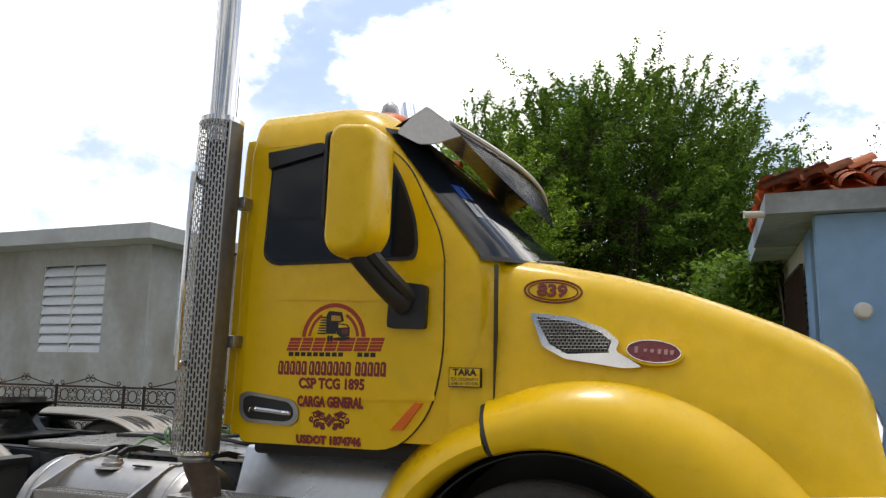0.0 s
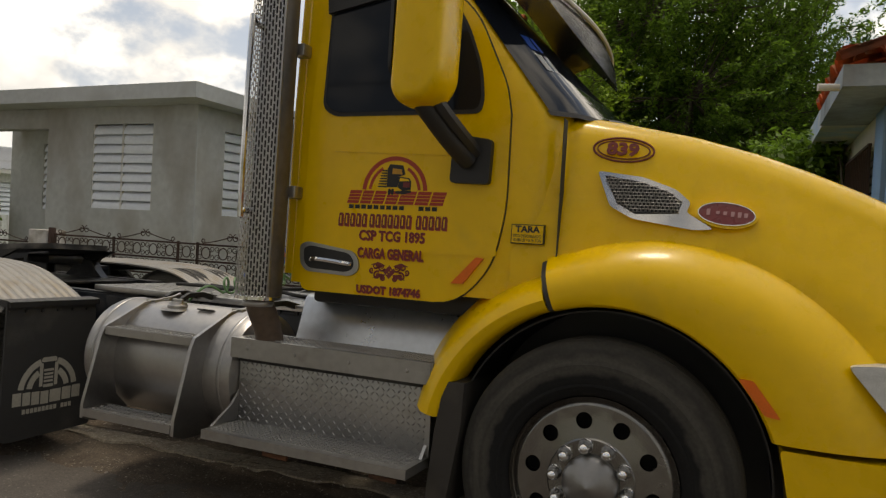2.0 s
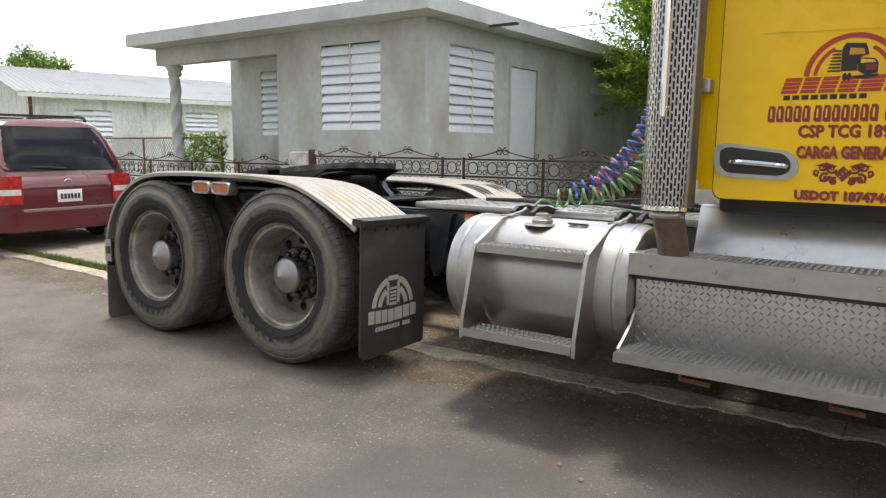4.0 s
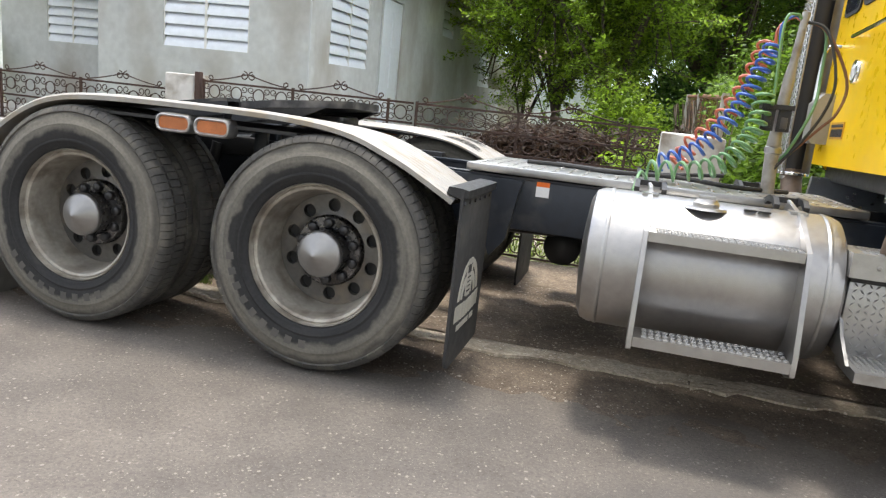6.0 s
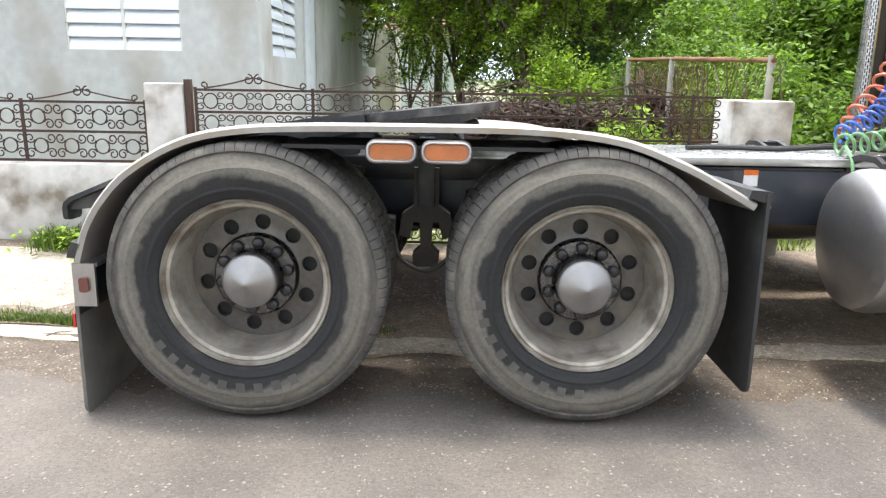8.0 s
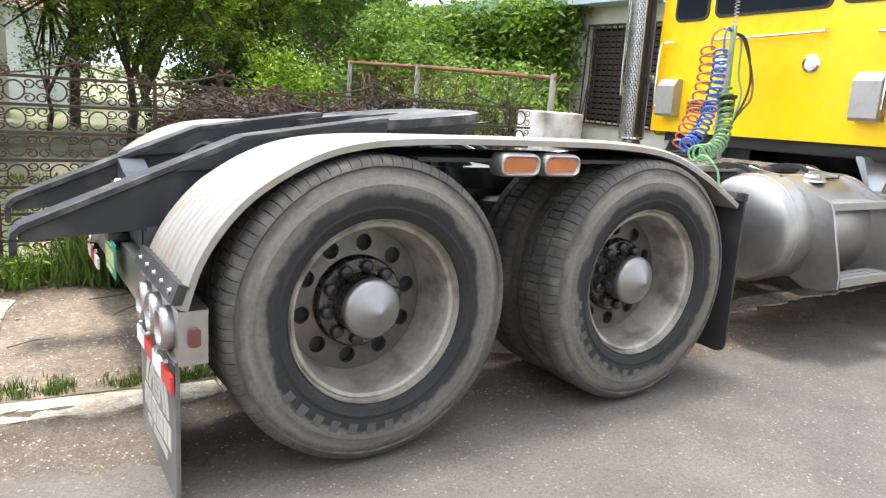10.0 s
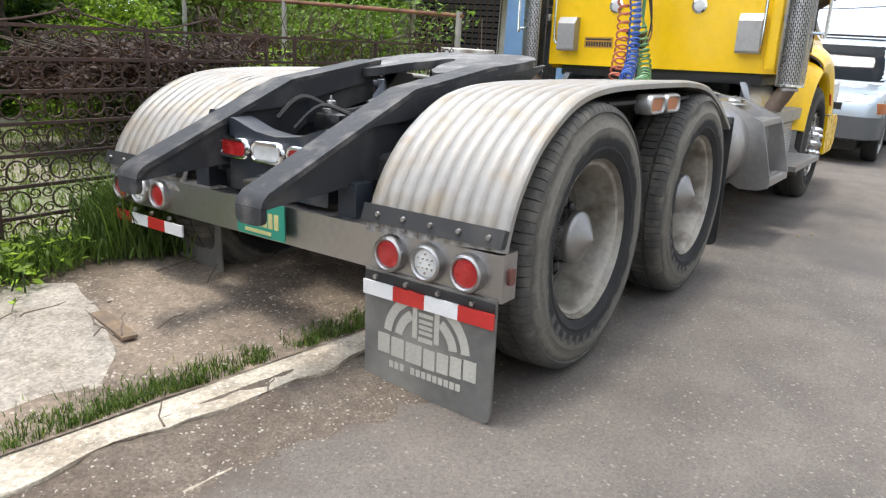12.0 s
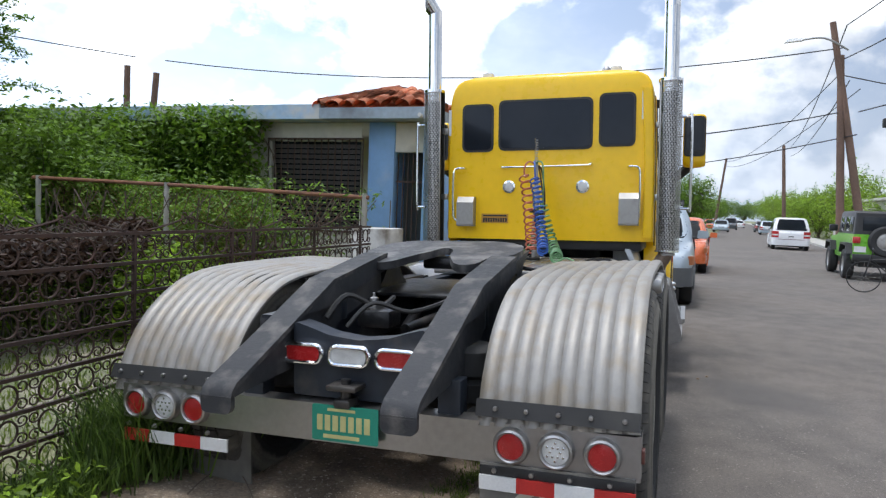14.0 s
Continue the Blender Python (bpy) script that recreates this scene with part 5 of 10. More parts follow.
# emblem name and company lines as plain bars, one to a letter
for i, wd_ in enumerate((0.062, 0.056, 0.058, 0.060, 0.078, 0.066, 0.066)):
    x0 = 2.805 + sum((0.062, 0.056, 0.058, 0.060, 0.078, 0.066, 0.066)[:i]) + 0.009 * i
    for za, zb in ((1.560, 1.574), (1.5765, 1.5895), (1.592, 1.604), (1.6065, 1.622)):
        decal("name_bar", [(x0 + (za - 1.56) * 0.3, za), (x0 + wd_ + (za - 1.56) * 0.3, za), (x0 + wd_ + (zb - 1.56) * 0.3, zb), (x0 + (zb - 1.56) * 0.3, zb)], DECRED)
for i in range(14):
    if i not in (9, 10):
        decal("company_bar", rect(2.818 + 0.0335 * i, 2.818 + 0.0335 * i + 0.025, 1.5345, 1.5535), DECBLACK)
for x0, n_ in ((2.765, 5), (2.935, 7), (3.178, 5)):
    for i in range(n_):
        xa = x0 + 0.0322 * i
        decal("owner_bar", [(xa, 1.450), (xa + 0.022, 1.450), (xa + 0.026, 1.482), (xa + 0.022, 1.512), (xa + 0.004, 1.512), (xa - 0.001, 1.480)], DECBROWN)
        decal("owner_bar_edge", rect(xa + 0.005, xa + 0.028, 1.446, 1.507), DECRED, 0.0008)
        decal("owner_bar_gap", rect(xa + 0.009, xa + 0.015, 1.462, 1.500), YELLOW, 0.0016)
FACE = pose(0, 0, 0, 90, 0, 0)


def door_words(text, z, size, width, mat_a, mat_b, lift=0.0):
    letters("door_lettering", text, size, mat_b, DOOR, Matrix.Translation((LX + 0.003, YD - 0.0005 - lift, z - 0.003)) @ FACE, width, depth=0.0004, bold=0.0022)
    letters("door_lettering", text, size, mat_a, DOOR, Matrix.Translation((LX, YD - 0.001 - lift, z)) @ FACE, width, depth=0.0006, bold=0.0018)


door_words("CSP TCG 1895", 1.408, 0.066, 0.345, DECBROWN, DECRED)
door_words("CARGA GENERAL", 1.325, 0.066, 0.345, DECBROWN, DECRED, 0.006)
door_words("USDOT 1874746", 1.154, 0.050, 0.335, DECBROWN, DECRED, 0.005)
# scrolled ornament with a lattice in its middle
OZ = 1.243
for s in (-1, 1):
    for dx, dz, r_s, a0_, turn_ in ((0.040, 0.022, 0.020, 200, 1.3), (0.073, 0.026, 0.015, 160, 1.2), (0.062, -0.018, 0.020, 120, -1.3), (0.030, -0.030, 0.013, 60, -1.2), (0.092, 0.004, 0.013, 240, 1.1)):
        pts_o = []
        for i in range(19):
            t = i / 18
            a_ = radians(a0_) + turn_ * 2 * math.pi * t
            pts_o.append((LX + s * (dx + r_s * (1 - 0.75 * t) * math.cos(a_)), YD - 0.0006, OZ + dz + r_s * (1 - 0.75 * t) * math.sin(a_)))
        part("scroll_ornament", tubem(pts_o, 0.0042, 4, radii=[0.0052 - 0.0028 * i / 18 for i in range(19)]), DECBROWN, DOOR, "maroon scroll ornament")
    decal("scroll_leaf", [(LX + s * q[0], OZ + q[1]) for q in ((0.02, 0.03), (0.06, 0.045), (0.10, 0.030), (0.07, 0.028), (0.05, 0.016))][::s], DECBROWN)
    decal("scroll_leaf", [(LX + s * q[0], OZ + q[1]) for q in ((0.02, -0.012), (0.055, -0.008), (0.085, -0.034), (0.05, -0.026), (0.03, -0.038))][::s], DECBROWN)
decal("scroll_knot", [(LX - 0.030, OZ), (LX, OZ - 0.032), (LX + 0.030, OZ), (LX, OZ + 0.032)], DECBROWN)
for i in (-1, 0, 1):
    decal("knot_gap", [(LX + 0.010 * i - 0.003, OZ + 0.010 * i), (LX + 0.010 * i, OZ - 0.003 + 0.010 * i), (LX + 0.010 * i + 0.003, OZ + 0.010 * i), (LX + 0.010 * i, OZ + 0.003 + 0.010 * i)], YELLOW, 0.0018)
# tare plate on the cowl
HY = -1.0765
tare = part("tare_plate", prismm(rect(3.637, 3.783, 1.410, 1.494), HY - 0.002, HY + 0.02), DECBLACK, truck, "yellow tare notice with black frame")
part("tare_field", prismm(rect(3.641, 3.779, 1.414, 1.490), HY - 0.004, HY), YELLOW, tare, smooth=False)
letters("tare_word", "TARA", 0.038, DECBLACK, tare, Matrix.Translation((3.71, HY - 0.0045, 1.472)) @ FACE, 0.110, depth=0.0006, bold=0.0015)
letters("tare_line", "PESO DESCARGADO", 0.02, DECBLACK, tare, Matrix.Translation((3.71, HY - 0.0045, 1.443)) @ FACE, 0.124, depth=0.0006)
letters("tare_line", "18,480 LB = 8.24 TON", 0.02, DECBLACK, tare, Matrix.Translation((3.71, HY - 0.0045, 1.425)) @ FACE, 0.124, depth=0.0006)
letters("fleet_number", "839", 0.075, DECBROWN, oval, Matrix.Translation((4.075, hood_y((4.075, 1.80)) - 0.010, 1.832)) @ pose(0, 0, 0, 90 - 14, 4, 0), 0.135, depth=0.004, bold=0.003)

# ---- wheels ----


def tyre_mesh(w=0.285, steer=False):
    """Tyre about the origin, axle along y, outer face towards -y."""
    h = w / 2
    side = [(0.335, -h + 0.045), (0.343, -h + 0.028), (0.356, -h + 0.016), (0.375, -h + 0.010), (0.379, -h + 0.006), (0.386, -h + 0.006), (0.39, -h + 0.008), (0.42, -h), (0.465, -h + 0.002),
            (0.468, -h + 0.005), (0.490, -h + 0.009)]
    if steer:
        side += [(0.506, -h + 0.013), (0.520, -h + 0.018), (0.534, -h + 0.026), (0.545, -h + 0.036), (0.552, -h + 0.048), (0.557, -h + 0.066), (0.560, -0.068), (0.548, -0.066), (0.548, -0.056), (0.561, -0.054),
                 (0.562, -0.024), (0.549, -0.022), (0.549, -0.012), (0.562, -0.010)]
    else:
        side += [(0.506, -h + 0.015), (0.522, -h + 0.023), (0.537, -h + 0.034), (0.546, -h + 0.05), (0.547, -0.06), (0.540, -0.056), (0.540, -0.044), (0.549, -0.04)]
    if steer:
        side = [(r + 0.005 * max(0.0, (r - 0.42) / 0.14), y) for r, y in side]
    return lathem(side + [(r, -y) for r, y in side[::-1]], 96, 'Y', close=True)


def lug_mesh(w=0.285, n=86):
    """Shoulder lugs and centre blocks of the tread, worn round at the shoulder."""
    h = w / 2
    verts, faces = [], []
    def block(m, prof, hx):
        k = len(verts)
        for x in (-hx, hx):
            verts.extend(tuple(m @ Vector((x, y, z))) for y, z in prof)
        q = len(prof)
        faces.append(tuple(range(k, k + q))); faces.append(tuple(range(k + 2 * q - 1, k + q - 1, -1)))
        for i in range(q):
            faces.append((k + i, k + q + i, k + q + (i + 1) % q, k + (i + 1) % q))
    for k in range(n):
        a = 2 * math.pi * k / n
        for s in (-1, 1):
            prof = [(s * (h - 0.090), 0.535), (s * (h - 0.090), 0.561), (s * (h - 0.055), 0.560), (s * (h - 0.036), 0.554), (s * (h - 0.024), 0.543), (s * (h - 0.016), 0.526), (s * (h - 0.026), 0.515)]
            block(Matrix.Rotation(-a + 0.02 * s, 4, 'Y'), prof, 0.0184)
        block(Matrix.Rotation(-a - math.pi / n, 4, 'Y'), [(-0.037, 0.535), (-0.037, 0.562), (0.037, 0.562), (0.037, 0.535)], 0.0172)
    return verts, faces


def disc_with_holes(y_of_r, r_in, r_out, r_hole, hole_r, n=10, seg=12):
    """A wheel disc with round hand holes cut through it."""
    bm = B()
    step = 2 * math.pi / n
    def P(x, z):
        return (x, y_of_r(math.hypot(x, z)), z)
    for k in range(n):
        a = step * k
        cx, cz = r_hole * math.cos(a), r_hole * math.sin(a)
        circ = [bm.verts.new(P(cx + hole_r * math.cos(a + 2 * math.pi * j / 16), cz + hole_r * math.sin(a + 2 * math.pi * j / 16))) for j in range(16)]
        deep = [bm.verts.new((v.co.x * 0.995, v.co.y + 0.03, v.co.z * 0.995)) for v in circ]
        outer = []
        for j in range(16):
            b = 2 * math.pi * j / 16
            dx, dy = math.cos(b), math.sin(b)
            # map the circle on to the sector's boundary
            m = max(abs(dx), abs(dy))
            u, v = dx / m, dy / m
            r = (r_in + r_out) / 2 + u * (r_out - r_in) / 2
            t = a + v * step / 2
            outer.append(bm.verts.new(P(r * math.cos(t), r * math.sin(t))))
        for j in range(16):
            q = (j + 1) % 16
            bm.faces.new((circ[j], circ[q], outer[q], outer[j]))
            bm.faces.new((circ[j], deep[j], deep[q], circ[q]))
    bmesh.ops.remove_doubles(bm, verts=bm.verts, dist=1e-4)
    return bm


def wheel(kind):
    """A wheel as a part with its own pieces, about the origin, outer face towards -y."""
    if kind == "drive":
        rim = lathem([(0.338, -0.118), (0.343, -0.108), (0.343, -0.096), (0.330, -0.090), (0.322, -0.095), (0.310, -0.088), (0.300, -0.06), (0.294, 0.0), (0.278, 0.075), (0.276, 0.135), (0.31, 0.14), (0.31, 0.02), (0.33, -0.08)], 64, 'Y', close=True)
        w = part("wheel", rim, RIMSTEEL, truck, "dusty dished steel wheel")
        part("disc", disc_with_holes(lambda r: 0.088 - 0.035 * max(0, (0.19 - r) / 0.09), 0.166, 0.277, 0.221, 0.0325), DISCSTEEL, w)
        # added black disc makes the hand holes look deep and unlit
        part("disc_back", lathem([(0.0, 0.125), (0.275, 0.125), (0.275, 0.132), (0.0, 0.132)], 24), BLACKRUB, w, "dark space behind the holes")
        part("hub", lathem([(0.176, 0.095), (0.174, 0.052), (0.166, 0.042), (0.118, 0.040), (0.112, 0.030), (0.106, -0.055), (0.100, -0.062)], 48), surf("worn_hub_steel", (0.12, 0.118, 0.12), 0.26, 0.9, 0.25, 12, dirt=(0.045, 0.042, 0.04), dirt_amt=0.5, dirt_scale=9), w, "dark worn hub")
        part("hub_cap", lathem([(0.0005, -0.1265), (0.004, -0.1255), (0.010, -0.1225), (0.030, -0.111), (0.055, -0.097), (0.080, -0.083), (0.098, -0.073), (0.108, -0.066), (0.112, -0.058), (0.113, -0.05), (0.113, -0.04), (0.107, -0.035)], 64), surf("spun_aluminium", (0.31, 0.305, 0.30), 0.38, 0.9, 0.1, 8), w, "pointed aluminium hub cap")
        nut = part("wheel_nut", lathem([(0.0005, 0.016), (0.015, 0.017), (0.022, 0.021), (0.025, 0.028), (0.025, 0.055)], 14), surf("dark_nut_cover", (0.05, 0.05, 0.052), 0.3, 0.6, 0.2, 10), w, "dark round nut cover")
        nut.matrix_local = Matrix.Translation((0.140, 0.0, 0.0))
        for k in range(1, 10):
            a = 2 * math.pi * k / 10
            again(nut, Matrix.Translation((0.140 * math.cos(a), 0, 0.140 * math.sin(a))), w)
    else:
        rim = lathem([(0.338, -0.118), (0.343, -0.108), (0.343, -0.096), (0.33, -0.088), (0.318, -0.094), (0.308, -0.105), (0.300, -0.108), (0.300, -0.09), (0.31, 0.0), (0.31, 0.13), (0.335, 0.12), (0.33, 0.0), (0.33, -0.08)], 64, 'Y', close=True)
        w = part("wheel", rim, STEERALU, truck, "aluminium steer wheel")
        part("disc", disc_with_holes(lambda r: -0.108 - 0.012 * max(0, (0.26 - r) / 0.1), 0.175, 0.302, 0.243, 0.033), STEERALU, w)
        part("disc_centre", lathem([(0.176, -0.118), (0.17, -0.124), (0.12, -0.124), (0.105, -0.122)], 48), STEERALU, w)
        # same black stand-in for the shade behind the holes
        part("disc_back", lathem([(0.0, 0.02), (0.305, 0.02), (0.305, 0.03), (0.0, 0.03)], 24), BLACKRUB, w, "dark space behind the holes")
        part("hub_cap", lathem([(0.0005, -0.2075), (0.004, -0.2065), (0.010, -0.2035), (0.030, -0.194), (0.055, -0.182), (0.080, -0.170), (0.096, -0.161), (0.105, -0.154), (0.110, -0.146), (0.112, -0.136), (0.112, -0.12)], 64), surf("spun_aluminium", (0.31, 0.305, 0.30), 0.38, 0.9, 0.1, 8), w, "pointed aluminium hub cap")
        nut = part("nut_cover", lathem([(0.0005, -0.196), (0.008, -0.194), (0.016, -0.187), (0.022, -0.176), (0.024, -0.160), (0.025, -0.140), (0.030, -0.134), (0.030, -0.122)], 20), CHROME, w, "polished nut cover")
        nut.matrix_local = Matrix.Translation((0.146, 0.0, 0.0))
        for k in range(1, 10):
            a = 2 * math.pi * k / 10
            again(nut, Matrix.Translation((0.146 * math.cos(a), 0, 0.146 * math.sin(a))), w)
    part("tyre", tyre_mesh(0.285, kind == "steer"), SIDEWALL if kind == "drive" else STEERWALL, w, "dusty black tyre")
    if kind == "drive":
        part("tread", lug_mesh(), TREAD, w)
    # raised lettering worn to blocks
    if kind == "steer":
        return w
    bar = part("sidewall_mark", boxm(-0.018, 0.018, -0.0007, 0.0007, -0.020, 0.020, 0.0006, 1), TYRE, w)
    for k in range(9):
        a = radians(205 + 10 * k)
        m = Matrix.Translation((0.425 * math.cos(a), -0.1435, 0.425 * math.sin(a))) @ Matrix.Rotation(-a + math.pi / 2, 4, 'Y')
        if k == 0:
            bar.matrix_local = m
        else:
            again(bar, m, w)
    return w


def copy_part(ob, m, parent):
    """A part with its pieces once more, at a pose, sharing the meshes."""
    o = new(ob.name.split(".")[0], ob.data)
    o.parent = parent
    o.matrix_local = m
    if "label" in ob:
        o["label"] = ob["label"]
    for c in ob.children:
        k = new(c.name.split(".")[0], c.data)
        k.parent = o
        k.matrix_local = c.matrix_basis
        if "label" in c:
            k["label"] = c["label"]
    return o


drive = wheel("drive")
steer = wheel("steer")
drive.matrix_local = pose(0, -1.13, HUBZ, 0, 17, 0)
steer.matrix_local = pose(STEER_X, -1.065, HUBZ - 0.029, 0, 8, 0)
copy_part(drive, pose(-1.353, -1.13, HUBZ, 0, -11, 0), truck)
for ax, rot in ((0, 40), (-1.353, 77)):
    copy_part(drive, pose(ax, 1.13, HUBZ, 0, rot, 180), truck)
    for s in (-1, 1):
        inner = new("inner_tyre", [c for c in drive.children if c.name.startswith("tyre")][0].data)
        inner.parent = truck
        inner.matrix_local = pose(ax, s * 0.80, HUBZ, 0, rot, 0)
        tr_ = new("inner_tread", [c for c in drive.children if c.name.startswith("tread")][0].data)
        tr_.parent = inner
    part("axle", lathem([(0.06, -1.0), (0.09, -0.5), (0.11, -0.25), (0.20, -0.16), (0.22, 0.0), (0.20, 0.16), (0.11, 0.25), (0.09, 0.5), (0.06, 1.0)], 20, 'Y', (ax, 0, HUBZ)), GREASE, truck, "greasy drive axle")
    for s in (-1, 1):
        part("brake_drum", lathem([(0.06, -0.10), (0.2, -0.10), (0.21, -0.08), (0.21, 0.10), (0.06, 0.10)], 32, 'Y', (ax, s * 0.72, HUBZ)), GREASE, truck)
        part("air_spring", lathem([(0.10, 0.56), (0.13, 0.58), (0.135, 0.66), (0.11, 0.68), (0.135, 0.70), (0.13, 0.80), (0.10, 0.82)], 24, 'Z', (ax - 0.34, s * 0.47, 0)), BLACKRUB, truck, "rubber air spring")
copy_part(steer, pose(STEER_X, 1.065, HUBZ - 0.029, 0, 30, 180), truck)
part("front_axle", boxm(STEER_X - 0.06, STEER_X + 0.06, -0.95, 0.95, 0.36, 0.48, 0.02), GREASE, truck)

# ---- chassis ----
for s in (-1, 1):
    y = s * 0.43
    part("frame_rail", boxm(-1.95, 5.1, y - 0.04, y + 0.04, 0.655, 0.925, 0.008), DARKFRAME, truck, "dark painted frame rail")
    part("rail_flange", boxm(-1.95, 5.0, y - s * 0.02 - 0.05, y - s * 0.02 + 0.05, 0.92, 0.935), DARKFRAME, truck)
for x in (-0.66, 0.55, 1.7, 2.9, 4.2):
    part("cross_member", boxm(x - 0.05, x + 0.05, -0.40, 0.40, 0.70, 0.90, 0.01), DARKFRAME, truck)
# catwalk deck of chequer plate
deck = part("deck_plate", boxm(0.50, 2.46, -0.50, 0.50, 0.945, 0.985, 0.006), DULLSTEEL, truck, "dusty chequer-plate deck")
stud = part("deck_tread", boxm(-0.014, 0.014, -0.004, 0.004, 0, 0.004, 0.0015, 1), DULLSTEEL, deck)
k = 0
for i in range(24):
    for j in range(9):
        m = Matrix.Translation((0.56 + 0.08 * i, -0.44 + 0.11 * j, 0.985)) @ Matrix.Rotation(radians(45 if (i + j) % 2 else -45), 4, 'Z')
        if k == 0:
            stud.matrix_local = m
        else:
            again(stud, m, deck)
        k += 1
# side bracket and air tanks
part("air_tank", lathem([(0.0, -0.30), (0.06, -0.295), (0.11, -0.25), (0.115, 0.25), (0.06, 0.295), (0.0, 0.30)], 28, 'Y', (1.02, 0.25, 0.52)), BLACKPL, truck)
part("air_tank", lathem([(0.0, 0.86), (0.07, 0.865), (0.12, 0.90), (0.125, 1.36), (0.07, 1.40), (0.0, 1.405)], 28, 'X', (0, 0.72, 0.62)), DULLSTEEL, truck)
for x in (0.70,):
    part("hanger_bracket", bevel_rim(prismm([(0.64, 0.92), (0.82, 0.92), (0.80, 0.86), (0.76, 0.60), (0.68, 0.50), (0.64, 0.60)], -0.52, -0.47), 0.006), DARKFRAME, truck)
    part("hanger_bracket", bevel_rim(prismm([(0.64, 0.92), (0.82, 0.92), (0.80, 0.86), (0.76, 0.60), (0.68, 0.50), (0.64, 0.60)], 0.47, 0.52), 0.006), DARKFRAME, truck)
part("warning_label", boxm(0.885, 0.955, -0.4745, -0.472, 0.845, 0.925), WHITESTRIP, truck, "small white warning sticker")
part("warning_label", boxm(0.885, 0.955, -0.476, -0.4745, 0.90, 0.925), ORANGE, truck)
for s in (-1, 1):
    for ax in (0, -1.32):
        part("suspension_arm", bevel_rim(prismm([(ax - 0.52, 0.40), (ax + 0.42, 0.42), (ax + 0.46, 0.52), (ax + 0.05, 0.46), (ax - 0.5, 0.50)], s * 0.42, s * 0.52), 0.01), GREASE, truck)
        part("shock_absorber", tubem([(ax + 0.25, s * 0.55, 0.45), (ax + 0.33, s * 0.53, 0.92)], 0.035, 10), GREASE, truck)
    part("suspension_hanger", bevel_rim(prismm([(-0.72, 0.92), (-0.60, 0.92), (-0.60, 0.74), (-0.545, 0.70), (-0.53, 0.60), (-0.58, 0.575), (-0.60, 0.66), (-0.63, 0.66), (-0.635, 0.54), (-0.595, 0.50), (-0.60, 0.44), (-0.72, 0.44), (-0.725, 0.50), (-0.685, 0.54), (-0.69, 0.66), (-0.72, 0.66), (-0.74, 0.575), (-0.79, 0.60), (-0.775, 0.70), (-0.72, 0.74)], s * 0.50, s * 0.60), 0.01), surf("grimy_casting", (0.07, 0.062, 0.052), 0.7, 0.2, 0.3, 12, 0.4, 80), truck, "grimy cast suspension hanger")
    part("post_plate", boxm(-0.70, -0.62, min(s * 0.60, s * 0.63), max(s * 0.60, s * 0.63), 0.74, 1.05, 0.005), DARKFRAME, truck)
    part("air_hose", tubem(smooth_path([(-0.82, s * 0.62, 0.62), (-0.78, s * 0.66, 0.50), (-0.66, s * 0.68, 0.44), (-0.55, s * 0.66, 0.50), (-0.50, s * 0.6, 0.60)], 5), 0.012, 6), BLACKRUB, truck)
    part("brake_chamber", lathem([(0.0, -0.09), (0.05, -0.09), (0.075, -0.06), (0.08, 0.0), (0.075, 0.05), (0.03, 0.07), (0.02, 0.16), (0.0, 0.16)], 20, 'X', (-0.86, s * 0.50, 0.62)), GREASE, truck)
part("drive_shaft", tubem([(-1.2, 0, 0.56), (3.4, 0, 0.72)], 0.06, 14), GREASE, truck)

# ---- ribbed aluminium fenders over the drive axles ----
FP = smooth_path([(-2.03, 0, 0.585), (-1.985, 0, 0.72), (-1.91, 0, 0.84), (-1.80, 0, 0.95), (-1.62, 0, 1.055), (-1.43, 0, 1.108), (-1.15, 0, 1.13), (-0.65, 0, 1.135), (-0.22, 0, 1.13), (0.10, 0, 1.095), (0.34, 0, 1.01), (0.50, 0, 0.93), (0.635, 0, 0.855)], 5)


def oval_rim(a, z, hw, hh, wall, back, front, plane):
    """A rounded oval bezel round a lens; back and front are its depths."""
    rings_ = []
    for ins, d in ((0.0, 0.0), (0.0, 0.75), (0.25, 0.96), (0.55, 1.0), (0.85, 0.92), (1.0, 0.70), (1.0, 0.05)):
        i_ = ins * wall
        ring = rounded(rect(a - hw + i_, a + hw - i_, z - hh + i_, z + hh - i_), hh - i_ - 0.0008, 7)
        dd = back + (front - back) * d
        rings_.append([(dd, p[0], p[1]) if plane == 'YZ' else (p[0], dd, p[1]) for p in ring])
    rings_.append(rings_[0])
    return loft(B(), rings_, cap=False)


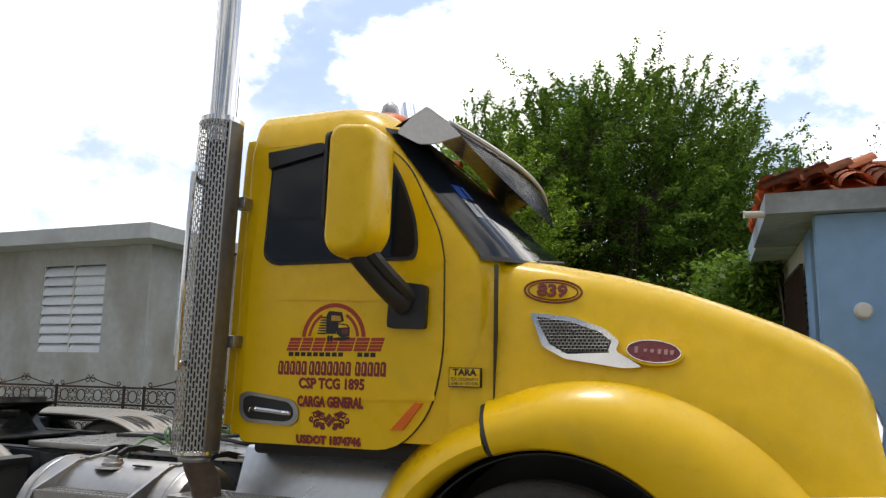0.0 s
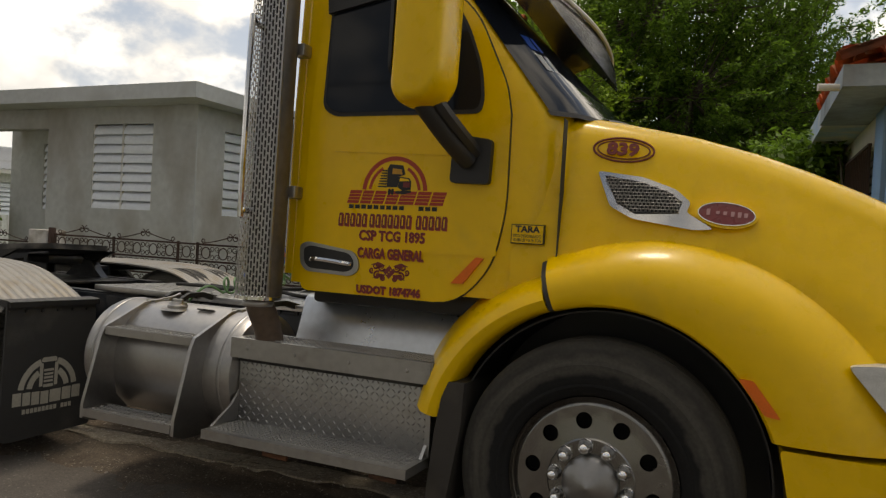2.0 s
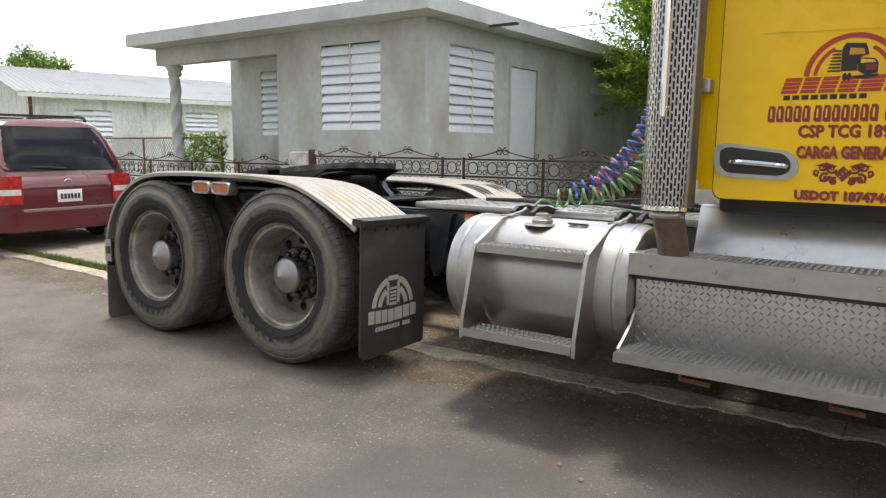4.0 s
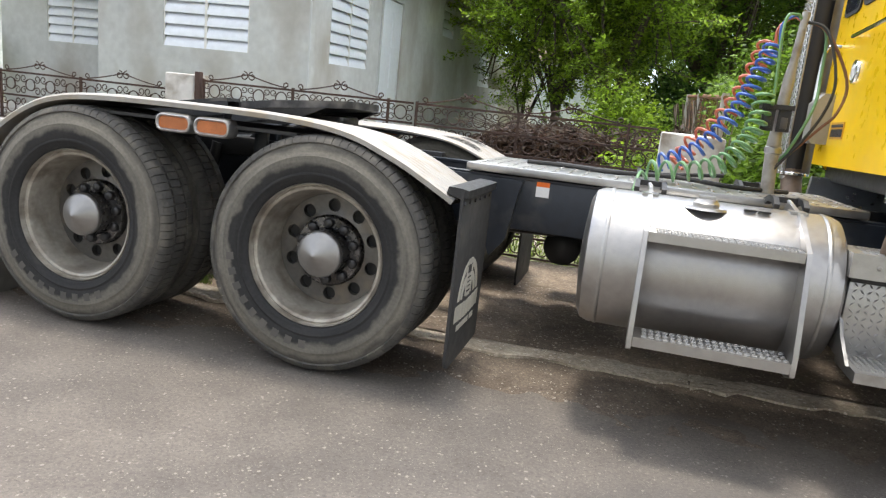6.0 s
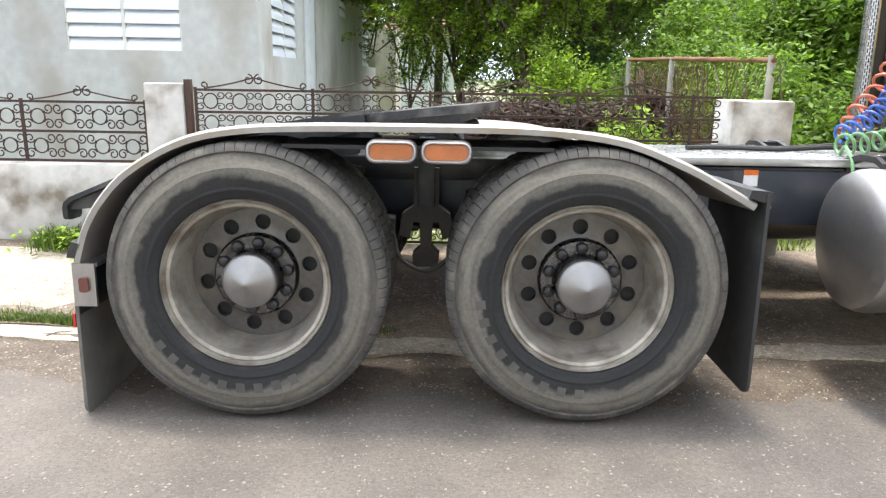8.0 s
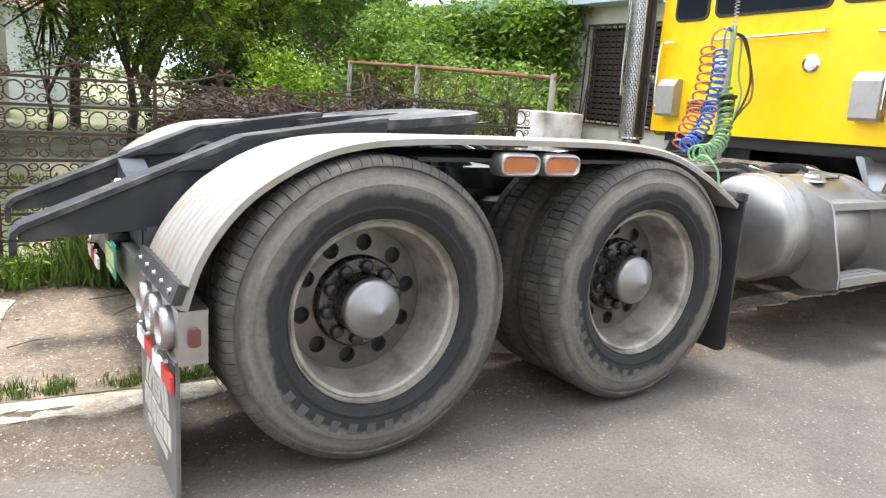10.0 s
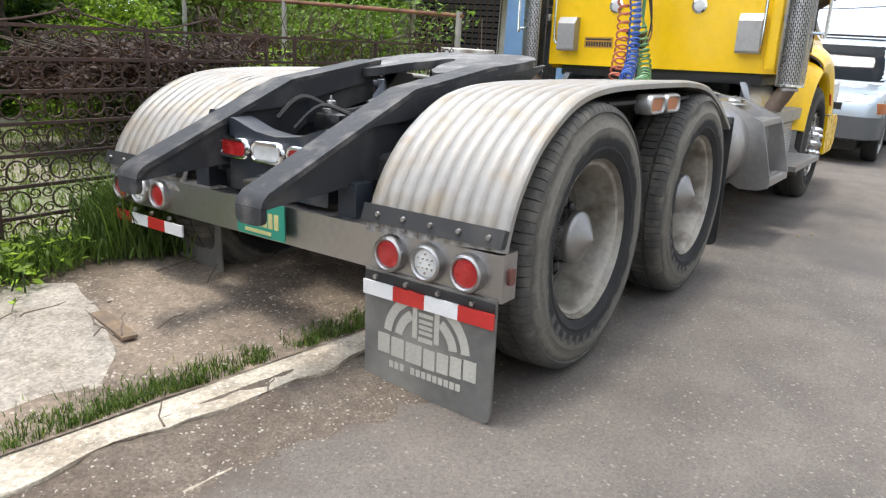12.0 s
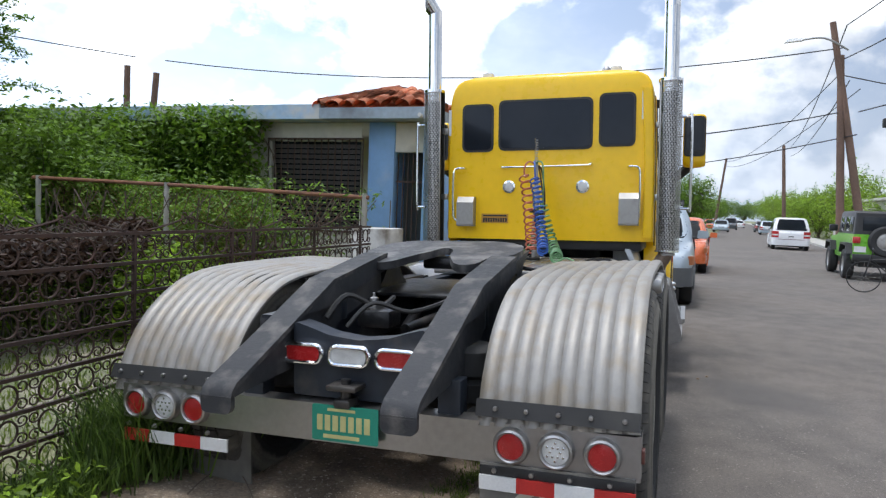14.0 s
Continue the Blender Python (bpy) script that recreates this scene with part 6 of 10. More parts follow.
def fender_sheet(y0, y1, ribs=10, per=6, drop=0.03, lower=0.0):
    bm = B()
    n = ribs * per
    rows_t, rows_b = [], []
    for i, p in enumerate(FP):
        d = (FP[min(i + 1, len(FP) - 1)] - FP[max(i - 1, 0)]).normalized()
        nrm = Vector((-d.z, 0, d.x))
        rt, rb = [], []
        for k in range(n + 1):
            t = k / n
            ph = (t * ribs) % 1.0
            h = 0.013 * max(0.0, math.sin(math.pi * ph)) ** 0.55
            if k in (0, n):
                h = 0
            y = y0 + (y1 - y0) * t
            q = p + nrm * h - Vector((0, 0, drop * t + lower))
            rt.append(bm.verts.new((q.x, y, q.z)))
        for k in (0, n):
            q = p - nrm * (0.022 if k == 0 else 0.012) - Vector((0, 0, drop * k / n + lower))
            rb.append(bm.verts.new((q.x, y0 + (y1 - y0) * k / n, q.z)))
        rows_t.append(rt); rows_b.append(rb)
    for i in range(len(FP) - 1):
        a, b = rows_t[i], rows_t[i + 1]
        for k in range(n):
            bm.faces.new((a[k], a[k + 1], b[k + 1], b[k]))
        for e, k in ((0, 0), (1, n)):
            bm.faces.new((a[k], b[k], rows_b[i + 1][e], rows_b[i][e]))
        bm.faces.new((rows_b[i][0], rows_b[i][1], rows_b[i + 1][1], rows_b[i + 1][0]))
    return bm


for s in (-1, 1):
    fend = part("rear_fender", fender_sheet(s * 1.235, s * 0.60, drop=0.03 if s < 0 else 0.01, lower=0.0 if s < 0 else 0.045), FENDERALU, truck, "ribbed aluminium fender over both drive axles")
    # black sheet added below the aluminium in place of the shade there
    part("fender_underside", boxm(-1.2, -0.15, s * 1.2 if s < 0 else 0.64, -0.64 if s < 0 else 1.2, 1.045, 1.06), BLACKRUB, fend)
    for x in (-0.66,):
        part("fender_bracket", boxm(x - 0.03, x + 0.03, min(s * 0.45, s * 1.15), max(s * 0.45, s * 1.15), 1.01, 1.048, 0.006), DARKFRAME, fend)
        part("fender_post", boxm(x - 0.04, x + 0.04, min(s * 0.46, s * 0.52), max(s * 0.46, s * 0.52), 0.9, 1.06, 0.006), DARKFRAME, fend)
    # clearance lamps under the edge
    for x in (-0.775, -0.565):
        lamp = part("clearance_lamp", oval_rim(x, 1.040, 0.099, 0.046, 0.020, s * 1.185, s * 1.262, 'XZ'), DULLSTEEL, fend, "steel-rimmed amber lamp")
        part("lens", bevel_rim(prismm(rounded(rect(x - 0.081, x + 0.081, 1.012, 1.068), 0.027, 6), s * 1.19, s * 1.251), 0.005), AMBER, lamp)
    # rubber end strip with bolts, at the back
    part("end_strip", bevel_rim(prismm([(-2.060, 0.603), (-2.03, 0.60), (-2.0, 0.655), (-2.036, 0.668)], min(s * 1.235, s * 0.60), max(s * 1.235, s * 0.60)), 0.003), BLACKRUB, fend, "dark strip with bolts")
    for k in range(5):
        part("bolt", lathem([(0.0, -0.012), (0.009, -0.010), (0.011, 0.0)], 8, 'X', (-2.048, s * (0.68 + 0.125 * k), 0.635)), STEEL, fend)
    # front flap bracket, flap
    part("flap_bracket", bevel_rim(prismm([(0.60, 0.885), (0.655, 0.868), (0.70, 0.872), (0.70, 0.905), (0.67, 0.912), (0.61, 0.915)], min(s * 1.235, s * 0.62), max(s * 1.235, s * 0.62)), 0.006), BLACKPL, fend, "black flap bracket")
    flap = part("front_mudflap", bevel_rim(prismm(rounded([(s * 0.63, 0.09), (s * 1.24, 0.075), (s * 1.24, 0.90), (s * 0.63, 0.90)], [0.03, 0.06, 0, 0], 4), 0.668, 0.682, 'YZ'), 0.003), FLAPDARK, truck, "black mudflap with pale emblem shapes")
    for k in range(6):
        part("bolt", lathem([(0.0, 0.692), (0.009, 0.69), (0.011, 0.682)], 8, 'X', (0, s * (0.70 + 0.105 * k), 0.845)), BLACKPL, flap)


def flap_emblem(parent, xp, y_mid, z0, sc, face):
    """Arch, lorry front and bars of the flap's print; face: +1 looks ahead, -1 looks back."""
    def put(poly, name):
        q = [(y_mid + p[0] * sc, z0 + p[1] * sc) for p in poly]
        part(name, prismm(q, min(xp, xp + face * 0.0025), max(xp, xp + face * 0.0025), 'YZ'), DECSAND, parent, smooth=False)
    put(arc_band(0, 0.0, 0.225, 0.275, 6, 72), "emblem_arch")
    put(arc_band(0, 0.0, 0.225, 0.275, 108, 174), "emblem_arch")
    put(arc_band(0, 0.0, 0.150, 0.200, 8, 58), "emblem_arch")
    put(arc_band(0, 0.0, 0.150, 0.200, 122, 172), "emblem_arch")
    # front of the lorry: roof, posts, screen bar, hood, lamps
    put(rounded([(-0.075, 0.235), (0.075, 0.235), (0.065, 0.275), (-0.065, 0.275)], 0.012, 3), "emblem_front")
    put(rect(-0.085, -0.055, 0.03, 0.225), "emblem_front")
    put(rect(0.055, 0.085, 0.03, 0.225), "emblem_front")
    put(rect(-0.045, 0.045, 0.155, 0.175), "emblem_front")
    for i in range(3):
        put(rect(-0.042, 0.042, 0.062 + 0.030 * i, 0.080 + 0.030 * i), "emblem_front")
    put(rect(-0.045, 0.045, 0.020, 0.045), "emblem_front")
    # the name as seven plain bars and a line of smaller ones
    for i, wd in enumerate((0.074, 0.068, 0.070, 0.072, 0.104, 0.084, 0.080)):
        a = -0.315 + sum((0.074, 0.068, 0.070, 0.072, 0.104, 0.084, 0.080)[:i]) + 0.013 * i
        dz = 0.014 * abs(i - 3) / 3
        put([(a, -0.120 + dz), (a + wd, -0.120 + dz), (a + wd, -0.012 + dz), (a, -0.012 + dz)], "emblem_bar")
    for i in range(13):
        if i != 9:
            put(rect(-0.225 + 0.036 * i, -0.198 + 0.036 * i, -0.180, -0.142), "emblem_bar")


FLAPS = [o for o in truck.children if o.name.startswith("front_mudflap")]
flap_emblem(FLAPS[0], 0.682, -0.945, 0.36, 0.72, 1)
for s in (-1, 1):
    yo, yi = s * 1.225, s * 0.62
    rf = part("rear_mudflap", bevel_rim(prismm(rounded([(yi, -0.044), (yo, -0.044), (yo, 0.44), (yi, 0.44)], [0.05, 0.05, 0, 0], 4), -2.048, -2.034, 'YZ'), 0.003) if s < 0
              else bevel_rim(prismm(rounded([(0.62, 0.02), (1.0, 0.02), (1.0, 0.44), (0.62, 0.44)], 0.03, 3), -1.80, -1.79, 'YZ'), 0.003), FLAPMAT, truck, "dusty rubber mudflap with pale emblem shapes" if s < 0 else "dusty rubber mudflap")
    if s < 0:
        flap_emblem(rf, -2.048, -0.925, 0.185, 0.74, -1)
        part("flap_stiffener", boxm(-2.052, -2.03, -1.222, -0.62, 0.388, 0.43, 0.003), BLACKPL, rf)
    cols = (WHITESTRIP, REDSTRIP, WHITESTRIP, REDSTRIP) if s < 0 else (REDSTRIP, WHITESTRIP, REDSTRIP, WHITESTRIP)
    y0, y1 = (-0.62, -1.225) if s < 0 else (1.15, 0.57)
    for i in range(4):
        a, b = y0 + (y1 - y0) * i / 4, y0 + (y1 - y0) * (i + 1) / 4
        part("reflective_strip", bevel_rim(prismm(rect(min(a, b), max(a, b), 0.335, 0.392), -2.062, -2.052, 'YZ'), 0.002), cols[i], truck, "red or white reflective strip")
    for k in range(4):
        part("bolt", lathem([(0.0, -2.066), (0.009, -2.064), (0.011, -2.05)], 8, 'X', (0, s * (0.68 + 0.15 * k), 0.412)), STEEL, truck)

# ---- tail bar, lamps, plate, hitch ----
bar = part("tail_bar", bevel_rim(prismm([(-2.035, 0.435), (-2.035, 0.60), (-1.945, 0.605), (-1.945, 0.59), (-2.02, 0.585), (-2.02, 0.435)], -1.225, 1.18), 0.004), STEEL, truck, "stainless tail-lamp bar")
part("bar_core", boxm(-2.018, -1.97, -1.2, 1.16, 0.46, 0.58, 0.004), DARKFRAME, bar)
part("bar_end", bevel_rim(prismm([(-2.04, 0.43), (-1.95, 0.43), (-1.95, 0.605), (-2.04, 0.605)], -1.24, -1.225), 0.006), STEEL, bar, "stainless end plate")
part("end_marker", bevel_rim(prismm(rounded([(-2.012, 0.49), (-1.975, 0.49), (-1.975, 0.55), (-2.012, 0.55)], 0.012), -1.252, -1.239), 0.004), surf("dark_red_lens", (0.13, 0.045, 0.036), 0.3, 0, 0.2, 40), bar, "dark red end marker")
for y, mt in ((-1.100, REDLENS), (-0.923, CLEARLENS), (-0.746, REDLENS), (1.078, REDLENS), (0.915, CLEARLENS), (0.752, REDLENS)):
    lamp = part("tail_lamp", lathem([(0.052, -2.060), (0.054, -2.070), (0.060, -2.075), (0.068, -2.070), (0.073, -2.055), (0.073, -2.03)], 32, 'X', (0, y, 0.517), cap=False), STEEL, bar, "round chrome-rimmed tail lamp")
    part("lens", lathem([(0.0, -2.066), (0.03, -2.065), (0.054, -2.060), (0.054, -2.035)], 28, 'X', (0, y, 0.517)), mt, lamp)
    if mt is CLEARLENS:
        for k in range(12):
            a = 2 * math.pi * k / 12
            r = 0.036 if k % 2 else 0.02
            part("diode", lathem([(0.0, -2.069), (0.0055, -2.067), (0.006, -2.060)], 8, 'X', (0, y + r * math.cos(a), 0.517 + r * math.sin(a))), CHROME, lamp)
plate = part("licence_plate", bevel_rim(prismm(rect(-0.185, 0.125, 0.455, 0.61, 0.01), -2.075, -2.07, 'YZ'), 0.001), GREENPLATE, truck, "green licence plate with pale bars")
for i in range(7):
    a = 0.100 - 0.037 * i
    part("plate_bar", prismm(rect(a - 0.026, a, 0.50, 0.567), -2.0775, -2.075, 'YZ'), surf("plate_yellow", (0.55, 0.52, 0.22), 0.5), plate, smooth=False)
part("plate_bar", prismm(rect(-0.10, 0.07, 0.468, 0.484), -2.0775, -2.075, 'YZ'), MATS["plate_yellow"], plate, smooth=False)
part("plate_bar", prismm(rect(-0.08, 0.05, 0.585, 0.597), -2.0775, -2.075, 'YZ'), MATS["plate_yellow"], plate, smooth=False)
# rear cross member with its oval lamps
cm = [(-0.40, 0.60), (0.40, 0.60), (0.40, 0.925), (0.32, 0.91), (0.18, 0.875), (0.0, 0.86), (-0.18, 0.875), (-0.32, 0.91), (-0.40, 0.925)]
rear_member = part("rear_member", bevel_rim(prismm(rounded([(p[0] * 0.78 - 0.05, p[1] + 0.02) for p in cm], 0.02), -1.995, -1.88, 'YZ'), 0.01), DARKFRAME, truck, "dark rear frame member")
for y, mt in ((0.206, REDLENS), (-0.018, CLEARLENS), (-0.242, REDLENS)):
    lp = part("oval_lamp", oval_rim(y, 0.812, 0.103, 0.050, 0.021, -1.99, -2.030, 'YZ'), CHROME, rear_member, "oval chrome-rimmed lamp")
    part("lens", bevel_rim(prismm(rounded(rect(y - 0.084, y + 0.084, 0.781, 0.843), 0.030, 6), -2.018, -1.992, 'YZ'), 0.005), mt, lp)
part("hitch", boxm(-2.10, -1.96, -0.09, 0.05, 0.675, 0.70, 0.008), GREASE, truck, "small black hitch")
part("hitch_jaw", boxm(-2.09, -1.99, -0.06, 0.02, 0.60, 0.64, 0.012), GREASE, truck)
part("hitch_pin", tubem([(-2.045, -0.02, 0.56), (-2.045, -0.02, 0.72)], 0.022, 10), GREASE, truck)
# lamp bracket arms
for s in (-1, 1):
    part("bar_arm", boxm(-2.0, -1.9, min(s * 0.42, s * 0.52), max(s * 0.42, s * 0.52), 0.50, 0.72, 0.006), DARKFRAME, truck)
    part("battery_bin", bevel_rim(lathem([(0.0, 0.36), (0.11, 0.365), (0.12, 0.38), (0.12, 0.60), (0.10, 0.64), (0.0, 0.645)], 24, 'Z', (-1.62, s * 0.60, 0)), 0.0001), BLACKRUB, truck)
for ob in truck.children:
    if ob.name.split(".")[0] in ("tail_bar", "rear_mudflap", "reflective_strip", "licence_plate", "rear_member", "hitch", "hitch_jaw", "hitch_pin") or (ob.name.startswith("bolt") and ob.data.vertices[0].co.x < -2):
        ob.location.z = -0.024
# pick-up ramps with rounded toes over the tail bar
for yc in (-0.435, 0.33):
    w_ = 0.07
    sheet = [(-2.462, 0.68), (-2.455, 0.71), (-2.425, 0.738), (-1.62, 1.078), (-1.00, 1.176), (-0.96, 1.178), (-0.96, 1.160), (-1.00, 1.158), (-1.61, 1.06), (-2.41, 0.72), (-2.435, 0.70), (-2.44, 0.68)]
    rmp = part("pick_up_ramp", bevel_rim(prismm(sheet, yc - w_, yc + w_), 0.005), RAMP, truck, "worn grey pick-up ramp with rounded toe")
    toe = rounded([(yc - w_, 0.69), (yc - w_, 0.622), (yc + w_, 0.622), (yc + w_, 0.69)], [0, 0.045, 0.045, 0], 6)
    part("ramp_toe", bevel_rim(prismm(toe, -2.4615, -2.436, 'YZ'), 0.006), RAMP, rmp)
    web = [(-2.43, 0.672), (-2.30, 0.685), (-1.72, 0.72), (-1.50, 0.86), (-1.0, 0.97), (-1.0, 1.10), (-1.61, 1.050), (-2.405, 0.716), (-2.43, 0.69)]
    upper = [(-1.90, 0.935), (-1.66, 0.950), (-0.965, 1.085), (-0.965, 1.159), (-1.00, 1.157), (-1.61, 1.059)]
    for o, o2 in ((-0.045, -0.069), (0.033, 0.057)):
        part("ramp_web", bevel_rim(prismm(web, yc + o, yc + o + 0.012), 0.002), RAMPSIDE, rmp, "dark side plate")
        part("ramp_cheek", bevel_rim(prismm(upper, yc + o2, yc + o2 + 0.012), 0.002), RAMPSIDE, rmp, "grey welded cheek plate")
    part("ramp_gusset", boxm(-1.50, -1.44, yc - 0.05, yc + 0.05, 0.86, 1.05, 0.004), DARKFRAME, rmp)

# ---- fifth wheel ----
half = [(-0.30, 0.0), (-0.30, 0.20), (-0.34, 0.33), (-0.46, 0.43), (-0.62, 0.465), (-0.80, 0.455), (-0.93, 0.41), (-0.955, 0.345), (-1.09, 0.31), (-1.12, 0.24), (-1.08, 0.17), (-0.90, 0.10), (-0.74, 0.062), (-0.66, 0.04)]
pp = rounded([(x, -y) for x, y in half] + [(-0.63, 0.0)] + [(x, y) for x, y in half[:0:-1]], 0.03, 3)
# worn, slightly ragged rim, tipped towards the tail
pp = [(x + 0.008 * noise.noise((x * 9, y * 9, 0)), y + 0.008 * noise.noise((x * 9, y * 9, 5))) for x, y in pp]
bm = B()
def plate_z(x, y):
    return 1.170 + 0.105 * (x + 0.9) - 0.10 * max(0, -(x + 0.98)) + 0.004 * noise.noise((x * 7, y * 7, 2))
top = [bm.verts.new((x, y, plate_z(x, y))) for x, y in pp]
low = [bm.verts.new((v.co.x, v.co.y, v.co.z - 0.042)) for v in top]
n = len(pp)
bm.faces.new(top); bm.faces.new(low[::-1])
for i in range(n):
    bm.faces.new((top[i], top[(i + 1) % n], low[(i + 1) % n], low[i]))
fifth = part("fifth_wheel", bevel_rim(bm, 0.010), WORNPLATE, truck, "worn dark steel fifth-wheel coupling plate")
for s in (-1, 1):
    part("saddle_bracket", bevel_rim(prismm([(-0.86, 0.955), (-0.42, 0.955), (-0.50, 1.02), (-0.56, 1.10), (-0.70, 1.10), (-0.78, 1.02)], s * 0.36, s * 0.43), 0.012), GREASE, fifth)
    part("plate_skirt", bevel_rim(prismm([(-0.93, 1.125), (-0.93, 1.095), (-0.74, 1.085), (-0.69, 1.05), (-0.58, 1.05), (-0.53, 1.11), (-0.38, 1.175), (-0.36, 1.185)], s * 0.42, s * 0.448), 0.006), GREASE, fifth)
part("jaw", boxm(-0.66, -0.40, -0.16, 0.16, 1.07, 1.14, 0.02), GREASE, fifth)
part("release_handle", tubem([(-0.5, -0.30, 1.10), (-0.5, -0.62, 1.06), (-0.52, -0.66, 1.05)], 0.012, 8), GREASE, fifth)
part("slide_base", boxm(-1.05, -0.1, -0.46, 0.46, 0.937, 0.957, 0.004), GREASE, truck)
for s in (-1, 1):
    part("angle_iron", boxm(-1.1, 0.1, min(s * 0.44, s * 0.54), max(s * 0.44, s * 0.54), 0.86, 0.965, 0.006), GREASE, truck)

# things seen between the rails
part("hose", tubem(smooth_path([(-1.72, 0.25, 0.90), (-1.6, 0.2, 1.0), (-1.45, 0.1, 0.93), (-1.2, 0.12, 0.95)], 5), 0.014, 6), BLACKRUB, truck)
part("hose", tubem(smooth_path([(-1.70, 0.15, 0.86), (-1.62, 0.05, 0.97), (-1.5, -0.1, 0.92), (-1.2, -0.2, 0.95)], 5), 0.012, 6), BLACKRUB, truck)
part("valve_body", boxm(-1.58, -1.42, -0.02, 0.16, 0.84, 0.93, 0.02), GREASE, truck)
part("valve_stem", lathem([(0.045, 0.93), (0.045, 0.95), (0.025, 0.955), (0.022, 0.985), (0.008, 0.99), (0.006, 1.01), (0.0, 1.012)], 14, 'Z', (-1.52, 0.09, 0)), STEEL, truck, "steel valve")
part("torque_rod", tubem([(-1.32, 0.0, 0.80), (-0.70, -0.15, 0.86)], 0.03, 10), GREASE, truck)
part("torque_rod", tubem([(-1.32, 0.0, 0.80), (-0.70, 0.15, 0.86)], 0.03, 10), GREASE, truck)

# ---- fuel tanks with steps ----
for s in (-1, 1):
    tk = part("fuel_tank", lathem([(0.0, 1.19), (0.15, 1.193), (0.26, 1.205), (0.30, 1.225), (0.315, 1.26), (0.315, 2.20), (0.30, 2.235), (0.26, 2.255), (0.15, 2.267), (0.0, 2.27)], 48, 'X', (0, s * 0.86, 0.655)), STEEL, truck, "brushed aluminium fuel tank")
    part("tank_seam", lathem([(0.316, 1.285), (0.319, 1.29), (0.319, 1.30), (0.316, 1.305)], 48, 'X', (0, s * 0.86, 0.655)), DULLSTEEL, tk)
    part("tank_seam", lathem([(0.316, 2.165), (0.319, 2.17), (0.319, 2.18), (0.316, 2.185)], 48, 'X', (0, s * 0.86, 0.655)), DULLSTEEL, tk)
    part("filler_cap", lathem([(0.0, 1.005), (0.045, 1.003), (0.05, 0.99), (0.055, 0.985), (0.055, 0.955)], 24, 'Z', (1.69, s * 0.965, -0.02)), STEEL, tk, "round filler cap")
    part("cap_grip", boxm(1.655, 1.725, s * 0.965 - 0.008, s * 0.965 + 0.008, 0.98, 1.0, 0.004), DULLSTEEL, tk)
    part("cap_flange", lathem([(0.0, 0.962), (0.085, 0.960), (0.092, 0.950)], 28, 'Z', (1.69, s * 0.965, -0.012)), STEEL, tk)
    for i in range(2):
        for j in range(3):
            part("tank_label", boxm(1.845 + 0.055 * i, 1.895 + 0.055 * i, s * 0.965 + 0.016 * (j - 1) - 0.006, s * 0.965 + 0.016 * (j - 1) + 0.006, 0.955, 0.9585 - 0.004 * (j - 1) * -s), DECBLACK, tk)
    for x in (1.455, 2.07):
        prof = [(-0.62, 0.95), (-0.70, 1.0), (-0.80, 0.985), (-0.98, 0.965), (-1.12, 0.90), (-1.24, 0.845), (-1.262, 0.80), (-1.35, 0.45), (-1.35, 0.375), (-1.28, 0.350), (-1.15, 0.345), (-1.06, 0.39), (-1.14, 0.47), (-1.17, 0.60), (-1.16, 0.73), (-1.10, 0.84), (-1.02, 0.91), (-0.90, 0.955)]
        part("tank_strap", bevel_rim(prismm([(-s * -p[0] if s < 0 else -p[0], p[1]) for p in prof] if s > 0 else prof, x - 0.010, x + 0.010, 'YZ'), 0.004), STEEL, tk, "steel step bracket")
        for dx in (-0.062, 0.062):
            ys_ = [(0.44, 0.86), (0.44, 0.985), (0.58, 1.015), (0.70, 1.012), (0.755, 0.985), (0.745, 0.965), (0.69, 0.985), (0.58, 0.985), (0.47, 0.955), (0.47, 0.86)]
            part("strap_clamp", bevel_rim(prismm([(s * a, b) for a, b in ys_][::-s], x + dx - 0.012, x + dx + 0.012, 'YZ'), 0.003), BLACKPL, tk, "black clamp cheek")
        part("clamp_bridge", bevel_rim(boxm(x - 0.062, x + 0.062, min(s * 0.56, s * 0.60), max(s * 0.56, s * 0.60), 0.985, 1.010), 0.004), BLACKPL, tk)
        part("clamp_bolt", tubem([(x - 0.005, s * 0.70, 1.0), (x + 0.012, s * 0.86, 0.955)], 0.010, 8), STEEL, tk, "steel clamp bolt")
        part("strap_plate", bevel_rim(boxm(x - 0.035, x + 0.035, min(s * 0.82, s * 0.93), max(s * 0.82, s * 0.93), 0.962, 0.974), 0.003), STEEL, tk)
    for y0, y1, z in ((1.10, 1.245, 0.825), (1.19, 1.355, 0.408)):
        st = part("step_tread", bevel_rim(boxm(1.467, 2.058, min(s * y0, s * y1), max(s * y0, s * y1), z - 0.022, z + 0.018), 0.004), STEEL, tk, "serrated aluminium step")
        tooth = None
        for i in range(20):
            for j in range(3):
                m = Matrix.Translation((1.51 + 0.028 * i, s * (y0 + 0.03 + 0.05 * j), z + 0.018))
                if tooth is None:
                    tooth = part("tread_tooth", lathem([(0.014, 0.0), (0.013, 0.005), (0.009, 0.005), (0.008, 0.001)], 8, 'Z'), DULLSTEEL, st)
                    tooth.matrix_local = m
                else:
                    again(tooth, m, st)

